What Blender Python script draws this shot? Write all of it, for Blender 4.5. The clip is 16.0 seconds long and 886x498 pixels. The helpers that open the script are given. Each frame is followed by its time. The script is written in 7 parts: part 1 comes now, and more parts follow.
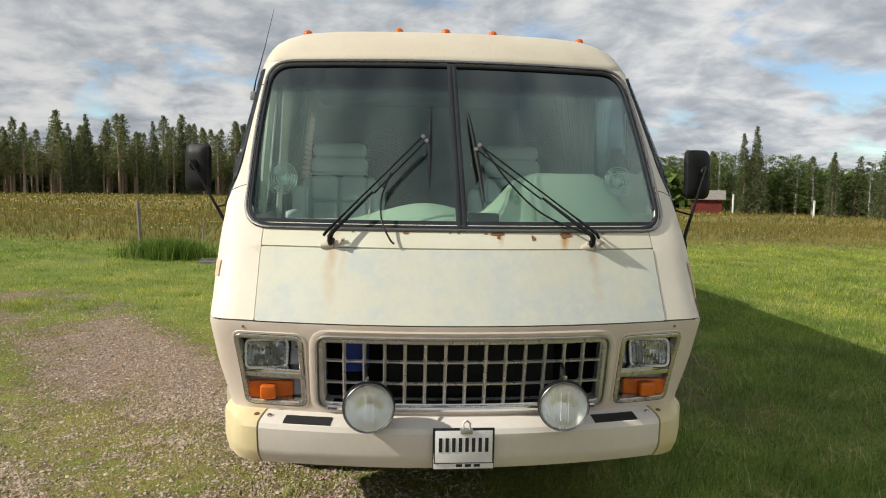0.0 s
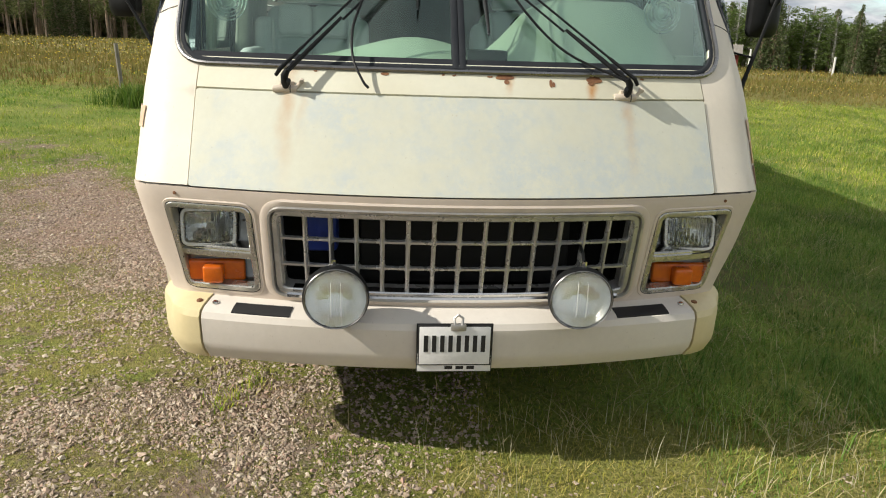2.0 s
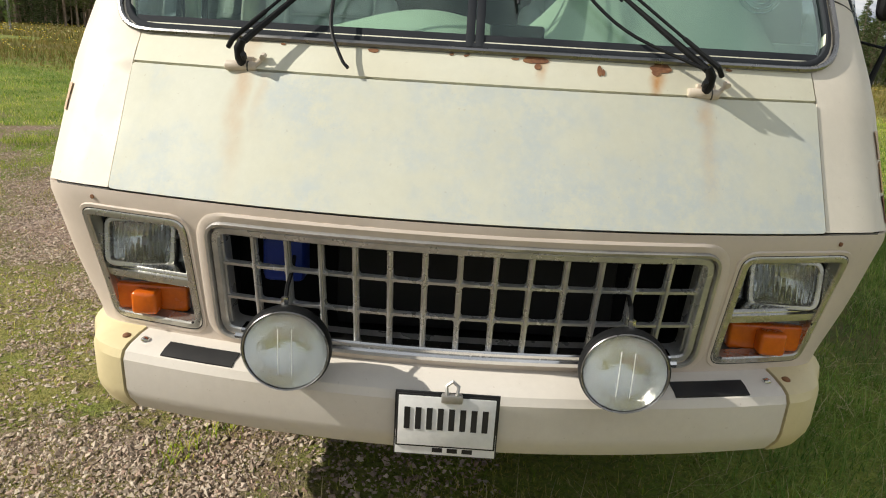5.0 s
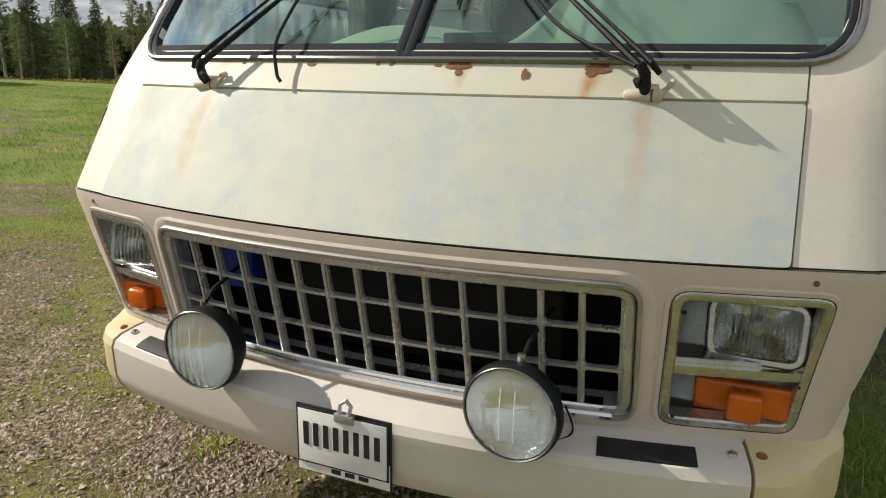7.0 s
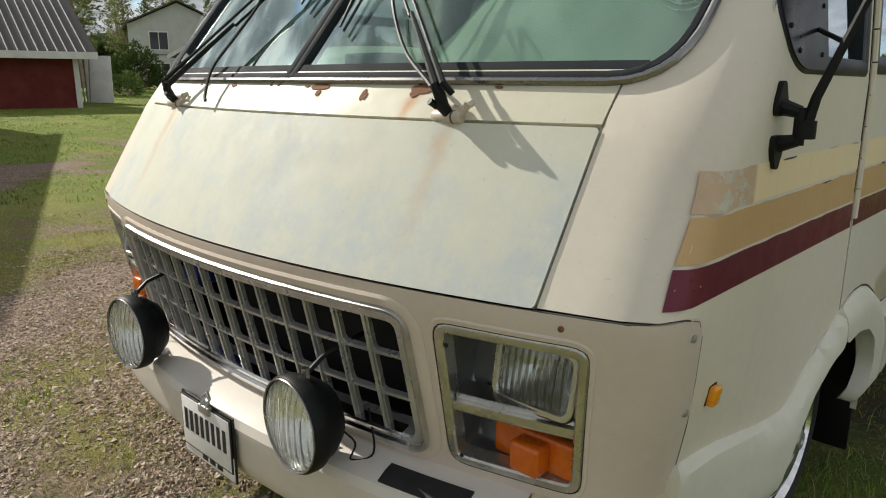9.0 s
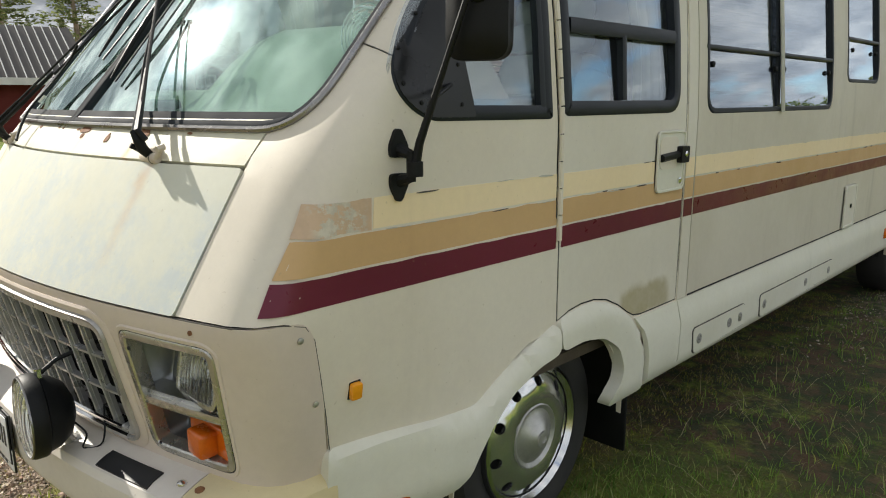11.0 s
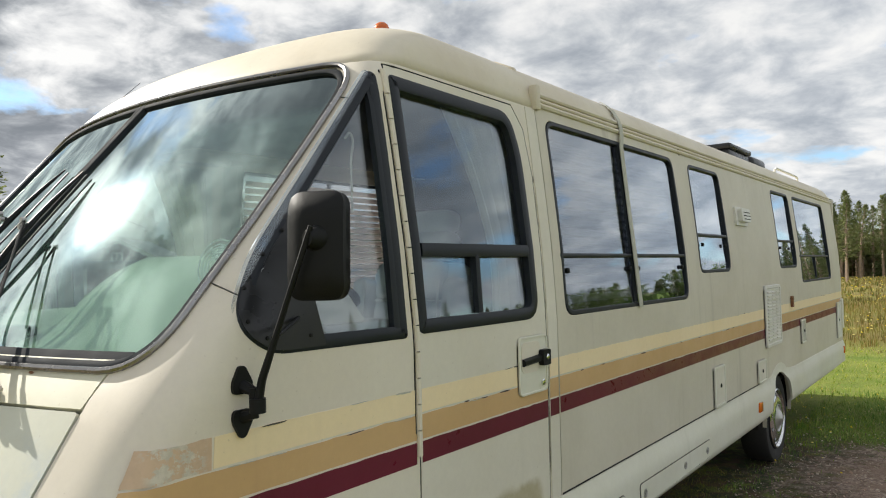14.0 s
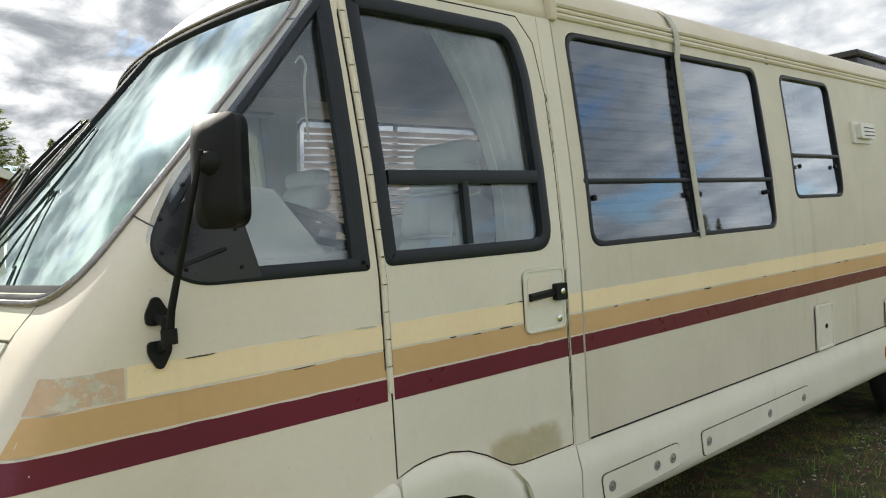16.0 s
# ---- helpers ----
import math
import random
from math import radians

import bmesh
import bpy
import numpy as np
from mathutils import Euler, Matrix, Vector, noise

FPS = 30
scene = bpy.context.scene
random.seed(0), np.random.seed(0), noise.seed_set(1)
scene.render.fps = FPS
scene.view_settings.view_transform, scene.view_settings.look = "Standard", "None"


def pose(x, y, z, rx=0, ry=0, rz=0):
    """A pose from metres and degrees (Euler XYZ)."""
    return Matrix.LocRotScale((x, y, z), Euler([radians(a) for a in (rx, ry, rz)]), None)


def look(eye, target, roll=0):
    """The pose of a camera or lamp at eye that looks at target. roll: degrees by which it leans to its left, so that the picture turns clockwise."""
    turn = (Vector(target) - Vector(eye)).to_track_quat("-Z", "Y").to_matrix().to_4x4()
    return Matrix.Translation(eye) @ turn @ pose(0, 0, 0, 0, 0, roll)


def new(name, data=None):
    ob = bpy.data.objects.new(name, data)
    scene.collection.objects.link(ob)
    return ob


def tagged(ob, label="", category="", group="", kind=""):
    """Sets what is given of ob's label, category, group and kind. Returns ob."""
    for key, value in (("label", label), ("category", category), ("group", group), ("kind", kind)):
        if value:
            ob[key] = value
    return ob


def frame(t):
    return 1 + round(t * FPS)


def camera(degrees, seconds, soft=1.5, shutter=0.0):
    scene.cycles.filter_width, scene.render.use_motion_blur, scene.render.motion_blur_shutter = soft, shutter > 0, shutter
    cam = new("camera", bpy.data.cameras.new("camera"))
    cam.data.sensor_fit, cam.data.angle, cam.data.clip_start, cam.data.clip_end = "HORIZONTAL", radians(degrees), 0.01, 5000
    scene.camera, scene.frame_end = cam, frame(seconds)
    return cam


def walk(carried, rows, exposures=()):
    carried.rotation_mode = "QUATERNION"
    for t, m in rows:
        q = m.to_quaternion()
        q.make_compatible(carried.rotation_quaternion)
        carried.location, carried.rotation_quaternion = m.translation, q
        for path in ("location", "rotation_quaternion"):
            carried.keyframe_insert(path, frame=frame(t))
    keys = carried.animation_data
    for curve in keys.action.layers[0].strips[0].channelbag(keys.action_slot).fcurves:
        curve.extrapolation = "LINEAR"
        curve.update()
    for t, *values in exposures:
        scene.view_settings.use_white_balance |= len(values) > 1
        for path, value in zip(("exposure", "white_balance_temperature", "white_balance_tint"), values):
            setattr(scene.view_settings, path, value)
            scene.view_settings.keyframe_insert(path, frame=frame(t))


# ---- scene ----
cam = camera(64.1, 16.0, 1.05)
PATH = [
    (0, (-0.359, -3.207, 1.82), (-0.201, -1.222, 1.633), 0.9),
    (0.5, (-0.326, -3.197, 1.849), (-0.197, -1.213, 1.627), 0.9),
    (1, (-0.263, -3.111, 1.815), (-0.167, -1.14, 1.488), 1.2),
    (1.5, (-0.273, -2.805, 1.761), (-0.113, -0.878, 1.249), 2.6),
    (2, (-0.256, -2.496, 1.73), (-0.099, -0.591, 1.144), 1.9),
    (2.5, (-0.187, -2.188, 1.694), (-0.041, -0.284, 1.1), 2.6),
    (3, (-0.192, -1.963, 1.673), (-0.068, -0.075, 1.026), 3.2),
    (3.5, (-0.231, -1.835, 1.651), (0.003, 0.045, 1.009), 4.0),
    (3.7, (-0.232, -1.828, 1.649), (-0.008, 0.053, 1.006), 4.2),
    (5.8, (0.269, -1.832, 1.603), (-0.023, 0.067, 1.048), 1.9),
    (6, (0.35, -1.766, 1.552), (-0.005, 0.121, 0.991), 1.6),
    (6.5, (0.548, -1.606, 1.538), (0.104, 0.254, 0.95), 1.7),
    (7, (0.85, -1.556, 1.567), (0.087, 0.227, 1.078), 0.8),
    (7.5, (1.044, -1.444, 1.576), (0.038, 0.191, 1.016), 1.0),
    (8, (1.157, -1.242, 1.55), (0.045, 0.313, 0.96), 2.6),
    (8.5, (1.424, -1.123, 1.567), (0.167, 0.355, 1.078), 0.9),
    (9, (1.684, -1.017, 1.597), (0.346, 0.395, 1.131), 0.1),
    (9.2, (1.745, -0.964, 1.584), (0.444, 0.485, 1.129), 0.7),
    (11.3, (2.515, -0.651, 1.684), (1.139, 0.743, 1.278), -0.3),
    (11.5, (2.53, -0.645, 1.701), (1.196, 0.786, 1.284), 0.1),
    (12, (2.537, -0.622, 1.743), (1.288, 0.904, 1.415), 0.2),
    (12.5, (2.552, -0.618, 1.775), (1.34, 0.96, 1.575), 0.0),
    (13, (2.57, -0.622, 1.789), (1.353, 0.962, 1.688), 0.0),
    (13.5, (2.602, -0.608, 1.805), (1.389, 0.982, 1.769), -0.4),
    (14, (2.64, -0.592, 1.821), (1.418, 0.991, 1.877), -1.3),
    (14.5, (2.645, -0.58, 1.787), (1.356, 0.947, 1.732), -2.3),
    (15, (2.667, -0.527, 1.723), (1.245, 0.864, 1.517), -1.7),
    (15.5, (2.749, -0.302, 1.677), (1.31, 1.081, 1.555), -1.4),
    (16, (2.942, -0.081, 1.725), (1.409, 1.201, 1.66), -3.5),
]
EXPOSURE = ((0.0, 0.40), (1.5, 0.55), (3.5, 0.54), (6.5, 0.38), (8.0, 0.35), (9.0, 0.40), (11.5, 0.90), (12.5, 1.03), (13.5, 0.90), (14.0, 0.80), (15.0, 0.88), (16.0, 1.06))
walk(cam, [(t, look(eye, target, roll)) for t, eye, target, roll in PATH], EXPOSURE)

# ---- world, sun, exposure ----
SUN_WAY = Vector((-0.83, -0.115, 0.56)).normalized()
GROUND = 0.10


def make_world():
    world = bpy.data.worlds.new("sky")
    scene.world = world
    world.use_nodes = True
    nt = world.node_tree
    nt.nodes.clear()
    out = nt.nodes.new("ShaderNodeOutputWorld")
    sky = nt.nodes.new("ShaderNodeTexSky")
    sky.sky_type, sky.sun_disc = "NISHITA", False
    sky.sun_elevation = math.asin(SUN_WAY.z)
    sky.sun_rotation = math.atan2(SUN_WAY.x, SUN_WAY.y)
    sky.air_density, sky.dust_density, sky.ozone_density = 1.0, 0.15, 1.6
    back = nt.nodes.new("ShaderNodeBackground")
    back.inputs["Strength"].default_value = 0.105
    blue = nt.nodes.new("ShaderNodeMix")
    blue.data_type, blue.blend_type = "RGBA", "MULTIPLY"
    blue.inputs[0].default_value, blue.inputs[7].default_value = 1.0, (0.82, 0.93, 1.02, 1)
    nt.links.new(sky.outputs[0], blue.inputs[6])
    nt.links.new(blue.outputs[2], back.inputs["Color"])
    co = nt.nodes.new("ShaderNodeTexCoord")
    sep = nt.nodes.new("ShaderNodeSeparateXYZ")
    nt.links.new(co.outputs["Generated"], sep.inputs[0])

    def calc(op, a, b=None, clamp=False):
        n = nt.nodes.new("ShaderNodeMath")
        n.operation, n.use_clamp = op, clamp
        for k, v in enumerate((a, b)):
            if v is None:
                continue
            if isinstance(v, (int, float)):
                n.inputs[k].default_value = v
            else:
                nt.links.new(v, n.inputs[k])
        return n.outputs[0]

    up = calc("ADD", calc("MAXIMUM", sep.outputs[2], 0.0), 0.30)
    comb = nt.nodes.new("ShaderNodeCombineXYZ")
    nt.links.new(calc("DIVIDE", sep.outputs[0], up), comb.inputs[0])
    nt.links.new(calc("DIVIDE", sep.outputs[1], up), comb.inputs[1])
    comb.inputs[2].default_value = 0.37

    def cloud(scale, detail, rough, shift):
        mp = nt.nodes.new("ShaderNodeMapping")
        mp.inputs["Location"].default_value = shift
        nt.links.new(comb.outputs[0], mp.inputs[0])
        n = nt.nodes.new("ShaderNodeTexNoise")
        n.inputs["Scale"].default_value, n.inputs["Detail"].default_value = scale, detail
        n.inputs["Roughness"].default_value, n.inputs["Distortion"].default_value = rough, 0.25
        nt.links.new(mp.outputs[0], n.inputs[0])
        return n.outputs[0]

    def ramp(fac, stops):
        r = nt.nodes.new("ShaderNodeValToRGB")
        r.color_ramp.elements[0].position, r.color_ramp.elements[0].color = stops[0][0], (*stops[0][1], 1)
        r.color_ramp.elements[1].position, r.color_ramp.elements[1].color = stops[-1][0], (*stops[-1][1], 1)
        for p, c in stops[1:-1]:
            r.color_ramp.elements.new(p).color = (*c, 1)
        nt.links.new(fac, r.inputs[0])
        return r.outputs[0]

    dot = nt.nodes.new("ShaderNodeVectorMath")
    dot.operation = "DOT_PRODUCT"
    nt.links.new(co.outputs["Generated"], dot.inputs[0])
    dot.inputs[1].default_value = SUN_WAY
    near = calc("MAXIMUM", dot.outputs["Value"], 0.0)
    cover = ramp(calc("ADD", cloud(2.7, 9, 0.55, (2.6, 2.4, 0)), calc("MULTIPLY", near, 0.06)), [(0.32, (0, 0, 0)), (0.44, (1, 1, 1))])
    thick = ramp(cloud(5.6, 8, 0.56, (6.8, 2.9, 3.1)), [(0.34, (0.79, 0.79, 0.78)), (0.43, (0.69, 0.70, 0.71)), (0.50, (0.57, 0.595, 0.62)), (0.58, (0.46, 0.49, 0.53)), (0.68, (0.36, 0.395, 0.44))])
    lit = nt.nodes.new("ShaderNodeBackground")
    nt.links.new(thick, lit.inputs["Color"])
    # clouds seen against the sun are shaded, those opposite are lit; near the sun thin edges shine and the sky glows
    glow = calc("ADD", calc("MULTIPLY", calc("POWER", near, 20.0), 0.12), calc("MULTIPLY", calc("POWER", near, 700.0), 4.0))
    shade = calc("ADD", calc("MULTIPLY", dot.outputs["Value"], -0.17), calc("ADD", calc("MULTIPLY", calc("POWER", near, 6.0), -0.18), 0.70))
    grey = nt.nodes.new("ShaderNodeRGBToBW")
    nt.links.new(thick, grey.inputs[0])
    edge = calc("MULTIPLY", calc("POWER", near, 3.0), calc("MULTIPLY", calc("SUBTRACT", grey.outputs[0], 0.55), 1.6))
    nt.links.new(calc("MAXIMUM", calc("ADD", calc("ADD", shade, glow), edge), 0.40), lit.inputs["Strength"])
    mix = nt.nodes.new("ShaderNodeMixShader")
    nt.links.new(cover, mix.inputs[0])
    nt.links.new(back.outputs[0], mix.inputs[1])
    nt.links.new(lit.outputs[0], mix.inputs[2])
    nt.links.new(mix.outputs[0], out.inputs[0])


make_world()
sun = new("sun", bpy.data.lights.new("sun", "SUN"))
sun.data.energy, sun.data.angle, sun.data.color = 3.9, radians(0.53), (1.0, 0.945, 0.84)
sun.matrix_world = look(SUN_WAY * 60, (0, 0, 0))

# ---- materials ----
class Nodes:
    """A small builder of one node material."""

    def __init__(self, name):
        self.m = bpy.data.materials.new(name)
        self.m.use_nodes = True
        self.nt = self.m.node_tree
        self.b = self.nt.nodes["Principled BSDF"]
        self.co = self.nt.nodes.new("ShaderNodeTexCoord").outputs["Object"]
        self.sep = None

    def link(self, a, b):
        self.nt.links.new(a, b)

    def noise(self, scale, detail=4.0, rough=0.55, stretch=None, vec=None):
        n = self.nt.nodes.new("ShaderNodeTexNoise")
        n.inputs["Scale"].default_value, n.inputs["Detail"].default_value, n.inputs["Roughness"].default_value = scale, detail, rough
        vec = vec or self.co
        if stretch:
            mp = self.nt.nodes.new("ShaderNodeMapping")
            mp.inputs["Scale"].default_value = stretch
            self.link(vec, mp.inputs[0])
            vec = mp.outputs[0]
        self.link(vec, n.inputs[0])
        return n.outputs[0]

    def calc(self, op, a, b=None, c=None, clamp=False):
        n = self.nt.nodes.new("ShaderNodeMath")
        n.operation, n.use_clamp = op, clamp
        for k, v in enumerate((a, b, c)):
            if v is None:
                continue
            if isinstance(v, (int, float)):
                n.inputs[k].default_value = v
            else:
                self.link(v, n.inputs[k])
        return n.outputs[0]

    def xyz(self):
        if not self.sep:
            self.sep = self.nt.nodes.new("ShaderNodeSeparateXYZ")
            self.link(self.co, self.sep.inputs[0])
        return self.sep.outputs

    def step(self, v, lo, hi):
        n = self.nt.nodes.new("ShaderNodeMapRange")
        n.interpolation_type = "SMOOTHSTEP"
        n.inputs["From Min"].default_value, n.inputs["From Max"].default_value = lo, hi
        self.link(v, n.inputs["Value"])
        return n.outputs["Result"]

    def mix(self, fac, a, b, blend="MIX"):
        n = self.nt.nodes.new("ShaderNodeMix")
        n.data_type, n.blend_type = "RGBA", blend
        if isinstance(fac, (int, float)):
            n.inputs[0].default_value = fac
        else:
            self.link(fac, n.inputs[0])
        for k, v in ((6, a), (7, b)):
            if isinstance(v, tuple):
                n.inputs[k].default_value = (*v, 1)
            else:
                self.link(v, n.inputs[k])
        return n.outputs[2]

    def bump(self, height, strength, dist=0.01):
        n = self.nt.nodes.new("ShaderNodeBump")
        n.inputs["Strength"].default_value, n.inputs["Distance"].default_value = strength, dist
        self.link(height, n.inputs["Height"])
        self.link(n.outputs[0], self.b.inputs["Normal"])

    def done(self, colour, rough=0.5, metal=0.0, coat=0.0, spec=0.5):
        if isinstance(colour, tuple):
            self.b.inputs["Base Color"].default_value = (*colour, 1)
        else:
            self.link(colour, self.b.inputs["Base Color"])
        if isinstance(rough, (int, float)):
            self.b.inputs["Roughness"].default_value = rough
        else:
            self.link(rough, self.b.inputs["Roughness"])
        self.b.inputs["Metallic"].default_value = metal
        self.b.inputs["Coat Weight"].default_value = coat
        self.b.inputs["Coat Roughness"].default_value = 0.12
        self.b.inputs["Specular IOR Level"].default_value = spec
        return self.m


def plain(name, c1, c2=None, scale=3.0, rough=0.5, metal=0.0, bump=0.0, bscale=60.0, coat=0.0, fine=0.12, stretch=None, spec=0.4):
    """Two close tones mixed by a broad noise, with a fine mottle, and relief."""
    k = Nodes(name)
    c2 = c2 or tuple(v * 0.82 for v in c1)
    broad = k.step(k.noise(scale, 5, 0.6, stretch), 0.3, 0.7)
    fine_n = k.noise(bscale, 3, 0.6, stretch)
    col = k.mix(broad, c1, c2)
    dark = k.calc("MULTIPLY_ADD", fine_n, 2 * fine, 1 - fine)
    comb = k.nt.nodes.new("ShaderNodeCombineColor")
    for n in range(3):
        k.link(dark, comb.inputs[n])
    col = k.mix(1.0, col, comb.outputs[0], "MULTIPLY")
    if bump:
        k.bump(fine_n, bump, 0.004)
    r = k.calc("MULTIPLY_ADD", broad, 0.16, rough - 0.08, clamp=True)
    return k.done(col, r, metal, coat, spec)


def body_paint(name, c1, c2, streaks=(), faded=0.0, run=0.5, rough=0.52, stain=None):
    """Old vehicle paint: chalky tone drift, faint vertical dirt runs, and rust runs below the given x, from z down."""
    k = Nodes(name)
    x, y, z = k.xyz()
    broad = k.step(k.noise(1.6, 5, 0.6), 0.32, 0.68)
    col = k.mix(broad, c1, c2)
    blotch = k.calc("MULTIPLY", k.step(k.noise(2.2, 5, 0.65), 0.42, 0.60), k.step(k.noise(13, 7, 0.8), 0.34, 0.60))
    col = k.mix(k.calc("MULTIPLY", blotch, faded * 0.75), col, (0.49, 0.545, 0.56))
    runs = k.step(k.noise(7.0, 4, 0.6, (1.0, 1.0, 0.06)), 0.56, 0.80)
    col = k.mix(k.calc("MULTIPLY", runs, run * 0.35), col, tuple(v * 0.74 for v in c2))
    speck = k.step(k.noise(70, 2, 0.5), 0.70, 0.78)
    col = k.mix(k.calc("MULTIPLY", speck, 0.25), col, (0.33, 0.26, 0.17))
    wob = k.calc("MULTIPLY_ADD", k.noise(6.0, 3), 0.10, -0.05)
    for x0, width, top, low, strength in streaks:
        d = k.calc("ABSOLUTE", k.calc("ADD", k.calc("SUBTRACT", x, x0), wob))
        m = k.calc("SUBTRACT", 1.0, k.step(d, 0.0, width))
        m = k.calc("MULTIPLY", m, k.step(z, low, top))
        m = k.calc("MULTIPLY", m, k.step(z, top + 0.02, top + 0.0))
        m = k.calc("MULTIPLY", m, k.calc("MULTIPLY", k.noise(22, 4, 0.6, (1, 1, 0.15)), strength * 1.5), clamp=True)
        col = k.mix(m, col, (0.50, 0.27, 0.11))
    if stain:
        y0, y1, z0, z1 = stain
        wv = k.calc("MULTIPLY_ADD", k.noise(9, 4, 0.6), 0.09, -0.045)
        yy, zz = k.calc("ADD", y, wv), k.calc("ADD", z, wv)
        m = k.calc("MULTIPLY", k.step(yy, y0, y0 + 0.05), k.step(yy, y1, y1 - 0.06))
        m = k.calc("MULTIPLY", m, k.step(zz, z1, z1 - 0.045))
        m = k.calc("MULTIPLY", m, k.step(zz, z0, z0 + 0.03))
        col = k.mix(k.calc("MULTIPLY", m, k.calc("MULTIPLY_ADD", k.noise(14, 5, 0.7), 0.7, 0.4), clamp=True), col, (0.40, 0.345, 0.20))
    fine = k.noise(38, 6, 0.75)
    comb = k.nt.nodes.new("ShaderNodeCombineColor")
    tone = k.calc("MULTIPLY_ADD", fine, 0.14, 0.93)
    for n in range(3):
        k.link(tone, comb.inputs[n])
    col = k.mix(1.0, col, comb.outputs[0], "MULTIPLY")
    k.bump(k.calc("ADD", k.noise(240, 2), k.calc("MULTIPLY", k.noise(3.0, 2), 6.0)), 0.05, 0.002)
    r = k.calc("MULTIPLY_ADD", k.step(k.noise(9, 6, 0.75), 0.3, 0.7), 0.16, rough - 0.08)
    return k.done(col, r, 0.0, 0.04, 0.30)


def glass(name, tint, gloss=1.0, band=None, dust=0.03, steep=4.0, flat_on=0.034, sheen=(0.84, 0.91, 0.97)):
    """A tinted pane: clear through, mirror-like by Fresnel. band: the height above which the tint deepens."""
    k = Nodes(name)
    nt = k.nt
    clear = nt.nodes.new("ShaderNodeBsdfTransparent")
    clear.inputs[0].default_value = (*tint, 1)
    if band:
        z = k.xyz()[2]
        k.link(k.mix(k.step(z, band - 0.03, band + 0.05), tint, (0.12, 0.13, 0.18)), clear.inputs[0])
    shine = nt.nodes.new("ShaderNodeBsdfGlossy")
    shine.inputs["Roughness"].default_value = 0.0
    shine.inputs["Color"].default_value = (*sheen, 1)
    haze = nt.nodes.new("ShaderNodeBsdfGlossy")
    haze.inputs["Roughness"].default_value = 0.17
    dusty = nt.nodes.new("ShaderNodeMixShader")
    dusty.inputs[0].default_value = dust
    k.link(shine.outputs[0], dusty.inputs[1])
    k.link(haze.outputs[0], dusty.inputs[2])
    lw = nt.nodes.new("ShaderNodeLayerWeight")
    lw.inputs["Blend"].default_value = 0.5
    fres = k.calc("MULTIPLY_ADD", k.calc("POWER", lw.outputs["Facing"], steep), 0.95, flat_on)
    mix = nt.nodes.new("ShaderNodeMixShader")
    k.link(k.calc("MINIMUM", k.calc("MULTIPLY", fres, gloss), 0.80), mix.inputs[0])
    k.link(clear.outputs[0], mix.inputs[1])
    k.link(dusty.outputs[0], mix.inputs[2])
    k.link(mix.outputs[0], nt.nodes["Material Output"].inputs[0])
    return k.m


HOOD_STREAKS = ((-0.62, 0.042, 1.50, 1.14, 0.55), (0.63, 0.036, 1.50, 1.18, 0.50), (-0.56, 0.03, 1.50, 1.30, 0.25))
M_HOOD = body_paint("hood_paint", (0.64, 0.645, 0.55), (0.61, 0.605, 0.495), HOOD_STREAKS, 1.0, 0.15, 0.66)
M_COWL = body_paint("cowl_paint", (0.68, 0.665, 0.54), (0.63, 0.60, 0.465), ((0.50, 0.032, 1.60, 1.44, 1.5), (0.17, 0.022, 1.58, 1.50, 0.9), (-0.62, 0.05, 1.60, 1.48, 0.6)), 0.1, 0.2)
M_FACE = body_paint("front_panel_paint", (0.67, 0.585, 0.51), (0.61, 0.52, 0.44), (), 0.0, 0.6)
M_SIDE = body_paint("side_paint", (0.745, 0.69, 0.585), (0.70, 0.635, 0.53), (), 0.0, 0.7)
M_PANEL = body_paint("rear_side_paint", (0.65, 0.605, 0.505), (0.595, 0.55, 0.45), (), 0.0, 1.7)
M_DOOR = body_paint("door_paint", (0.73, 0.69, 0.595), (0.68, 0.635, 0.535), (), 0.0, 0.6, stain=(1.53, 1.93, 0.84, 1.0))
M_ROOF = body_paint("roof_paint", (0.68, 0.62, 0.50), (0.62, 0.55, 0.43), (), 0.0, 0.5)
M_SKIRT = body_paint("skirt_paint", (0.74, 0.725, 0.63), (0.69, 0.67, 0.56), (), 0.0, 0.8)
M_BUMPER = body_paint("bumper_paint", (0.71, 0.665, 0.60), (0.66, 0.61, 0.54), (), 0.0, 0.5)
M_CAP = body_paint("bumper_end_paint", (0.68, 0.59, 0.36), (0.63, 0.53, 0.30), (), 0.0, 0.8)
M_CREAM = body_paint("cream_stripe", (0.90, 0.745, 0.49), (0.86, 0.70, 0.44), (), 0.0, 0.7)
M_TAN = body_paint("tan_stripe", (0.62, 0.41, 0.205), (0.58, 0.375, 0.18), (), 0.0, 0.7)
M_MAROON = body_paint("maroon_stripe", (0.15, 0.018, 0.040), (0.125, 0.016, 0.034), (), 0.0, 0.3, 0.34)


def flaked(name, film, under):
    """A faded film from which the paint has flaked in ragged islands."""
    k = Nodes(name)
    y = k.xyz()[1]
    m = k.calc("MULTIPLY", k.step(k.noise(16, 7, 0.72, (1, 1, 1.3)), 0.49, 0.53), k.step(y, 0.215, 0.25))
    m = k.calc("MULTIPLY", m, k.step(y, 0.385, 0.36))
    col = k.mix(k.step(k.noise(24, 5, 0.7), 0.35, 0.65), film, tuple(v * 1.1 for v in film))
    col = k.mix(m, col, k.mix(k.step(k.noise(40, 4, 0.7), 0.4, 0.6), under, tuple(v * 0.85 for v in under)))
    k.bump(m, -0.3, 0.001)
    return k.done(col, 0.55, 0.0, 0.0, 0.3)


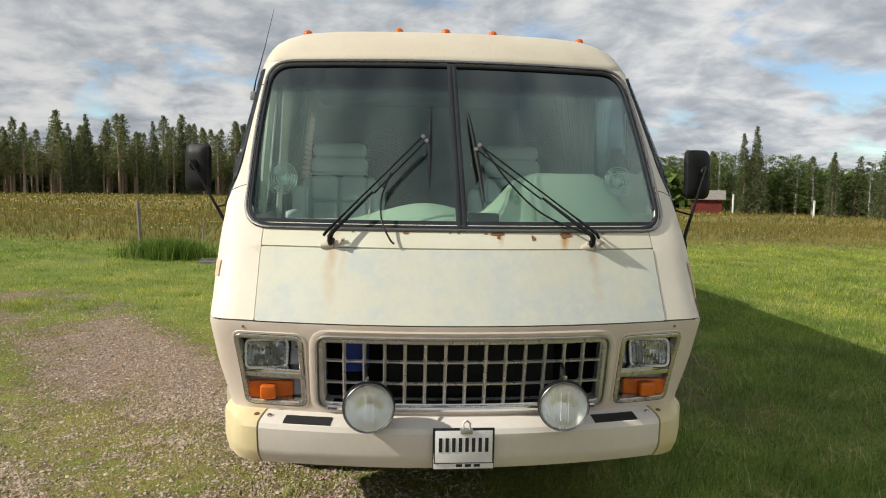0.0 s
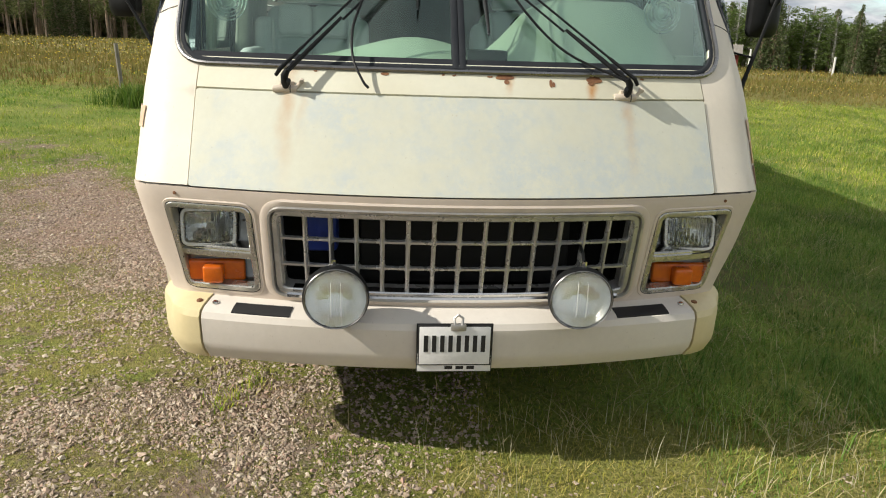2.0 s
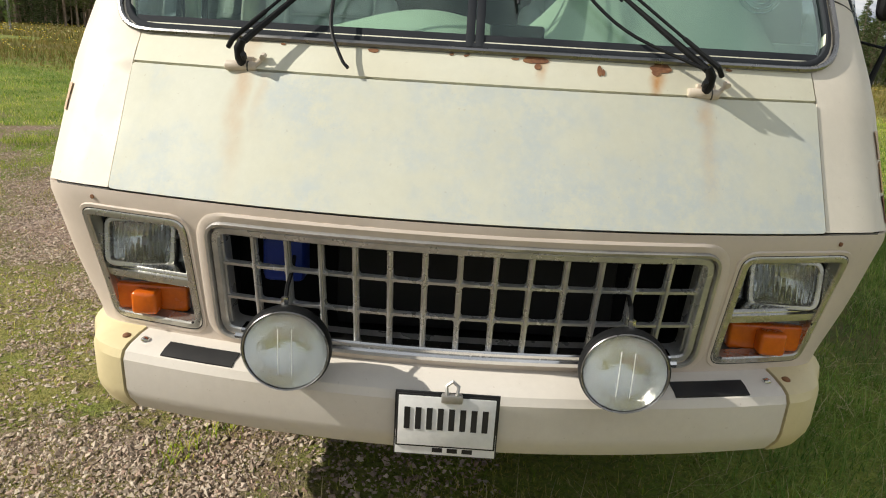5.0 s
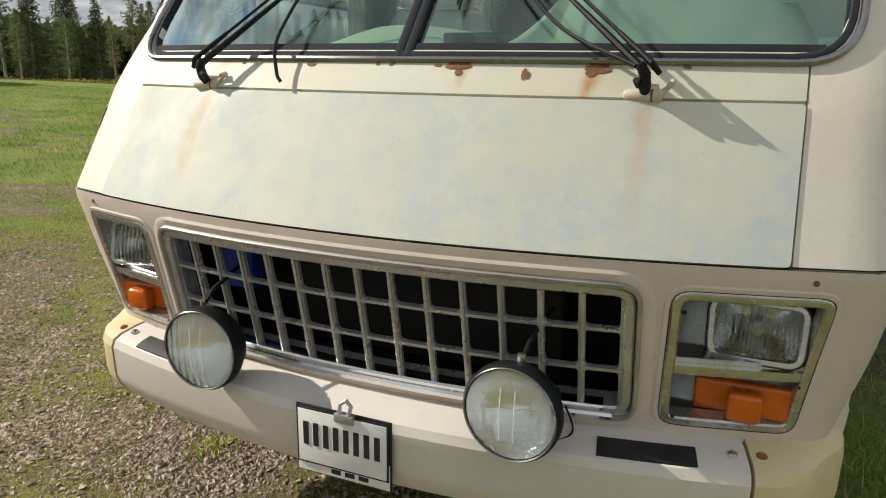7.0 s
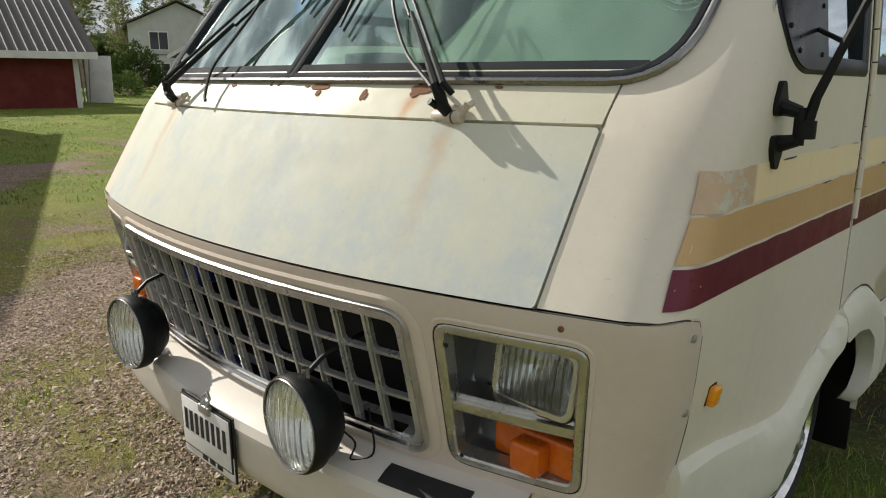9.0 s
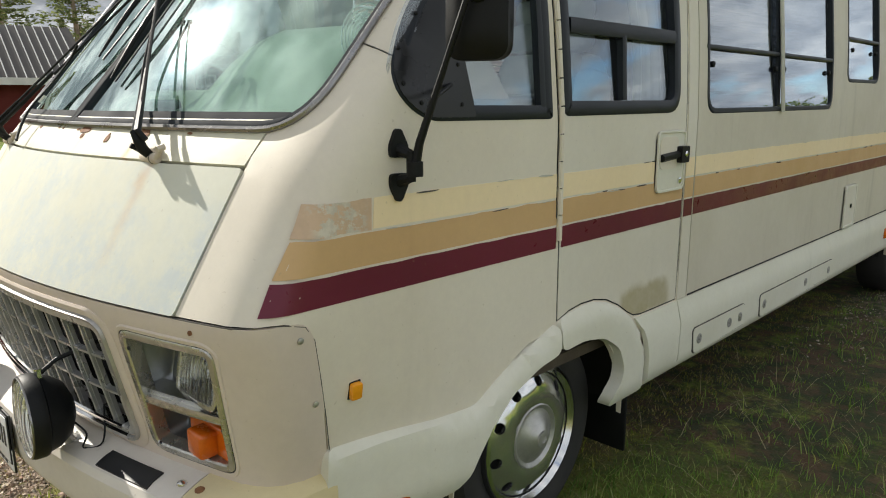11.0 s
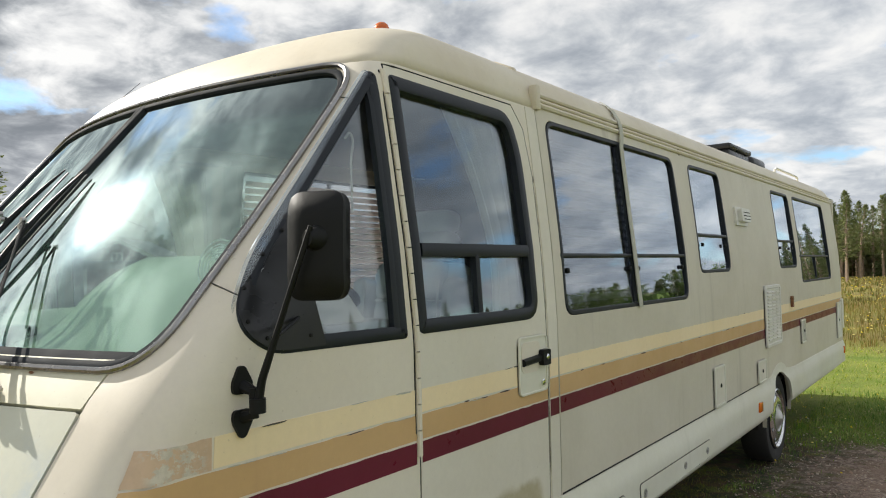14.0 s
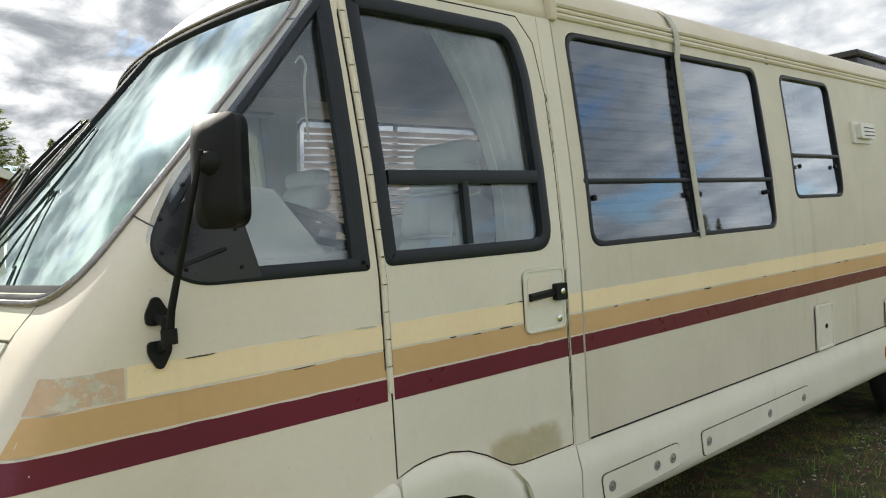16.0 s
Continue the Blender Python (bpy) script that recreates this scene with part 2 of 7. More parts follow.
M_FADED = flaked("faded_stripe", (0.58, 0.42, 0.29), (0.66, 0.60, 0.50))
M_RUBBER = plain("black_rubber", (0.010, 0.013, 0.018), (0.017, 0.021, 0.027), 6, 0.42, 0, 0.1, 160, spec=0.28)
M_ALU = plain("aged_aluminium", (0.55, 0.54, 0.52), (0.38, 0.37, 0.36), 9, 0.42, 0.75, 0.08, 140)
M_CHROME = plain("chrome", (0.80, 0.80, 0.80), (0.70, 0.70, 0.70), 5, 0.16, 1.0, 0.0, 60, fine=0.05)
M_GRILLE = plain("grille_metal", (0.58, 0.58, 0.57), (0.42, 0.42, 0.41), 10, 0.30, 0.60, 0.1, 90)
M_BEZEL = plain("dull_bezel", (0.56, 0.55, 0.51), (0.42, 0.41, 0.37), 12, 0.27, 0.80, 0.10, 110)
# near-black that paints in the shade of deep openings; also used for dark small parts
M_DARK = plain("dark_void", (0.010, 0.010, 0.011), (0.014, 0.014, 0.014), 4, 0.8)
M_BLACK = plain("black_plastic", (0.007, 0.0075, 0.008), (0.011, 0.0115, 0.012), 8, 0.5, 0, 0.1, 120, spec=0.2)
M_BLACKPAINT = plain("black_panel", (0.012, 0.013, 0.015), (0.02, 0.02, 0.022), 5, 0.32)
M_AMBER = plain("amber_lens", (0.70, 0.15, 0.008), (0.55, 0.10, 0.006), 14, 0.22, 0, 0.2, 110, coat=0.5)
M_YELLOW = plain("yellow_amber_lens", (0.90, 0.36, 0.015), (0.80, 0.30, 0.01), 14, 0.24, 0, 0.15, 110, coat=0.5)


def lamp_glass(name, freq, relief, clear):
    """Thick clear moulded glass whose ribs bend the light."""
    k = Nodes(name)
    pr = k.calc("SINE", k.calc("MULTIPLY", k.xyz()[0], freq))
    low = k.calc("MULTIPLY", k.noise(26, 2, 0.5), 2.2)
    k.bump(k.calc("ADD", pr, low), relief, 0.003)
    m = k.done((0.86, 0.88, 0.85), 0.02, 0.0, 0.0, 0.5)
    k.b.inputs["Transmission Weight"].default_value = clear
    k.b.inputs["IOR"].default_value = 1.45
    return m


M_LENS = lamp_glass("headlamp_glass", 380.0, 0.7, 0.98)
M_FOGGLASS = lamp_glass("round_lamp_glass", 300.0, 0.30, 0.97)
M_REFLECTOR = plain("lamp_reflector", (0.95, 0.95, 0.95), (0.90, 0.90, 0.90), 16, 0.14, 1.0, 0.85, 55)
M_HEADREF = plain("headlamp_reflector", (0.82, 0.83, 0.84), (0.70, 0.71, 0.72), 20, 0.10, 1.0, 0.12, 40)
M_BUCKET = plain("lamp_bucket", (0.27, 0.28, 0.285), (0.20, 0.21, 0.215), 9, 0.34, 0.75, 0.05, 60)
M_GLASS = glass("windshield_glass", (0.84, 0.94, 0.885), 4.0, 2.33, 0.0016, 4.0, 0.016, (0.82, 0.95, 0.92))
M_SIDEGLASS = glass("side_glass", (0.82, 0.84, 0.85), 2.3, None, 0.01)
M_DARKGLASS = glass("dark_side_glass", (0.52, 0.54, 0.58), 2.5, None, 0.01)
M_TYRE = plain("tyre_rubber", (0.020, 0.020, 0.020), (0.034, 0.032, 0.030), 8, 0.75, 0, 0.3, 90)
M_WHITE = plain("white_plastic", (0.74, 0.73, 0.68), (0.68, 0.66, 0.60), 6, 0.45, 0, 0.05, 90)
M_PLATE = plain("white_sheet", (0.80, 0.80, 0.79), (0.76, 0.76, 0.75), 5, 0.35)
M_INK = plain("black_ink", (0.012, 0.012, 0.014), (0.02, 0.02, 0.02), 9, 0.5)
M_RUST = plain("rust", (0.16, 0.065, 0.035), (0.26, 0.13, 0.06), 55, 0.85, 0, 0.4, 160)
M_BLUE = plain("blue_plastic", (0.012, 0.04, 0.30), (0.01, 0.03, 0.22), 9, 0.4)
M_DASH = plain("dash_vinyl", (0.74, 0.75, 0.65), (0.68, 0.69, 0.59), 4, 0.6, 0, 0.2, 200)
M_SEAT = plain("grey_velour", (0.72, 0.75, 0.76), (0.63, 0.66, 0.67), 7, 0.9, 0, 0.3, 300)
M_PIPING = plain("light_piping", (0.80, 0.81, 0.79), (0.74, 0.74, 0.72), 9, 0.7)


def cloth(name, c1, c2, through_share):
    """A thin woven cloth that lets some light through."""
    k = Nodes(name)
    col = k.mix(k.step(k.noise(30, 4, 0.6), 0.3, 0.7), c1, c2)
    k.done(col, 0.85, 0, 0, 0.2)
    soft = k.nt.nodes.new("ShaderNodeBsdfTranslucent")
    k.link(col, soft.inputs[0])
    mix = k.nt.nodes.new("ShaderNodeMixShader")
    mix.inputs[0].default_value = through_share
    k.link(k.b.outputs[0], mix.inputs[1])
    k.link(soft.outputs[0], mix.inputs[2])
    k.link(mix.outputs[0], k.nt.nodes["Material Output"].inputs[0])
    return k.m


M_CURTAIN = cloth("pale_curtain", (0.68, 0.70, 0.62), (0.60, 0.62, 0.54), 0.35)
# far darker than beige: the cabin's shade is in this colour; also used for joints
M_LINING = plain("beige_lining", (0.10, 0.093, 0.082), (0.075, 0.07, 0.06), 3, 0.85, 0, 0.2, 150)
M_CARPET = plain("brown_carpet", (0.10, 0.08, 0.06), (0.075, 0.06, 0.045), 5, 0.95, 0, 0.4, 250)
M_BLIND = cloth("pink_blind", (0.84, 0.775, 0.735), (0.78, 0.71, 0.67), 0.22)
M_GUARD = plain("wire_guard", (0.72, 0.76, 0.75), (0.66, 0.70, 0.69), 9, 0.3, 0.6)
M_OLDRUBBER = plain("weathered_rubber", (0.022, 0.025, 0.030), (0.034, 0.037, 0.042), 6, 0.82, 0, 0.2, 160, spec=0.12)
M_TRIMMETAL = plain("dull_bright_trim", (0.34, 0.33, 0.325), (0.25, 0.245, 0.24), 9, 0.30, 1.0, 0.05, 90)
M_COVER = plain("bright_wheel_cover", (0.74, 0.74, 0.74), (0.62, 0.62, 0.62), 7, 0.15, 0.92, 0.04, 60, fine=0.06)
M_CAST = plain("beige_cast_metal", (0.60, 0.53, 0.44), (0.50, 0.42, 0.33), 30, 0.5, 0, 0.2, 120)
M_STRAP = plain("grey_strap", (0.52, 0.51, 0.44), (0.44, 0.43, 0.37), 14, 0.75, 0, 0.3, 180)

# ---- geometry helpers ----
from mathutils.geometry import delaunay_2d_cdt

WORLD = {}


def part(name, geo, material, parent=None, label="", at=None, sharp=38):
    """One mesh object from (verts, faces) or a bmesh, under its thing or part."""
    me = bpy.data.meshes.new(name)
    if isinstance(geo, bmesh.types.BMesh):
        geo.to_mesh(me)
        geo.free()
    else:
        me.from_pydata([tuple(v) for v in geo[0]], [], [tuple(int(i) for i in f) for f in geo[1]])
        me.update()
    me.materials.append(material)
    if len(me.polygons):
        me.polygons.foreach_set("use_smooth", [True] * len(me.polygons))
        me.set_sharp_from_angle(angle=radians(sharp))
    ob = new(name, me)
    put(ob, parent, at)
    if label:
        tagged(ob, label)
    return ob


def put(ob, parent, at=None):
    m = at or Matrix.Identity(4)
    ob.matrix_basis = m
    WORLD[ob.name] = m
    if parent:
        ob.parent = parent
        ob.matrix_parent_inverse = WORLD[parent.name].inverted()


def thing(name, label, category, at=None, group="", kind=""):
    ob = new(name)
    put(ob, None, at)
    ob.empty_display_size = 0.1
    return tagged(ob, label, category, group, kind)


def again(ob, parent, at):
    """The same mesh once more as another part."""
    o = new(ob.name.split(".")[0], ob.data)
    put(o, parent, at)
    return o


def join(*geos):
    verts, faces = [], []
    for v, f in geos:
        n = len(verts)
        verts += [tuple(p) for p in v]
        faces += [tuple(i + n for i in q) for q in f]
    return verts, faces


def moved(geo, m):
    return [m @ Vector(v) for v in geo[0]], geo[1]


def mirrored(geo):
    return [(-v[0], v[1], v[2]) for v in geo[0]], [tuple(reversed(f)) for f in geo[1]]


def box(x0, y0, z0, x1, y1, z1, bevel=0.0, seg=2):
    bm = bmesh.new()
    bmesh.ops.create_cube(bm, size=1)
    for v in bm.verts:
        v.co = Vector(((x0 + x1) / 2 + v.co.x * (x1 - x0), (y0 + y1) / 2 + v.co.y * (y1 - y0), (z0 + z1) / 2 + v.co.z * (z1 - z0)))
    if bevel:
        bmesh.ops.bevel(bm, geom=list(bm.edges), offset=bevel, segments=seg, profile=0.5, affect="EDGES", clamp_overlap=True)
    bm.normal_update()
    bm.verts.index_update()
    out = [v.co.copy() for v in bm.verts], [tuple(v.index for v in f.verts) for f in bm.faces]
    bm.free()
    return out


def tube(points, radius, sides=8, closed=False):
    """A round bar along a line; radius may be a list, one for each point."""
    pts = [Vector(p) for p in points]
    n = len(pts)
    rad = radius if isinstance(radius, (list, tuple)) else [radius] * n
    verts, faces = [], []
    ref = None
    for i, p in enumerate(pts):
        a, b = (pts[i - 1], pts[(i + 1) % n]) if closed else (pts[max(i - 1, 0)], pts[min(i + 1, n - 1)])
        t = (b - a).normalized()
        if ref is None:
            ref = Vector((0, 0, 1)) if abs(t.z) < 0.9 else Vector((1, 0, 0))
        s = t.cross(ref).normalized()
        ref = s.cross(t).normalized()
        for k in range(sides):
            w = 2 * math.pi * k / sides
            verts.append(p + (s * math.cos(w) + ref * math.sin(w)) * rad[i])
    for i in range(n if closed else n - 1):
        for k in range(sides):
            a, b = i * sides + k, i * sides + (k + 1) % sides
            c, d = ((i + 1) % n) * sides + (k + 1) % sides, ((i + 1) % n) * sides + k
            faces.append((a, d, c, b))
    if not closed:
        faces += [tuple(range(sides)), tuple(reversed(range((n - 1) * sides, n * sides)))]
    return verts, faces


def smooth(points, n=6):
    """The points joined by a soft curve."""
    p = [Vector(q) for q in points]
    p = [p[0] * 2 - p[1]] + p + [p[-1] * 2 - p[-2]]
    out = []
    for i in range(1, len(p) - 2):
        a, b, c, d = p[i - 1:i + 3]
        for k in range(n):
            t = k / n
            out.append(0.5 * (b * 2 + (c - a) * t + (a * 2 - b * 5 + c * 4 - d) * t * t + (b * 3 - a - c * 3 + d) * t ** 3))
    return out + [p[-2]]


def lathe(profile, sides=32, m=None, caps=True):
    """A profile of (radius, height) turned about z."""
    verts, faces = [], []
    for r, z in profile:
        for k in range(sides):
            w = 2 * math.pi * k / sides
            verts.append(Vector((r * math.cos(w), r * math.sin(w), z)))
    for i in range(len(profile) - 1):
        for k in range(sides):
            a, b = i * sides + k, i * sides + (k + 1) % sides
            faces.append((a, b, b + sides, a + sides))
    if caps and profile[0][0] > 1e-6:
        faces.append(tuple(reversed(range(sides))))
    if caps and profile[-1][0] > 1e-6:
        faces.append(tuple(range((len(profile) - 1) * sides, len(profile) * sides)))
    if m:
        verts = [m @ v for v in verts]
    return verts, faces


def dense(poly, res):
    out = []
    for i, p in enumerate(poly):
        q = poly[(i + 1) % len(poly)]
        n = max(1, int(math.ceil(math.hypot(q[0] - p[0], q[1] - p[1]) / res)))
        out += [(p[0] + (q[0] - p[0]) * k / n, p[1] + (q[1] - p[1]) * k / n) for k in range(n)]
    return out


def rounded(poly, radii, n=6):
    """A polygon with its corners rounded."""
    out = []
    for i, p in enumerate(poly):
        r = radii[i] if isinstance(radii, (list, tuple)) else radii
        p = Vector(p)
        a, b = Vector(poly[i - 1]) - p, Vector(poly[(i + 1) % len(poly)]) - p
        d = min(r, a.length * 0.49, b.length * 0.49)
        a, b = p + a.normalized() * d, p + b.normalized() * d
        for k in range(n + 1):
            t = k / n
            q = a * (1 - t) ** 2 + p * 2 * t * (1 - t) + b * t * t
            out.append((q.x, q.y))
    return out


def rect(x0, z0, x1, z1, r=0.0, n=6):
    poly = [(x0, z0), (x1, z0), (x1, z1), (x0, z1)]
    return rounded(poly, r, n) if r else poly


def within(poly, pts):
    """Which points lie in a polygon."""
    pts = np.asarray(pts, float)
    x, y = pts[:, 0], pts[:, 1]
    hit = np.zeros(len(pts), bool)
    p = np.asarray(poly, float)
    q = np.roll(p, -1, 0)
    for (x0, y0), (x1, y1) in zip(p, q):
        if y0 != y1:
            cross = ((y0 > y) != (y1 > y)) & (x < (x1 - x0) * (y - y0) / (y1 - y0) + x0)
            hit ^= cross
    return hit


def sheet(outline, holes, surf, res=0.1, thick=0.02, h=0.0):
    """A panel of some thickness with openings through it, cut in a flat domain and laid on surf(a, b, h)."""
    loops = [dense(outline, res)] + [dense(x, res) for x in holes]
    pts, edges = [], []
    for loop in loops:
        n = len(pts)
        pts += loop
        edges += [(n + i, n + (i + 1) % len(loop)) for i in range(len(loop))]
    xs, zs = [p[0] for p in loops[0]], [p[1] for p in loops[0]]
    gx = np.arange(min(xs) + res * 0.5, max(xs), res)
    gz = np.arange(min(zs) + res * 0.5, max(zs), res)
    if len(gx) and len(gz):
        grid = np.array([(a, b) for a in gx for b in gz])
        ok = within(loops[0], grid)
        for loop in loops[1:]:
            ok &= ~within(loop, grid)
        grid = grid[ok]
        if len(grid):
            rim = np.array(pts)
            far = np.array([((rim - g) ** 2).sum(1).min() > (0.3 * res) ** 2 for g in grid])
            pts += [tuple(g) for g in grid[far]]
    vs, _, fs, *_ = delaunay_2d_cdt([Vector(p) for p in pts], edges, [], 0, 1e-6)
    vs = [(v.x, v.y) for v in vs]
    mid = np.array([np.mean([vs[i] for i in f], 0) for f in fs])
    keep = within(loops[0], mid)
    for loop in loops[1:]:
        keep &= ~within(loop, mid)
    fs = [tuple(f) for f, k in zip(fs, keep) if k]
    top = [surf(a, b, h) for a, b in vs]
    low = [surf(a, b, h - thick) for a, b in vs]
    f = fs[len(fs) // 2]
    away = (top[f[1]] - top[f[0]]).cross(top[f[2]] - top[f[0]])
    if away.dot(top[f[0]] - low[f[0]]) < 0:
        fs = [tuple(reversed(f)) for f in fs]
    n = len(vs)
    faces = list(fs) + [tuple(i + n for i in reversed(f)) for f in fs]
    seen = {}
    for f in fs:
        for i in range(3):
            seen[(f[i], f[(i + 1) % 3])] = 1
    for a, b in seen:
        if (b, a) not in seen:
            faces.append((b, a, a + n, b + n))
    return top + low, faces


def band(outline, surf, width, proud, base=-0.012, res=0.05, outward=False):
    """A raised rounded strip of the given width along a closed outline, on its inner side (or its outer)."""
    loop = dense(outline, res)
    area = sum(p[0] * q[1] - q[0] * p[1] for p, q in zip(loop, loop[1:] + loop[:1]))
    if area < 0:
        loop.reverse()
    n = len(loop)
    s = -1 if outward else 1
    prof = [(0, base), (0, proud * 0.6), (0.18 * width, proud), (0.82 * width, proud), (width, proud * 0.6), (width, base)]
    verts, faces = [], []
    for i, p in enumerate(loop):
        a, b = loop[i - 1], loop[(i + 1) % n]
        t = Vector((b[0] - a[0], b[1] - a[1])).normalized()
        inn = Vector((-t.y, t.x)) * s
        for d, hh in prof:
            verts.append(surf(p[0] + inn.x * d, p[1] + inn.y * d, hh))
    m = len(prof)
    for i in range(n):
        for k in range(m - 1):
            a, b = i * m + k, ((i + 1) % n) * m + k
            faces.append((a, b, b + 1, a + 1) if not outward else (a, a + 1, b + 1, b))
    return verts, faces


def strip(line, surf, width, proud, base=-0.004):
    """A raised flat bar along an open line of (a, b), on surf."""
    verts, faces = [], []
    prof = [(-0.5, base), (-0.5, proud * 0.7), (-0.25, proud), (0.25, proud), (0.5, proud * 0.7), (0.5, base)]
    n, m = len(line), 6
    for i, p in enumerate(line):
        a, b = line[max(i - 1, 0)], line[min(i + 1, n - 1)]
        t = Vector((b[0] - a[0], b[1] - a[1])).normalized()
        for d, hh in prof:
            verts.append(surf(p[0] - t.y * d * width, p[1] + t.x * d * width, hh))
    for i in range(n - 1):
        for k in range(m - 1):
            a, b = i * m + k, (i + 1) * m + k
            faces.append((a, b, b + 1, a + 1))
    faces += [tuple(reversed(range(m))), tuple(range((n - 1) * m, n * m))]
    return verts, faces


def line(a, b, n=12):
    return [(a[0] + (b[0] - a[0]) * k / n, a[1] + (b[1] - a[1]) * k / n) for k in range(n + 1)]


def worn(outline, amount, res=0.02, seed=0.0):
    """The outline with a slightly frayed edge."""
    out = []
    for a, b in dense(outline, res):
        d = noise.noise(Vector((a * 14 + seed, b * 14, seed))) * amount + max(0, noise.noise(Vector((a * 45, b * 45, seed + 5)))) ** 2 * amount * 3
        out.append((a, b + d))
    return out


# ---- the motorhome's outer surface ----
def front_y(z):
    """How far back the nose stands on the middle line."""
    return float(np.interp(z, [0.50, 0.76, 1.117, 1.150, 1.180, 1.190, 1.505, 1.545, 1.603, 2.503, 2.55], [-0.03, -0.040, -0.120, -0.132, -0.132, -0.128, 0.067, 0.098, 0.150, 0.915, 0.962]))


def half_width(z):
    return float(np.interp(z, [0.5, 0.9, 1.6, 1.9, 2.2, 2.5, 2.55], [1.168, 1.180, 1.180, 1.163, 1.132, 1.096, 1.086]))


BOW, ROUND = 0.144, 0.085


def tuck(y, z):
    """How far the side draws in towards the bumper, near the nose only."""
    deep = float(np.interp(z, [0.5, 0.70, 0.787, 0.965, 1.139, 1.19], [0.085, 0.080, 0.068, 0.029, 0.004, 0.0]))
    return deep * float(np.interp(y, [0.30, 0.44, 0.62, 0.78], [1.0, 0.82, 0.2, 0.0]))


def shell(u, z):
    w, y0 = half_width(z), front_y(z)
    a = abs(u)
    if a < w - ROUND:
        p = (a, y0 + BOW * a * a)
    elif a < w + ROUND:
        t = (a - w + ROUND) / (2 * ROUND)
        s, c = w - ROUND, y0 + BOW * w * w
        p = (s * (1 - t) ** 2 + 2 * w * t * (1 - t) + w * t * t, (y0 + BOW * s * s) * (1 - t) ** 2 + 2 * c * t * (1 - t) + (c + ROUND) * t * t)
    else:
        p = (w, y0 + BOW * w * w + a - w)
    f = max(0.0, min(1.0, (p[0] - 0.98) / (w - 0.98)))
    x = p[0] - tuck(p[1], z) * f * f * (3 - 2 * f)
    return Vector((math.copysign(x, u) if u else 0.0, p[1], z))


def skin(u, z, h=0.0):
    """A place on the outer surface: u runs round the nose and then back along the side; h is the height above it."""
    p = shell(u, z)
    if h:
        e = 0.004
        n = (shell(u + e, z) - shell(u - e, z)).cross(shell(u, z + e) - shell(u, z - e)).normalized()
        p = p + n * h
    return p


def along(y, z):
    """The u at which the side stands y behind the nose's corner."""
    w = half_width(z)
    return y - front_y(z) - BOW * w * w + w


def flank(sign):
    def surf(y, z, h=0.0):
        return skin(sign * along(y, z), z, h)
    return surf


def skirt_side(sign):
    def surf(y, z, h=0.0):
        out = float(np.interp(z, [0.50, 0.545, 0.590, 0.605, 0.762, 0.782, 0.852, 0.90, 1.05], [-0.045, -0.012, 0.030, 0.034, 0.034, 0.030, 0.008, 0.006, 0.006]))
        return Vector((sign * (half_width(max(z, 0.6)) + out + h), y, z))
    return surf

# ---- the motorhome ----
van = thing("motorhome", "long cream motorhome with cream, tan and maroon stripes on gravel", "motorhome", pose(0, 0, GROUND))
FRONT_AXLE, REAR_AXLE, AXLE_Z = 1.14, 5.95, 0.485

# nose panels
hood = part("hood", sheet(rounded([(-0.9525, 1.186), (0.9525, 1.186), (0.9525, 1.504), (-0.9525, 1.504)], 0.010, 3), [], skin, 0.07, 0.03, 0.006), M_HOOD, van, "chalky pale cream hood with rust runs")
part("cowl_panel", sheet([(-0.9525, 1.511), (0.9525, 1.511), (0.9525, 1.615), (-0.9525, 1.615)], [], skin, 0.06, 0.03, 0.004), M_COWL, van, "pale cream cowl with rust spots along the seal")
for s in (-1, 1):
    part("hood_jamb", strip(line((s * 0.955, 1.19), (s * 0.955, 1.61), 8), skin, 0.016, -0.013, -0.024), M_COWL, van)
WINDSHIELD = rounded([(-1.045, 1.595), (1.045, 1.595), (1.058, 2.10), (1.035, 2.492), (-1.035, 2.492), (-1.058, 2.10)], [0.13, 0.13, 0.3, 0.14, 0.14, 0.3], 7)


def lamp_hole(s, grow=0.0):
    g = grow
    return rounded([(s * (0.742 - g), 1.118 + g), (s * (0.728 - g), 0.787 - g), (s * (1.005 + g), 0.787 - g), (s * (1.050 + g), 1.118 + g)], 0.035 + g, 5)


GRILLE = rect(-0.655, 0.795, 0.655, 1.118, 0.05)
ua, ub, uc = along(0.215, 1.16), along(0.285, 0.80), along(0.285, 0.745)
face_out = rounded([(-uc, 0.745), (uc, 0.745), (ub, 0.80), (ua, 1.1815), (-ua, 1.1815), (-ub, 0.80)], [0.01, 0.01, 0.01, 0.06, 0.06, 0.01], 6)
face = part("front_panel", sheet(face_out, [rect(-0.675, 0.775, 0.675, 1.138, 0.07), lamp_hole(-1, 0.012), lamp_hole(1, 0.012)], skin, 0.055, 0.035, 0.004), M_FACE, van, "dusty pink-beige front panel round the grille")
for s in (-1, 1):
    for y, z in ((0.192, 1.139), (0.242, 0.965), (0.290, 0.787)):
        screw = lathe([(0.008, 0), (0.008, 0.003), (0.005, 0.0045), (0.0, 0.005)], 10)
        p, q = skin(s * along(y - 0.012, z), z, 0.004), skin(s * along(y - 0.012, z), z, 0.05)
        part("screw", moved(screw, look(p, p - (q - p))), M_ALU, face)
    p, q = skin(s * 1.005, 1.158, 0.004), skin(s * 1.005, 1.158, 0.05)
    part("screw", moved(lathe([(0.006, 0), (0.006, 0.003), (0.0, 0.004)], 10), look(p, p - (q - p))), M_RUST, face, "rusty screw")
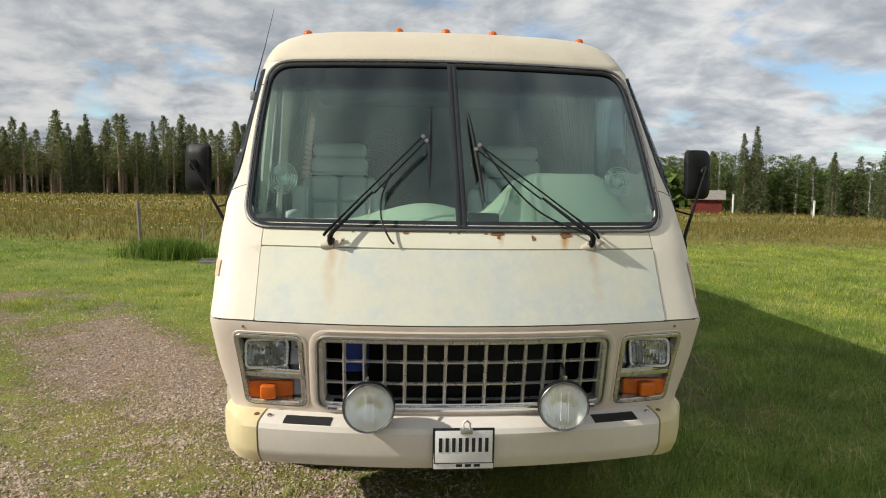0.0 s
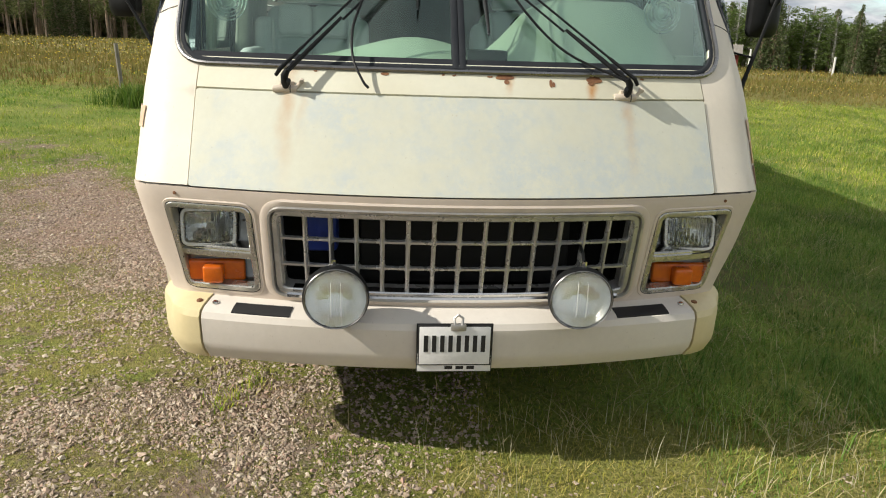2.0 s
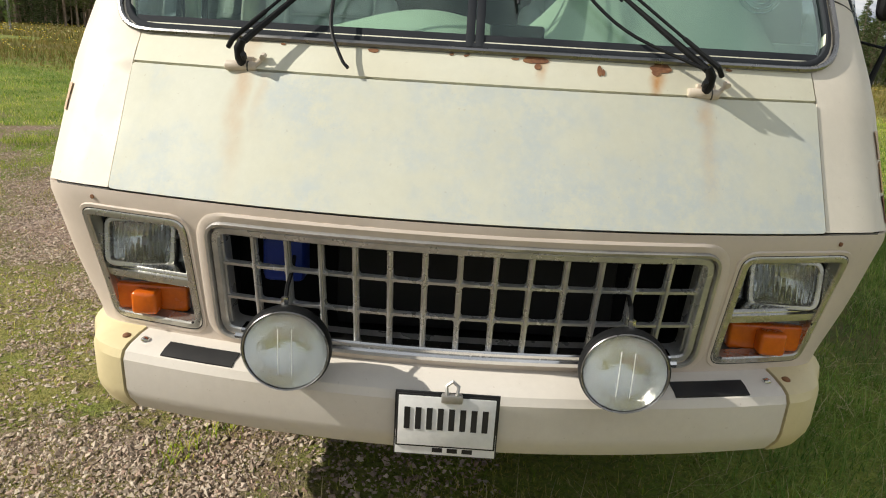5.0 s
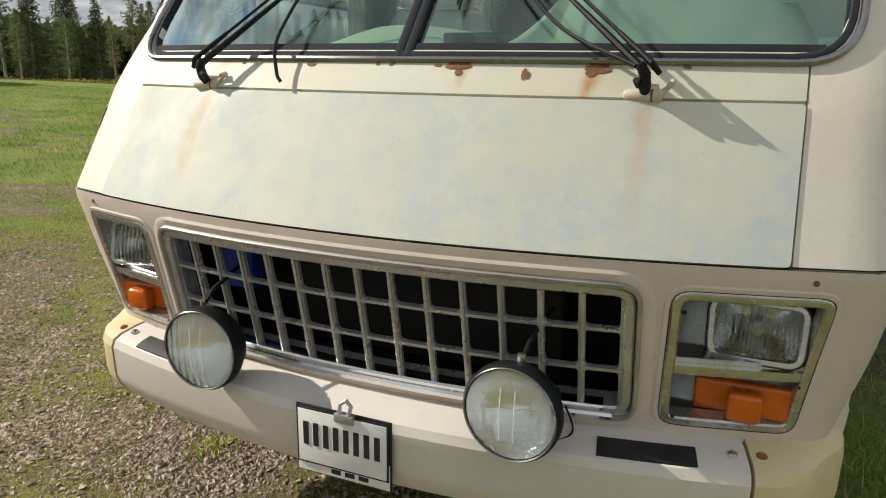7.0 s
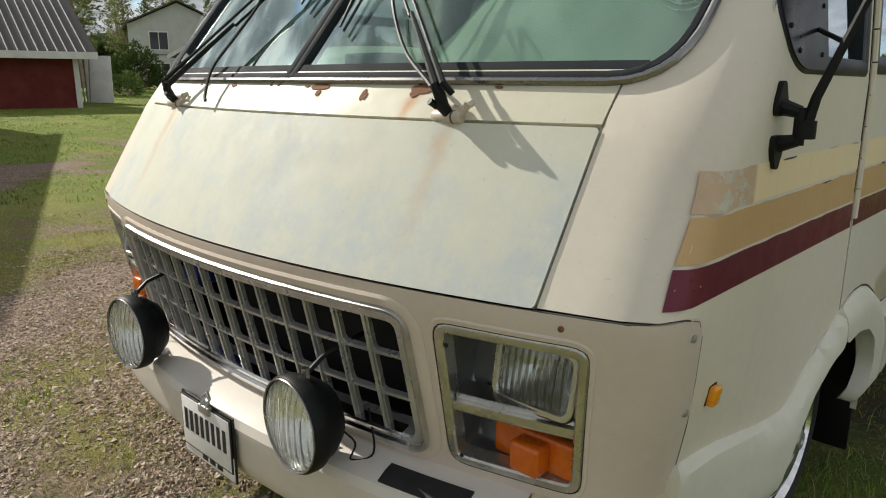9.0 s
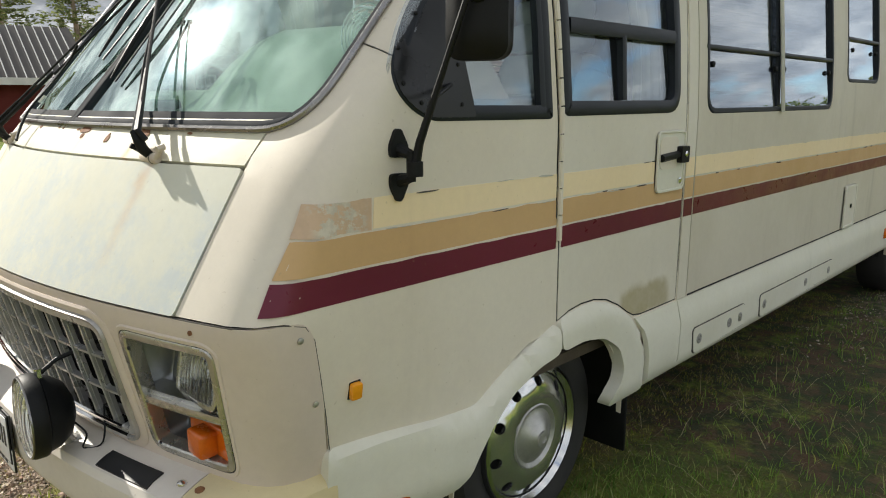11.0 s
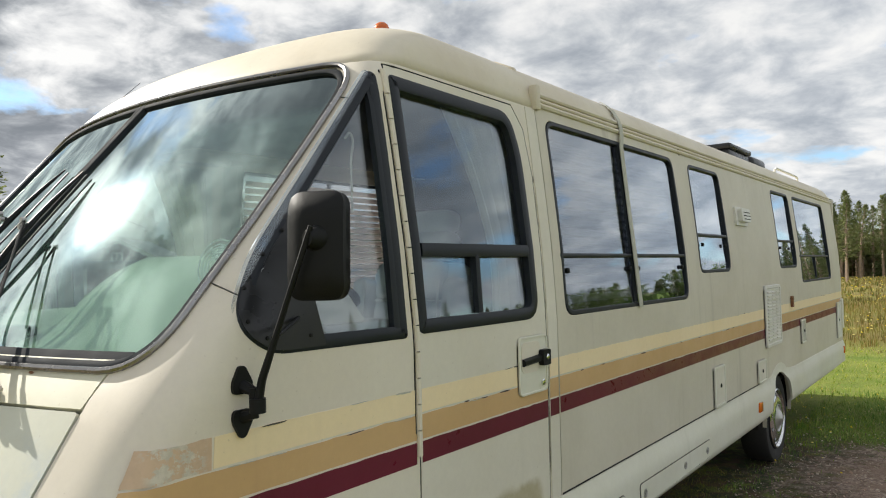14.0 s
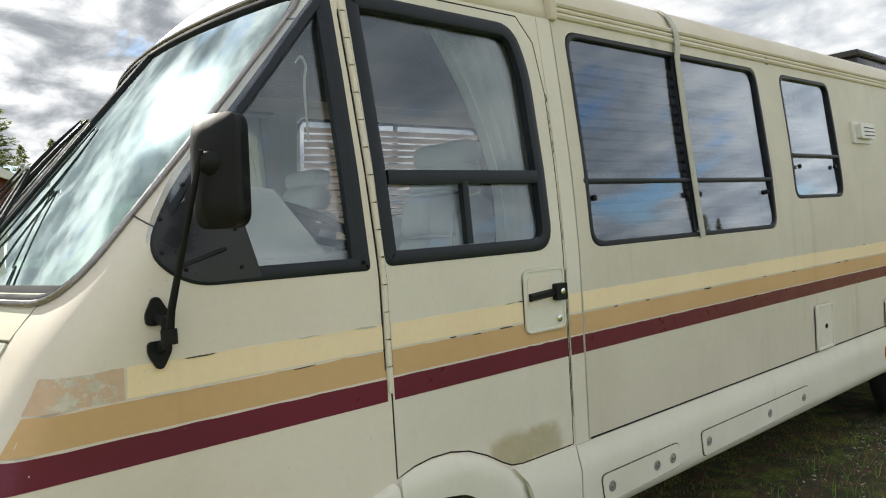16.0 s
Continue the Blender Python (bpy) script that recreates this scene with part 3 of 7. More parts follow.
# dark joint round the front panel's ends
for s in (-1, 1):
    joint = [(s * (along(y, z) + 0.004), z) for y, z in ((0.290, 0.80), (0.262, 0.92), (0.238, 1.03), (0.216, 1.13), (0.190, 1.168), (0.140, 1.1825))] + [(s * x, 1.1825) for x in (1.12, 1.06, 1.0, 0.95)]
    part("panel_joint", strip(joint, skin, 0.0035, 0.0042, -0.01), M_LINING, face)
# rolled edges round the openings of the front panel
part("opening_rim", band(rect(-0.705, 0.752, 0.705, 1.160, 0.09), skin, 0.038, 0.009), M_FACE, face)
for s in (-1, 1):
    part("opening_rim", band(lamp_hole(s, 0.022), skin, 0.014, 0.0075), M_FACE, face)

# sides of the cab, with the openings of windows and door
QUARTER = [(0.455, 1.70), (0.56, 1.610), (1.105, 1.605), (1.068, 2.455), (1.035, 2.465), (0.52, 1.86)]
SILL = [(1.156, 0.964), (1.22, 0.985), (1.29, 0.994), (1.37, 0.992), (1.45, 0.975), (1.53, 0.940), (1.60, 0.898), (1.645, 0.876), (1.70, 0.868), (1.976, 0.868)]
DOORWAY = [(1.150, 0.958)] + [(y, z - 0.006) for y, z in SILL[1:-1]] + [(1.982, 0.862), (1.982, 2.20), (1.955, 2.40), (1.88, 2.492), (1.102, 2.497), (1.150, 1.60)]
DOOR = SILL + [(1.976, 2.20), (1.949, 2.395), (1.876, 2.486), (1.109, 2.491), (1.156, 1.60)]
DOOR_WIN = [(1.160, 1.612), (1.925, 1.612), (1.905, 2.30), (1.85, 2.452), (1.122, 2.462)]


def to_u(poly, s):
    return [(s * along(y, z), z) for y, z in dense(poly, 0.06)]


def arch(cx, r, z0, n=20):
    """The edge of a wheel opening, from front to back, cut at z0."""
    out = []
    for k in range(n + 1):
        w = radians(180 + (0 - 180) * k / n)
        out.append((cx + r * math.cos(w), AXLE_Z + r * math.sin(w)))
    return [(out[0][0], z0)] + out + [(out[-1][0], z0)]


def cab_side(s):
    edge = [(0.957, 1.188), (0.957, 1.60), (1.01, 1.64), (1.05, 1.76), (1.052, 2.10), (1.03, 2.42), (0.99, 2.47), (0.93, 2.505), (along(1.2, 2.505), 2.505)]
    back = [(along(2.062, z), z) for z in np.linspace(2.505, 0.62, 22)]
    wheel = arch(FRONT_AXLE + 0.01, 0.46, 0.62)
    low = [(along(y, min(z, 0.93) if s > 0 else z), min(z, 0.93) if s > 0 else z) for y, z in reversed(wheel)] + [(along(0.30, 0.62), 0.62)]
    fore = [(along(0.292, 0.80), 0.80), (along(0.215, 1.13), 1.13), (along(0.19, 1.165), 1.165), (along(0.14, 1.186), 1.186)]
    outline = [(s * a, b) for a, b in edge + back + low + fore]
    holes = [to_u(rounded(QUARTER, [0.14, 0.12, 0.02, 0.02, 0.03, 0.2]), s)]
    if s > 0:
        holes.append(to_u(DOORWAY, s))
    else:
        holes.append(to_u(rounded(DOOR_WIN, [0.03, 0.1, 0.2, 0.1, 0.02]), s))
    return sheet(outline, holes, skin, 0.075, 0.02, 0.003)


part("cab_side", cab_side(1), M_SIDE, van)
part("cab_side", cab_side(-1), M_SIDE, van)

# the driver's door with its window, hinge and handle
R_, L_ = flank(1), flank(-1)
# black line near the surface that paints in the shade of the door gap
part("door_seal", band(DOOR, R_, 0.0075, 0.0026, -0.03, outward=True), M_DARK, van, "dark door gap")
door = part("door", sheet(DOOR, [rounded(DOOR_WIN, [0.03, 0.1, 0.2, 0.1, 0.02])], R_, 0.08, 0.03, 0.004), M_DOOR, van, "cream cab door with a black-framed window and an olive stain")


def window_set(owner, poly, surf, width, pane_mat, bars=(), radii=0.05, proud=0.012, deep=-0.014, name="window", frame_mat=None, knobs=()):
    loop = rounded(poly, radii, 6)
    side = 1 if surf is R_ else -1

    def pane(y, z, h=0.0):
        return Vector((side * (1.1865 - 0.1025 * (z - 1.6) - 0.0025 * ((z - 2.03) / 0.43) ** 2 + h), y, z))
    w = part(name, sheet(loop, [], pane, 0.06, 0.005, deep), pane_mat, owner)
    w.visible_shadow = False
    part("window_frame", band(loop, surf, width, proud, deep - 0.012), frame_mat or M_RUBBER, w)
    for a, b, wd in bars:
        part("window_bar", strip(line(a, b, 10), surf, wd, proud * 0.9, deep - 0.004), frame_mat or M_RUBBER, w)
    for y, z in knobs:
        p, q = surf(y, z, deep), surf(y, z, deep + 0.05)
        part("latch", moved(lathe([(0.013, 0), (0.013, 0.012), (0.008, 0.016), (0, 0.017)], 10), look(p, p - (q - p))), M_BLACK, w)
    return w


door_win = window_set(door, DOOR_WIN, R_, 0.046, M_SIDEGLASS, [((1.20, 1.885), (1.88, 1.885), 0.045), ((1.515, 1.66), (1.515, 1.87), 0.026)], [0.03, 0.1, 0.2, 0.1, 0.02], 0.009)
window_set(van, DOOR_WIN, L_, 0.05, M_SIDEGLASS, [((1.20, 1.885), (1.88, 1.885), 0.045)], [0.03, 0.1, 0.2, 0.1, 0.02])
for s, surf in ((1, R_), (-1, L_)):
    q = window_set(van, QUARTER, surf, 0.040, M_SIDEGLASS, [((1.062, 1.63), (1.035, 2.42), 0.035)] if s > 0 else (), [0.14, 0.12, 0.02, 0.02, 0.03, 0.2], 0.007, name="quarter_window")
    blank = rounded([(0.463, 1.70), (0.565, 1.618), (0.755, 1.618), (0.665, 1.965), (0.63, 1.985), (0.525, 1.86)], [0.14, 0.12, 0.01, 0.03, 0.03, 0.2], 6)
    plate = part("corner_panel", sheet(blank, [], surf, 0.1, 0.012, 0.010), M_BLACKPAINT, q, "black riveted mirror panel")
    for y, z in ((0.50, 1.70), (0.555, 1.655), (0.70, 1.65), (0.50, 1.78), (0.565, 1.865), (0.63, 1.93), (0.69, 1.75)):
        p, r = surf(y, z, 0.010), surf(y, z, 0.05)
        part("rivet", moved(lathe([(0.006, 0), (0.005, 0.003), (0, 0.004)], 8), look(p, p - (r - p))), M_BLACK, plate)
for a, b in (((0.40, 1.800), (0.485, 1.764)), ((0.90, 2.366), (0.975, 2.350))):
    for surf in (R_, L_):
        part("panel_joint", strip(line(a, b, 6), surf, 0.004, 0.0042, -0.01), M_LINING, van)
# hinge along the door's front edge, in knuckles
for k in range(15):
    z0 = 2.47 - k * 0.083
    z1 = z0 - 0.079
    ya, yb = (float(np.interp(z, [1.60, 2.49], [1.146, 1.098])) for z in (z0, z1))
    part("hinge", tube([R_(ya, z0, 0.008), R_(yb, z1, 0.008)], 0.0095, 8), M_SIDE, door)
part("hinge_gap", strip([(float(np.interp(z, [1.60, 2.49], [1.146, 1.098])) - 0.0125, float(z)) for z in np.linspace(1.30, 2.47, 14)], R_, 0.006, 0.0050, -0.01), M_DARK, door)
part("hinge_gap", strip([(float(np.interp(z, [1.60, 2.49], [1.146, 1.098])) + 0.0125, float(z)) for z in np.linspace(1.30, 2.47, 14)], R_, 0.005, 0.0055, -0.01), M_DARK, door)
handle = part("handle_plate", sheet(rect(1.745, 1.318, 1.965, 1.548, 0.03), [], R_, 0.06, 0.012, 0.011), M_SKIRT, door, "off-white door handle plate")
part("plate_edge", band(rect(1.745, 1.318, 1.965, 1.548, 0.03), R_, 0.010, 0.016, 0.0), M_SKIRT, handle)
part("handle", strip(line((1.768, 1.448), (1.90, 1.456), 6), R_, 0.028, 0.030, 0.012), M_BLACK, handle, "black pull handle")
part("handle_recess", sheet(rect(1.765, 1.405, 1.905, 1.525, 0.03), [], R_, 0.05, 0.004, 0.0135), M_SIDE, handle)
part("handle_boss", sheet(rect(1.895, 1.425, 1.955, 1.487, 0.008), [], R_, 0.03, 0.026, 0.036), M_BLACK, handle)
part("handle_lock", moved(lathe([(0.012, 0), (0.012, 0.004), (0.008, 0.006), (0, 0.006)], 14), look(R_(1.928, 1.457, 0.034), R_(1.928, 1.457, -0.1))), M_CHROME, handle)
part("lock", moved(lathe([(0.013, 0), (0.013, 0.008), (0.006, 0.010), (0, 0.010)], 14), look(R_(1.925, 1.355, 0.010), R_(1.925, 1.355, -0.1))), M_CHROME, handle)

part("body_seam", strip(line((2.0700, 0.865), (2.0700, 2.50), 12), R_, 0.008, 0.0040, -0.02), M_STRAP, van)
part("body_seam", strip(line((1.986, 0.865), (1.986, 2.20), 12), R_, 0.010, 0.0030, -0.02), M_DARK, van)

# living part: long side panels with windows
BIG, SMALL = [(2.150, 1.604), (3.740, 1.604), (3.722, 2.470), (2.142, 2.470)], [(3.99, 1.755), (4.668, 1.755), (4.656, 2.466), (3.99, 2.466)]
SLIM, TAIL = [(6.16, 1.757), (6.86, 1.757), (6.85, 2.46), (6.16, 2.46)], [(7.03, 1.605), (8.61, 1.605), (8.60, 2.46), (7.03, 2.46)]
BODY = [(2.075, 0.62)] + arch(REAR_AXLE, 0.44, 0.62) + [(9.26, 0.62), (9.26, 2.53), (2.075, 2.53)]
for s, surf in ((1, R_), (-1, L_)):
    holes = [rounded(w, 0.07) for w in (BIG, SMALL, SLIM, TAIL)]
    part("body_side", sheet(BODY, holes, surf, 0.16, 0.03, 0.006), M_PANEL, van)
    dark = M_DARKGLASS if s > 0 else M_SIDEGLASS
    window_set(van, BIG, surf, 0.022, dark, [((2.14, 1.868), (3.72, 1.868), 0.018), ((2.93, 1.63), (2.93, 2.45), 0.034)], 0.09, 0.008, -0.004, knobs=[(2.20, 1.80), (2.88, 1.80), (2.99, 1.80), (3.66, 1.80)])
    window_set(van, SMALL, surf, 0.021, dark, [((4.02, 2.005), (4.65, 2.005), 0.018)], 0.08, 0.008, -0.004, knobs=[(4.09, 1.94), (4.58, 1.94)])
    window_set(van, SLIM, surf, 0.021, dark, [((6.18, 2.005), (6.79, 2.005), 0.018)], 0.08, 0.008, -0.004, knobs=[(6.25, 1.94), (6.72, 1.94)])
    window_set(van, TAIL, surf, 0.022, dark, [((7.0, 1.868), (8.55, 1.868), 0.018), ((7.78, 1.64), (7.78, 1.86), 0.024)], 0.09, 0.008, -0.004)
    part("door_post", sheet([(1.990, 0.86), (2.066, 0.86), (2.066, 2.50), (1.990, 2.50)], [], surf, 0.2, 0.02, 0.0065), M_DOOR, van)

part("rear_wall", box(-1.13, 9.225, 0.55, 1.13, 9.255, 2.56, 0.01), M_PANEL, van)

# roof: rings that close over the cab and the living part
ROOF_RINGS = [(2.500, 1.0965, 0.912), (2.55, 1.088, 0.955), (2.60, 1.074, 1.00), (2.645, 1.050, 1.048), (2.685, 1.012, 1.105), (2.718, 0.960, 1.175), (2.742, 0.89, 1.265), (2.757, 0.79, 1.39), (2.768, 0.62, 1.60), (2.775, 0.35, 1.80)]


def roof_geo():
    rear = [9.26, 8.0, 6.0, 4.0, 3.0, 2.4, 2.0]
    verts, faces = [], []
    for z, w, y0 in ROOF_RINGS:
        r = min(0.26, 0.085 + (z - 2.5) * 0.7, w * 0.8)
        half = []
        yc = y0 + BOW * w * w
        for y in rear:
            half.append((w, max(y, yc + r)))
        for k in range(9):
            t = 1 - k / 8
            s = w - r
            half.append((s * (1 - t) ** 2 + 2 * w * t * (1 - t) + w * t * t, (y0 + BOW * s * s) * (1 - t) ** 2 + 2 * yc * t * (1 - t) + (yc + r) * t * t))
        for k in range(1, 9):
            x = (w - r) * (1 - k / 8)
            half.append((x, y0 + BOW * x * x))
        verts += [Vector((x, y, z)) for x, y in half] + [Vector((-x, y, z)) for x, y in reversed(half[:-1])]
    n = len(verts) // len(ROOF_RINGS)
    for i in range(len(ROOF_RINGS) - 1):
        for k in range(n - 1):
            a, b = i * n + k, i * n + k + 1
            faces.append((a, a + n, b + n, b))
    last = (len(ROOF_RINGS) - 1) * n
    for k in range(n // 2):
        a, b, c, d = last + k, last + k + 1, last + n - 2 - k, last + n - 1 - k
        faces.append((a, d, c, b) if b != c else (a, d, b))
    faces.append(tuple([i * n for i in range(len(ROOF_RINGS))] + [i * n + n - 1 for i in reversed(range(len(ROOF_RINGS)))]))
    return verts, faces


roof = part("roof", roof_geo(), M_ROOF, van, "cream moulded roof", sharp=60)
for m in (roof.modifiers.new("thickness", "SOLIDIFY"),):
    m.thickness, m.offset = 0.02, -1
for s, surf in ((1, R_), (-1, L_)):
    for z, r in ((2.527, 0.014), (2.552, 0.010), (2.578, 0.013)):
        w = float(np.interp(z, [p[0] for p in ROOF_RINGS], [p[1] for p in ROOF_RINGS]))
        part("drip_rail", tube([(s * (w + 0.006), y, z) for y in (2.075, 4.0, 6.0, 8.0, 9.24)], r, 8), M_ROOF, roof)
    part("rail_end", box(s * 1.10 - 0.02, 2.06, 2.50, s * 1.10 + 0.02, 2.10, 2.61, 0.008), M_ROOF, roof)
part("roof_seam", tube([(x, 2.07, float(np.interp(-abs(x), [-p[1] for p in ROOF_RINGS], [p[0] for p in ROOF_RINGS])) + 0.004) for x in np.linspace(1.09, -1.09, 25)], 0.010, 6), M_ROOF, roof)

ARCH_FORE = [(0.27, 0.815), (0.66, 0.797), (0.765, 0.795), (0.86, 0.853), (0.98, 0.903), (1.11, 0.946), (1.142, 0.956), (1.142, 0.863), (1.03, 0.845), (0.90, 0.795), (0.805, 0.716), (0.75, 0.64), (0.70, 0.545), (0.27, 0.525)]
ARCH_AFT = [(1.149, 0.958), (1.22, 0.978), (1.34, 0.986), (1.44, 0.968), (1.53, 0.928), (1.62, 0.872), (1.69, 0.80), (1.725, 0.70), (1.732, 0.60), (1.732, 0.545), (1.50, 0.545), (1.478, 0.60), (1.54, 0.645), (1.55, 0.70), (1.508, 0.785), (1.40, 0.85), (1.27, 0.873), (1.149, 0.864)]


def arch_surf(sign):
    """The flare stands proud of the side with a rounded upper edge."""
    crest = [p for p in ARCH_FORE[:7] + ARCH_AFT[:8]]

    def surf(y, z, h=0.0):
        d = float(np.interp(y, [p[0] for p in crest], [p[1] for p in crest])) - z
        if y > 1.5:
            d = min(d, 1.738 - y)
        out = float(np.interp(d, [-0.01, 0.0, 0.006, 0.016, 0.035, 0.10], [0.0, 0.002, 0.014, 0.024, 0.030, 0.034]))
        out = min(out, float(np.interp(z, [0.50, 0.56, 0.60], [-0.03, 0.012, 0.034])))
        return Vector((sign * (half_width(max(z, 0.6)) - tuck(y, z) + out + h), y, z))
    return surf


# lower skirts with the flared wheel arches, the belly behind them
for s in (1, -1):
    surf = skirt_side(s)
    rear_out = [(REAR_AXLE + 0.50 * math.cos(radians(a)), AXLE_Z - 0.03 + 0.50 * math.sin(radians(a))) for a in range(122, 57, -7)]
    rear_in = [(REAR_AXLE + 0.39 * math.cos(radians(a)), AXLE_Z + 0.39 * math.sin(radians(a))) for a in range(14, 167, 8)]
    flare = arch_surf(s)
    for piece in (ARCH_FORE, ARCH_AFT):
        part("wheel_arch", sheet(rounded(piece, 0.03, 3), [], flare, 0.035, 0.05, 0.004), M_SKIRT, van, "off-white flared front wheel arch")
    part("skirt", sheet([(1.741, 0.545), (1.741, 0.60), (1.734, 0.70), (1.700, 0.803), (1.652, 0.858), (1.982, 0.858), (1.982, 0.545)], [], surf, 0.05, 0.022, 0.003), M_SKIRT, van)
    long_out = [(1.990, 0.858), (5.40, 0.862), (5.58, 0.872)] + rear_out + [(6.32, 0.872), (6.5, 0.858), (9.22, 0.845), (9.22, 0.60), (6.42, 0.56), (REAR_AXLE + 0.40, 0.56)] + rear_in + [(REAR_AXLE - 0.40, 0.545), (1.990, 0.545)]
    skirt = part("skirt", sheet(long_out, [], surf, 0.032, 0.022, 0.002), M_SKIRT, van, "off-white moulded lower skirt with access flaps")
    for y0, y1 in ((2.10, 2.64), (2.83, 3.95)):
        part("flap_gap", band(rounded([(y0 + 0.016, 0.594), (y1 + 0.024, 0.608), (y1 + 0.004, 0.719), (y0 - 0.004, 0.719)], 0.03), surf, 0.005, 0.0058, -0.002), M_LINING, skirt)
        flap = part("access_flap", sheet(rounded([(y0 + 0.02, 0.598), (y1 + 0.02, 0.612), (y1, 0.715), (y0, 0.715)], 0.03), [], surf, 0.06, 0.008, 0.008), M_SKIRT, skirt)
        for y in ((y0 + 0.06, y1 - 0.17, y1 - 0.05) if y0 < 2.5 else (y0 + 0.06, (y0 + y1) / 2 + 0.1, y1 - 0.06)):
            p, q = surf(y, 0.66, 0.008), surf(y, 0.66, 0.05)
            part("turn_latch", moved(lathe([(0.022, 0), (0.022, 0.003), (0.016, 0.004), (0.015, 0.001), (0.009, 0.001), (0.008, 0.007), (0, 0.008)], 14), look(p, p - (q - p))), M_ALU, flap)
    part("side_marker", box(s * 1.212 - 0.012, 5.14, 0.672, s * 1.212 + 0.012, 5.23, 0.745, 0.006), M_AMBER, skirt, "faded orange side marker lamp")
    part("side_marker", box(s * 1.212 - 0.010, 9.10, 0.70, s * 1.212 + 0.012, 9.16, 0.78, 0.006), M_AMBER, skirt)
    if s > 0:
        part("side_marker", box(1.126, 0.40, 0.548, 1.160, 0.53, 0.608, 0.008), M_AMBER, van, "orange corner marker lamp")
    base = R_ if s > 0 else L_
    p, q = base(0.345, 0.966, 0.002), base(0.345, 0.966, 0.06)
    mk = part("side_marker", moved(box(-0.020, -0.026, -0.014, 0.020, 0.026, 0.002, 0.005), look(p, p - (q - p))), M_BLACK, van, "small yellow-orange side marker in a black base")
    part("lens", moved(box(-0.016, -0.022, -0.002, 0.016, 0.022, 0.018, 0.006), look(p, p - (q - p)) @ Matrix.Rotation(0, 4, "Z")), M_YELLOW, mk)
part("skirt_joint", strip(line((2.08, 0.8635), (5.38, 0.867), 16), R_, 0.008, 0.0085, -0.01), M_DARK, van)
# underside and wheel wells are near-black, with the shade below painted into them
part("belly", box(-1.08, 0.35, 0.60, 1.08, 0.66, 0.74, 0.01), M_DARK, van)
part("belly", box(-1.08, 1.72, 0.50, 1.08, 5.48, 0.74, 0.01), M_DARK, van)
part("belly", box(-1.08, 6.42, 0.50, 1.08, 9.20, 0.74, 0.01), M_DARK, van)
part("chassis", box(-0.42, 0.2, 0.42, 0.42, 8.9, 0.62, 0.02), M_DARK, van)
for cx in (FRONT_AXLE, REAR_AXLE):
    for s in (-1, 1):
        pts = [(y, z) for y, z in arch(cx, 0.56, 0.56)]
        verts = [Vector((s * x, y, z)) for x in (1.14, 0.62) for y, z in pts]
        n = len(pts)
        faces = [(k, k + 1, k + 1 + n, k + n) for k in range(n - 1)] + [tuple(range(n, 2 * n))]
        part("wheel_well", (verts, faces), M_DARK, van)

# wheels
def wheel_surf(r, a, h=0.0):
    """The domed wheel cover: r from the middle, a the angle."""
    z = float(np.interp(r, [0.0, 0.09, 0.105, 0.12, 0.14, 0.20, 0.245, 0.262], [0.055, 0.030, 0.030, 0.034, 0.044, 0.030, 0.006, 0.0]))
    return Vector((r * math.cos(a), r * math.sin(a), z + h))


def cover_geo():
    def surf(a, b, h=0.0):
        return wheel_surf(math.hypot(a, b), math.atan2(b, a), h)
    ring = [(0.25 * math.cos(radians(k * 9)), 0.25 * math.sin(radians(k * 9))) for k in range(40)]
    mid = [(0.118 * math.cos(radians(k * 12)), 0.118 * math.sin(radians(k * 12))) for k in range(30)]
    holes = [mid]
    for k in range(10):
        w = radians(36 * k + 9)
        holes.append([(0.212 * math.cos(w) + 0.021 * math.cos(radians(j * 30)), 0.212 * math.sin(w) + 0.021 * math.sin(radians(j * 30))) for j in range(12)])
    return sheet(ring, holes, surf, 0.028, 0.012, 0.0)


def make_wheel(at):
    tyre = part("wheel", lathe([(0.225, -0.10), (0.30, -0.115), (0.355, -0.105), (0.370, -0.085), (0.373, 0.0), (0.370, 0.085), (0.355, 0.105), (0.315, 0.112), (0.27, 0.100), (0.235, 0.085), (0.235, -0.09)], 48), M_TYRE, van, at=at)
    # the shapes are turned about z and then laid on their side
    # rim painted near-black for the shade behind the cover's holes
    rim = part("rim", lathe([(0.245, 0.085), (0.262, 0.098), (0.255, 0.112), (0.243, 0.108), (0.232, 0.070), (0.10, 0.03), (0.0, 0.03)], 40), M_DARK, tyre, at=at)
    part("wheel_cover", moved(cover_geo(), Matrix.Translation((0, 0, 0.085)) @ Matrix.Diagonal((0.93, 0.93, 1, 1))), M_COVER, tyre, "bright wheel cover with round holes", at=at)
    part("cover_ring", lathe([(0.226, 0.098), (0.238, 0.118), (0.250, 0.112), (0.252, 0.095)], 40, caps=False), M_CHROME, tyre, at=at)
    part("hub_cap", lathe([(0.120, 0.104), (0.122, 0.118), (0.112, 0.124), (0.098, 0.116), (0.085, 0.118), (0.05, 0.142), (0.030, 0.152), (0.028, 0.158), (0.014, 0.160), (0.012, 0.154), (0.0, 0.154)], 32), M_ALU, tyre, "dull metal hub cap", at=at)
    return tyre


for s in (1, -1):
    for y in (FRONT_AXLE, REAR_AXLE):
        make_wheel(pose(s * (0.965 if y < 3 else 1.045), y + (0.045 if y < 3 else 0.0), AXLE_Z + (0.03 if y < 3 else 0.0), 0, 90 * s, 0) @ Matrix.Rotation(0.3 * y, 4, "Z"))
part("axle", tube([(-1.0, FRONT_AXLE, AXLE_Z), (1.0, FRONT_AXLE, AXLE_Z)], 0.05), M_DARK, van)
part("axle", tube([(-1.0, REAR_AXLE, AXLE_Z), (1.0, REAR_AXLE, AXLE_Z)], 0.06), M_DARK, van)
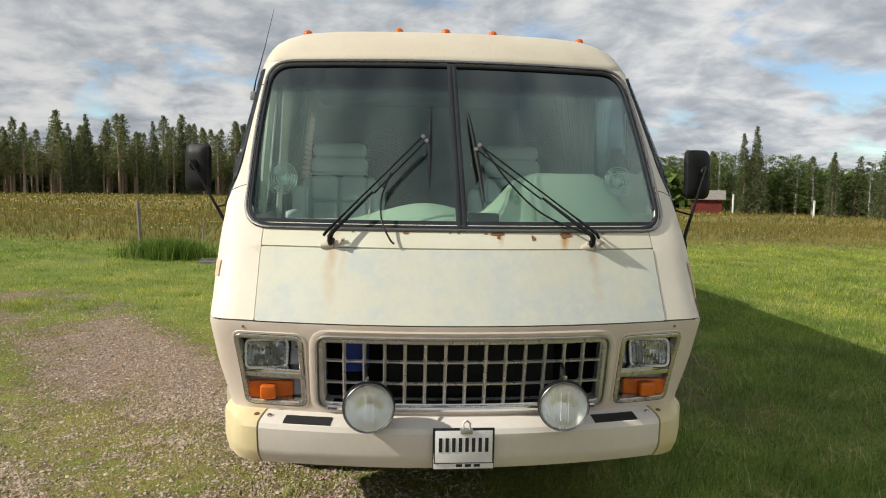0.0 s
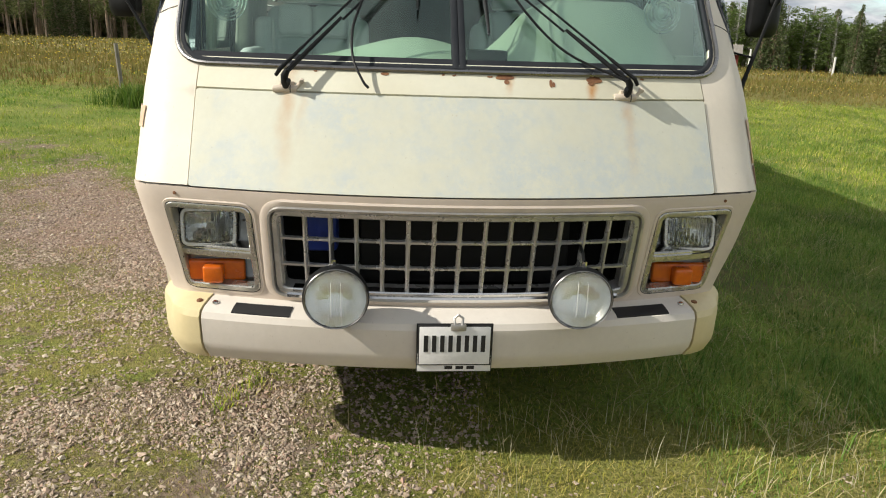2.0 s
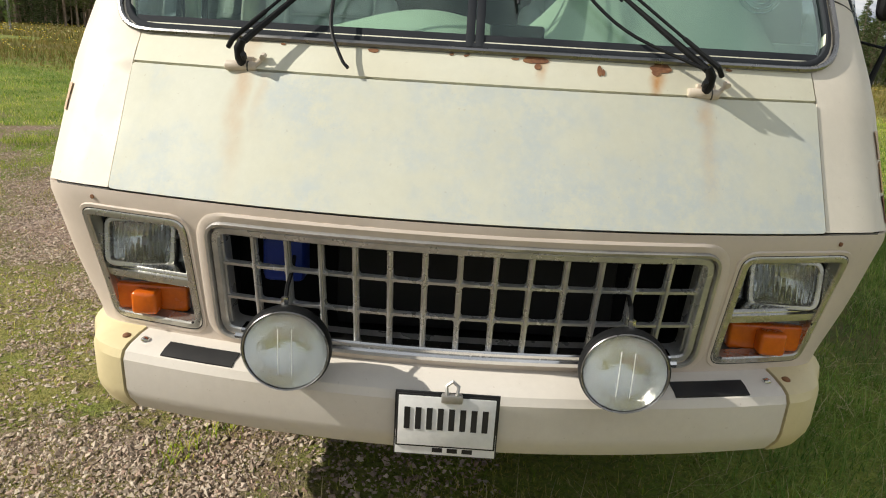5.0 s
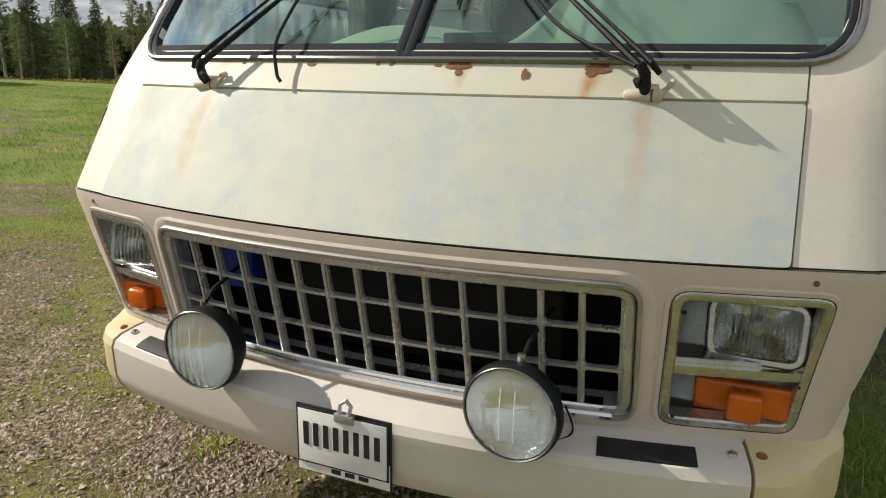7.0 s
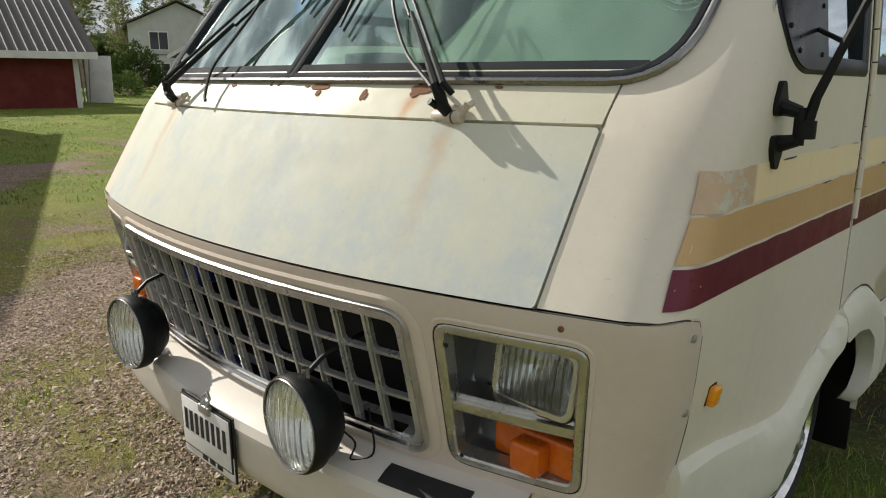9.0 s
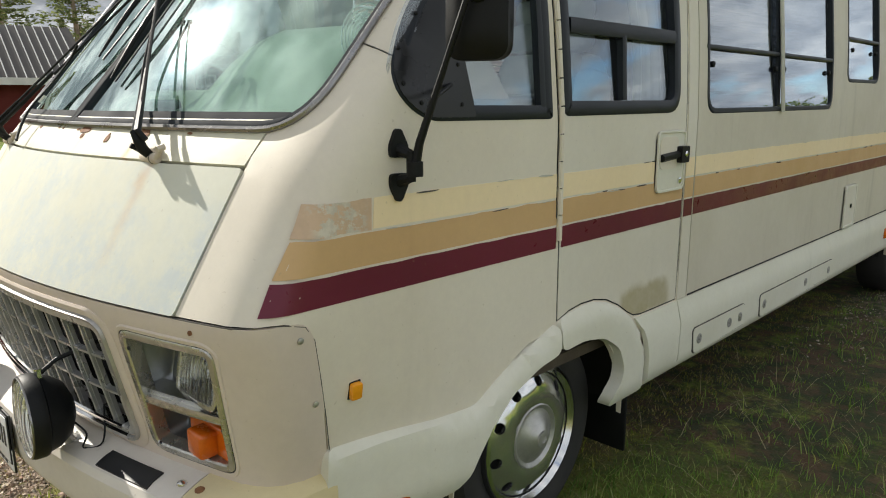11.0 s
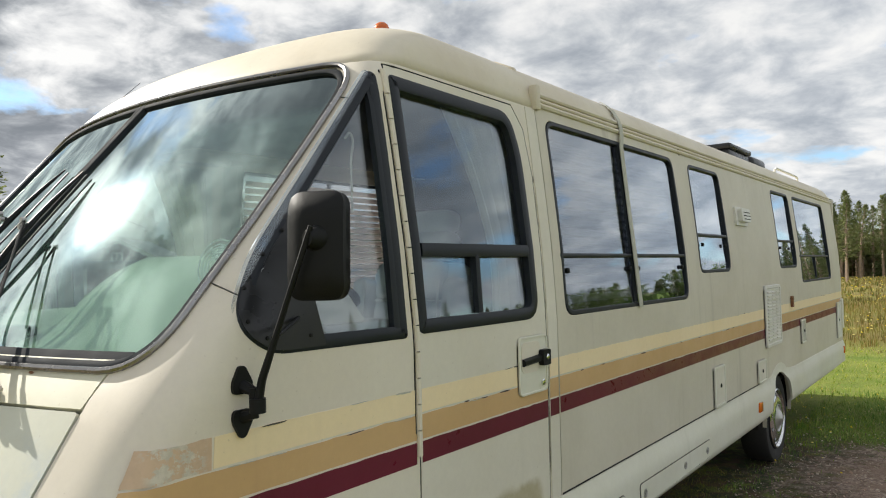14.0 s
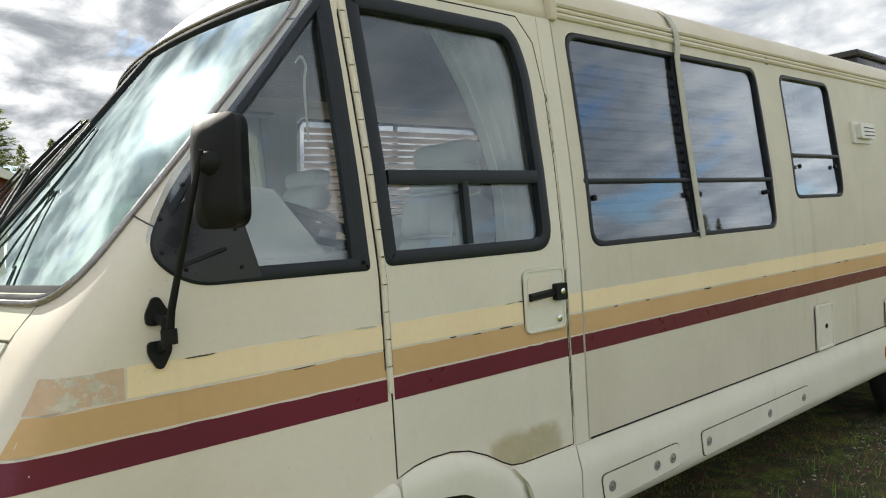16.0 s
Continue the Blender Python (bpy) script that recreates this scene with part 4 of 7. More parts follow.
part("mud_flap", box(0.92, 1.70, 0.28, 1.14, 1.715, 0.60, 0.004), M_BLACK, van)

# stripes along the side, each a thin film with a frayed edge
for s, surf in ((1, R_), (-1, L_)):
    def skin_s(y, z, h=0.0, f=surf):
        return f(y, z, h)
    for name, z0, z1, mat, y0, yt, label in (("cream_stripe", 1.3645, 1.438, M_CREAM, 0.395, 0.40, "worn cream side stripe"), ("tan_stripe", 1.279, 1.357, M_TAN, 0.115, 0.165, "worn tan side stripe"), ("maroon_stripe", 1.204, 1.272, M_MAROON, 0.075, 0.11, "maroon side stripe with a chipped edge")):
        if s < 0:
            y0, yt = y0 + 0.32, yt + 0.32
        for ya, yb, hh in ((y0, 1.136, 0.0042), (1.162, 1.974, 0.0056), (1.992, 2.064, 0.0080), (2.078, 9.24, 0.0074)):
            fa = yt if ya == y0 else ya
            poly = dense([(ya, z0), (yb, z0)], 0.08) + [(yb, z0)] + worn([(yb, z1), (fa, z1)], 0.0022, 0.03, z0 * 9)[: int((yb - fa) / 0.03) + 1] + [(fa, z1)]
            if name != "maroon_stripe" and 1.16 < ya < 1.2:
                poly = rounded([(ya, z0), (1.742, z0), (1.742, z1), (ya, z1)], 0.002, 1) if z0 > 1.31 else poly
            part(name, sheet(poly, [], skin_s, 0.035 if ya == y0 else 0.12, 0.0012, hh), mat, van, label)
    part("faded_stripe", sheet(worn([(0.165, 1.362), (0.39, 1.362), (0.392, 1.438), (0.20, 1.435)], 0.003, 0.008, 2.0), [], skin_s, 0.03, 0.0012, 0.0042), M_FADED, van, "faded pinkish stripe end with paint flaked off")

# chips and scrapes along the stripes' upper edges
chips = np.random.default_rng(3)
for k in range(64):
    y = float(chips.uniform(2.15, 8.8)) if k > 13 else float(chips.uniform(0.45, 1.9))
    z = (1.4385, 1.3575, 1.3575)[k % 3] + float(chips.uniform(-0.003, 0.002))
    w, hh = float(chips.uniform(0.012, 0.10)), float(chips.uniform(0.0015, 0.006))
    poly = worn([(y + w / 2 * math.cos(radians(a)), z + hh / 2 * math.sin(radians(a))) for a in range(0, 360, 30)], 0.002, 0.01, k * 1.7)
    part("paint_chip", sheet(poly, [], R_, 0.05, 0.001, 0.0092 if y > 2 else 0.0070), M_STRAP if k % 2 else M_LINING, van)

# windscreen: two panes, seals, middle post
def nose(x, z, h=0.0):
    return skin(x, z, h)


ws = part("windshield", sheet(WINDSHIELD, [], nose, 0.05, 0.006, -0.006), M_GLASS, van, "tall tinted two-piece windshield")
part("seal", band(WINDSHIELD, nose, 0.017, 0.007, -0.03), M_OLDRUBBER, ws, "black rubber windshield seal")
part("lower_seal", strip(line((-0.985, 1.621), (0.985, 1.621), 20), nose, 0.026, 0.0035, -0.02), M_OLDRUBBER, ws)
outer = rounded([(-1.056, 1.588), (1.056, 1.588), (1.068, 2.10), (1.044, 2.502), (-1.044, 2.502), (-1.068, 2.10)], [0.13, 0.13, 0.3, 0.14, 0.14, 0.3], 7)
part("seal_trim", tube([nose(a, b, 0.009) for a, b in dense(outer, 0.04)], 0.0090, 8, True), M_TRIMMETAL, ws, "thin metal trim round the windshield")
for x in (-0.013, 0.013):
    part("middle_post", strip(line((x, 1.60), (x, 2.49), 14), nose, 0.024, 0.008, -0.03), M_OLDRUBBER, ws)

# rust along the seal
for k, (x, z, w, hgt) in enumerate(((-0.27, 1.577, 0.030, 0.010), (0.165, 1.574, 0.070, 0.016), (0.17, 1.562, 0.018, 0.014), (0.336, 1.560, 0.013, 0.026), (0.346, 1.556, 0.010, 0.016), (0.505, 1.572, 0.062, 0.020), (0.49, 1.560, 0.024, 0.014), (-0.02, 1.578, 0.016, 0.006), (-0.06, 1.578, 0.012, 0.005), (0.11, 1.577, 0.022, 0.006), (0.70, 1.577, 0.020, 0.006), (-0.52, 1.578, 0.014, 0.005))):
    poly = worn([(x + w / 2 * math.cos(radians(a)), z + hgt / 2 * math.sin(radians(a))) for a in range(0, 360, 24)], 0.004, 0.006, k * 2.0)
    part("rust_spot", sheet(poly, [], nose, 0.02, 0.001, 0.0056), M_RUST, hood)

# grille
grille = part("grille", band(rect(-0.662, 0.788, 0.662, 1.125, 0.05), skin, 0.024, 0.012, -0.05), M_GRILLE, van, "aged metal grille with square openings")
part("grille_edge", band(rect(-0.676, 0.774, 0.676, 1.139, 0.06), skin, 0.012, 0.018, -0.02), M_ALU, grille)
cells = []
for row in ((0.799, 0.899), (0.908, 1.005), (1.014, 1.113)):
    for k in range(14):
        x = -0.64 + 1.28 * k / 14
        cells.append(rect(x + 0.0078, row[0], x + 0.0836, row[1], 0.011, 3))
part("lattice", sheet(rect(-0.646, 0.794, 0.646, 1.118, 0.04), cells, skin, 0.2, 0.012, -0.004), M_GRILLE, grille, "cast lattice with rounded square openings")
for k in range(1, 14):
    x = -0.64 + 1.28 * k / 14
    part("vertical_bar", strip(line((x, 0.80), (x, 1.11), 4), skin, 0.0090, 0.005, -0.006), M_GRILLE, grille)
for z in (0.905, 1.010):
    part("horizontal_bar", strip(line((-0.645, z), (0.645, z), 16), skin, 0.0080, 0.001, -0.006), M_GRILLE, grille)
part("bottom_rail", strip(line((-0.60, 0.806), (0.60, 0.806), 16), skin, 0.016, 0.016, -0.02), M_CHROME, grille, "shiny lower rail")
part("bottom_rail", strip(line((-0.62, 0.784), (0.62, 0.784), 16), skin, 0.022, 0.020, -0.02), M_CHROME, grille, "shiny lower rail")
# near-black sheets and radiator: the shade behind the grille is put into their colour
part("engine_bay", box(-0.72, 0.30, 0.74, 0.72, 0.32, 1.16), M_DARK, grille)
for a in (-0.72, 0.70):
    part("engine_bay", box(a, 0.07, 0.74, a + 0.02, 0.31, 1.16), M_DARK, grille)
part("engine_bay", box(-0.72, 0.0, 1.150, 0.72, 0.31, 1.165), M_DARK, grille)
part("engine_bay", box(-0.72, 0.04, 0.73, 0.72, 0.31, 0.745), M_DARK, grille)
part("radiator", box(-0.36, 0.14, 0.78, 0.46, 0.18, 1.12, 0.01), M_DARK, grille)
part("washer_bottle", box(-0.56, 0.05, 0.93, -0.44, 0.15, 1.12, 0.02), M_BLUE, grille, "blue plastic bottle behind the grille")

# headlamp units
def headlamp(s):
    unit = part("headlamp", band(lamp_hole(s, 0.008), skin, 0.023, 0.010, -0.03), M_BEZEL, van, "silver-framed rectangular headlamp above an orange indicator")
    part("bezel_gap", band(lamp_hole(s, 0.0105), skin, 0.004, 0.0065, -0.02), M_DARK, unit)
    top = rounded([(s * 0.742, 1.118), (s * 0.736, 0.930), (s * 1.026, 0.930), (s * 1.050, 1.118)], 0.03, 5)
    low = rounded([(s * 0.735, 0.930), (s * 0.728, 0.787), (s * 1.005, 0.787), (s * 1.026, 0.930)], 0.03, 5)
    for loop, deep in ((top, 0.060), (low, 0.078)):
        # a dished bucket: its walls slope in to a flat back
        mx, mz = (sum(p[i] for p in loop) / len(loop) for i in (0, 1))
        loop = dense(loop, 0.02)
        n = len(loop)
        rings = [(1.0, 0.002), (0.97, -0.012), (0.94, -deep * 0.8), (0.90, -deep)]
        flat_y = skin(s * 1.015, 0.955, 0.0).y + (0.022 if deep < 0.07 else 0.050)
        verts = [skin(mx + (a - mx) * g, mz + (b - mz) * g, h) for g, h in rings for a, b in loop]
        for i in range(2 * n, 4 * n):
            verts[i].y = flat_y - (0.006 if i < 3 * n else 0.0) + 0.18 * (verts[i].z - 1.018) * (1.0 if deep < 0.07 else 0.0)
        faces = []
        for r in range(len(rings) - 1):
            for k in range(n):
                q = (r * n + k, r * n + (k + 1) % n, (r + 1) * n + (k + 1) % n, (r + 1) * n + k)
                faces.append(q if s < 0 else tuple(reversed(q)))
        if deep > 0.07:
            back = tuple((len(rings) - 1) * n + k for k in range(n))
            faces.append(back if s < 0 else tuple(reversed(back)))
        else:
            rim = [(v.x, v.z) for v in verts[3 * n:]]
            hole = [(s * 0.910 + a, b) for a, b in rounded([(-0.094, 0.954), (0.094, 0.954), (0.098, 1.082), (-0.098, 1.082)], 0.032, 5)]
            part("bucket_floor", sheet(rim, [hole], lambda a, b, h=0.0: Vector((a, flat_y + 0.18 * (b - 1.018) - h, b)), 0.05, 0.004, 0.0), M_BUCKET, unit)
        part("bucket", (verts, faces), M_BUCKET, unit, "dished shiny metal lamp bucket", sharp=50)
    mid = s * 0.910

    def flat(a, b, h=0.0):
        p = skin(s * 1.015, 0.955, 0.0)
        return Vector((mid + a, p.y + 0.004 + 0.18 * (b - 1.018) - h, b))
    def dish(a, b, h=0.0):
        return flat(a, b, h - 0.052 * (1 - min(1.0, (a / 0.092) ** 2)) * (1 - min(1.0, ((b - 1.018) / 0.060) ** 2)) - 0.008)
    lens_out = rounded([(-0.088, 0.960), (0.088, 0.960), (0.092, 1.076), (-0.092, 1.076)], 0.028, 5)
    part("headlamp_rim", band(rounded([(-0.100, 0.948), (0.100, 0.948), (0.104, 1.090), (-0.104, 1.090)], 0.036, 5), flat, 0.016, 0.008, -0.06), M_BEZEL, unit)
    part("rim_gap", band(rounded([(-0.1035, 0.9445), (0.1035, 0.9445), (0.1075, 1.0935), (-0.1075, 1.0935)], 0.038, 5), flat, 0.006, 0.003, -0.06), M_DARK, unit)

    part("tray", strip(line((s * 0.752, 0.9445), (s * 1.018, 0.9445), 8), skin, 0.020, -0.010, -0.055), M_CHROME, unit, "bright sloping ledge below the headlamp")

    def dome(a, b, h=0.0):
        return flat(a, b, h + 0.012 - 0.9 * (a * a) - 1.2 * (b - 1.018) ** 2)
    part("headlamp_reflector", sheet(rounded([(-0.088, 0.960), (0.088, 0.960), (0.092, 1.076), (-0.092, 1.076)], 0.028, 5), [], dish, 0.014, 0.004, 0.0), M_HEADREF, unit)
    part("bulb_cap", tube([flat(0.0, 1.018, -0.05), flat(0.0, 1.017, -0.018)], [0.010, 0.014], 10), M_GRILLE, unit)
    part("headlamp_lens", sheet(lens_out, [], dome, 0.02, 0.006, 0.0), M_LENS, unit, "ribbed clear headlamp glass")
    part("divider", strip(line((s * 0.738, 0.927), (s * 1.026, 0.927), 8), skin, 0.022, 0.004, -0.07), M_BEZEL, unit)
    p = Vector((0, skin(s * 1.015, 0.955, 0.0).y + 0.035, 0))
    part("indicator", box(s * 0.898 - 0.106, p.y - 0.012, 0.803, s * 0.898 + 0.106, p.y + 0.02, 0.884, 0.009, 3), M_AMBER, unit, "orange indicator lens")
    part("indicator_block", box(s * 0.903 - 0.037, p.y - 0.058, 0.806, s * 0.903 + 0.037, p.y - 0.006, 0.874, 0.011, 3), M_AMBER, unit, "raised orange indicator block")
    for a, b in ((0.752, 0.80), (1.012, 0.905), (0.760, 1.075)):
        p, q = skin(s * a, b, 0.006), skin(s * a, b, 0.05)
        part("screw", moved(lathe([(0.0055, 0), (0.0055, 0.003), (0.0, 0.004)], 8), look(p, p - (q - p))), M_DARK, unit)
    return unit


headlamp(1)
headlamp(-1)

# bumper: a folded bar, with yellowed end caps that wrap round the corners
PROFILE = [(-0.03, 0.757), (0.035, 0.748), (0.085, 0.735), (0.108, 0.722), (0.118, 0.700), (0.114, 0.605), (0.104, 0.575), (0.070, 0.528), (0.020, 0.518), (-0.03, 0.53)]


def bumper_geo(u0, u1, n, grow=0.0):
    verts, faces = [], []
    m = len(PROFILE)
    for i in range(n + 1):
        u = u0 + (u1 - u0) * i / n
        p = shell(u, 0.75)
        q = skin(u, 0.75, 1.0) - p
        q.z = 0
        q.normalize()
        t = max(0.0, min(1.0, (abs(u) - 0.93) / 0.22))
        p = p - q * 0.012 * t
        for h, z in PROFILE:
            h = h * (1 - 0.62 * t * t * (3 - 2 * t)) if h > 0 else h
            verts.append(Vector((p.x + q.x * (h + grow), p.y + q.y * (h + grow), z + (grow if z > 0.66 else -grow))))
    for i in range(n):
        for k in range(m):
            a, b = i * m + k, i * m + (k + 1) % m
            faces.append((a, b, b + m, a + m))
    faces += [tuple(reversed(range(m))), tuple(range(n * m, (n + 1) * m))]
    return verts, [tuple(reversed(f)) for f in faces]


bumper = part("bumper", bumper_geo(-0.905, 0.905, 24), M_BUMPER, van, "off-white moulded bumper with black tape patches", sharp=22)
for s in (-1, 1):
    ue = along(0.30, 0.75)
    cap = bumper_geo(s * 0.912, s * ue, 14, 0.003)
    part("bumper_end", cap if s > 0 else (cap[0], [tuple(reversed(f)) for f in cap[1]]), M_CAP, bumper, "yellowed plastic bumper end", sharp=22)

    def ledge(a, b, h=0.0):
        p = shell(a, 0.75)
        q = skin(a, 0.75, 1.0) - p
        q.z = 0
        q.normalize()
        z = float(np.interp(b, [-0.03, 0.035, 0.085, 0.108], [0.757, 0.748, 0.735, 0.722]))
        return Vector((p.x + q.x * b, p.y + q.y * b, z + h))
    part("tape_patch", sheet([(s * 0.59, 0.052), (s * 0.80, 0.052), (s * 0.80, 0.103), (s * 0.59, 0.103)], [], ledge, 0.05, 0.004, 0.004), M_INK, bumper, "black tape strip")
    for u, mat in ((0.875, M_CHROME), (0.935, M_RUST)):
        b = part("bolt", moved(lathe([(0.013, 0), (0.012, 0.005), (0.006, 0.009), (0, 0.010)], 12), Matrix.Translation(ledge(s * u, 0.06, 0.001))), mat, bumper)

# round driving lamps on the bumper
for s in (-1, 1):
    cx, cy, cz = s * 0.432, -0.185, 0.838
    at = pose(cx, cy, cz, 90, 0, -4 * s)
    fog = part("driving_lamp", lathe([(0.0, -0.108), (0.035, -0.105), (0.075, -0.088), (0.098, -0.058), (0.106, -0.030), (0.113, -0.026), (0.1155, -0.018), (0.1155, 0.006), (0.112, 0.013), (0.106, 0.014), (0.1035, 0.008), (0.103, -0.02), (0.06, -0.09)], 40), M_BLACK, van, "round driving lamp with black housing and clear glass", at=at)
    part("rim", lathe([(0.110, 0.010), (0.1105, 0.016), (0.1090, 0.018), (0.1065, 0.016), (0.106, 0.010)], 40, caps=False), M_TRIMMETAL, fog, at=at)
    pane = part("lens", lathe([(0.0, 0.025), (0.035, 0.024), (0.07, 0.020), (0.095, 0.013), (0.1035, 0.007), (0.1055, 0.012), (0.095, 0.019), (0.07, 0.026), (0.035, 0.030), (0.0, 0.031)], 40), M_FOGGLASS, fog, "clear lamp glass over its reflector", at=at)
    pane.visible_shadow = False
    part("reflector", lathe([(0.104, 0.010), (0.095, -0.012), (0.075, -0.038), (0.045, -0.060), (0.0, -0.072)], 40, caps=False), M_REFLECTOR, fog, at=at)
    for dx in (-0.017, 0.017):
        part("lens_rib", moved(tube([(dx, -0.06, 0.024), (dx, 0.0, 0.0285), (dx, 0.065, 0.024)], 0.0009, 5), at), M_PIPING, fog)
    part("foot", tube([(cx, cy + 0.07, cz - 0.055), (cx, cy + 0.095, cz - 0.105), (cx, cy + 0.115, 0.735)], [0.014, 0.018, 0.022], 8), M_ALU, fog)
    part("stay", tube([(cx + s * 0.01, cy + 0.03, cz + 0.113), (cx + s * 0.015, cy + 0.075, cz + 0.145), (cx + s * 0.02, -0.03, cz + 0.165), (cx + s * 0.03, 0.03, cz + 0.18)], 0.006, 6), M_BLACK, fog, "thin stay to the grille")
    part("stay_nut", tube([(cx + s * 0.01, cy + 0.03, cz + 0.105), (cx + s * 0.01, cy + 0.03, cz + 0.130)], 0.010, 6), M_CHROME, fog)
    part("cable", tube(smooth([(cx + s * 0.05, cy + 0.085, cz - 0.02), (cx + s * 0.08, cy + 0.11, cz - 0.06), (cx + s * 0.075, cy + 0.10, cz - 0.10), (cx + s * 0.11, cy + 0.14, cz - 0.085), (cx + s * 0.06, cy + 0.17, cz + 0.0)]), 0.0026, 6), M_BLACK, fog)

# wipers: pivot, twin rods and blade, lying on the glass
def wiper(s, tip, blade):
    base = nose(s * 0.62, 1.525, 0.012)
    w = part("wiper", tube([base + Vector((-0.046, -0.006, -0.014)), base + Vector((-0.042, -0.006, -0.014)), base + Vector((0.034, -0.006, -0.014)), base + Vector((0.038, -0.006, -0.014))], [0.011, 0.014, 0.014, 0.011], 14), M_CAST, van, "black windshield wiper on a beige cast pivot")
    part("pivot_plate", box(base.x - 0.022, base.y - 0.004, base.z - 0.016, base.x + 0.028, base.y + 0.014, base.z + 0.012, 0.004), M_CAST, w)
    part("pivot_lug", tube([base + Vector((0.032, -0.008, -0.012)), base + Vector((0.046, -0.005, 0.002)), base + Vector((0.056, -0.002, 0.014))], [0.008, 0.006, 0.007], 8), M_CAST, w)
    part("bolt", tube([base + Vector((0.056, -0.014, 0.011)), base + Vector((0.056, 0.006, 0.017))], 0.0085, 6), M_CAST, w)
    part("collar", tube([base + Vector((0.014, -0.006, -0.014)), base + Vector((0.018, -0.006, -0.014))], 0.0152, 14), M_LINING, w)
    part("pivot", tube([base + Vector((0, -0.010, -0.006)), base + Vector((0, -0.026, 0.010)), base + Vector((0, -0.036, 0.034)), base + Vector((-s * 0.012, -0.040, 0.056))], [0.012, 0.0145, 0.0135, 0.010], 12), M_BLACK, w)
    part("pivot_nut", tube([base + Vector((-s * 0.012, -0.030, 0.008)), base + Vector((-s * 0.016, -0.050, 0.020))], 0.008, 6), M_BLACK, w)
    a = base + Vector((0, -0.04, 0.04))
    b = nose(tip[0], tip[1], 0.055)
    mid = a.lerp(b, 0.42)
    part("arm", tube([a, a.lerp(b, 0.2), mid], [0.010, 0.0085, 0.006], 8), M_BLACK, w)
    off = Vector((s * 0.012, 0.0, 0.014))
    part("rod", tube([mid - off * 0.5, b - off * 0.5], 0.0045, 6), M_BLACK, w)
    part("rod", tube([a + off * 1.2, b + off], 0.0045, 6), M_BLACK, w)
    part("rod_end", tube([a + off * 1.2 + Vector((s * 0.016, 0.012, -0.022)), a + off * 1.2, (a + off * 1.2).lerp(b + off, 0.16)], [0.007, 0.008, 0.006], 8), M_BLACK, w)
    for d in (-0.5, 1.0):
        part("rod_joint", tube([b + off * d + Vector((0, -0.012, 0)), b + off * d + Vector((0, 0.004, 0))], 0.010, 8), M_ALU, w)
    (x0, z0), (x1, z1) = blade
    pts = [nose(x0 + (x1 - x0) * t, z0 + (z1 - z0) * t, 0.022 + 0.016 * math.sin(math.pi * t)) for t in np.linspace(0, 1, 9)]
    part("blade", tube(pts, [0.003, 0.006, 0.008, 0.009, 0.011, 0.009, 0.008, 0.006, 0.003], 6), M_BLACK, w)
    pts = [nose(x0 + (x1 - x0) * t, z0 + (z1 - z0) * t, 0.006) for t in np.linspace(0, 1, 5)]
    part("blade_rubber", tube(pts, 0.004, 5), M_RUBBER, w)
    mb = nose((x0 + x1) / 2, (z0 + z1) / 2, 0.035)
    part("blade_link", tube([b, mb], 0.007, 6), M_BLACK, w)
    return w, a, b


wr, ra, rb = wiper(1, (0.095, 1.965), ((0.072, 2.185), (0.115, 1.72)))
wl, la, lb = wiper(-1, (-0.165, 2.005), ((-0.128, 2.215), (-0.150, 1.80)))
hose_line = [la.lerp(lb, 0.62) + Vector((0.0, -0.012, 0.0)), nose(-0.36, 1.78, 0.05), nose(-0.385, 1.70, 0.045), nose(-0.38, 1.60, 0.05), nose(-0.345, 1.535, 0.035), nose(-0.325, 1.515, 0.03)]
part("washer_hose", tube(smooth(hose_line), 0.005, 6), M_BLACK, wl, "loose black washer hose")
part("washer_hose", tube(smooth([ra + Vector((-0.02, 0, 0.01)), ra.lerp(rb, 0.3) + Vector((-0.06, 0.01, -0.03)), ra.lerp(rb, 0.62) + Vector((-0.035, 0.0, -0.03)), rb + Vector((0.03, 0, 0.0))]), 0.005, 6), M_BLACK, wr)

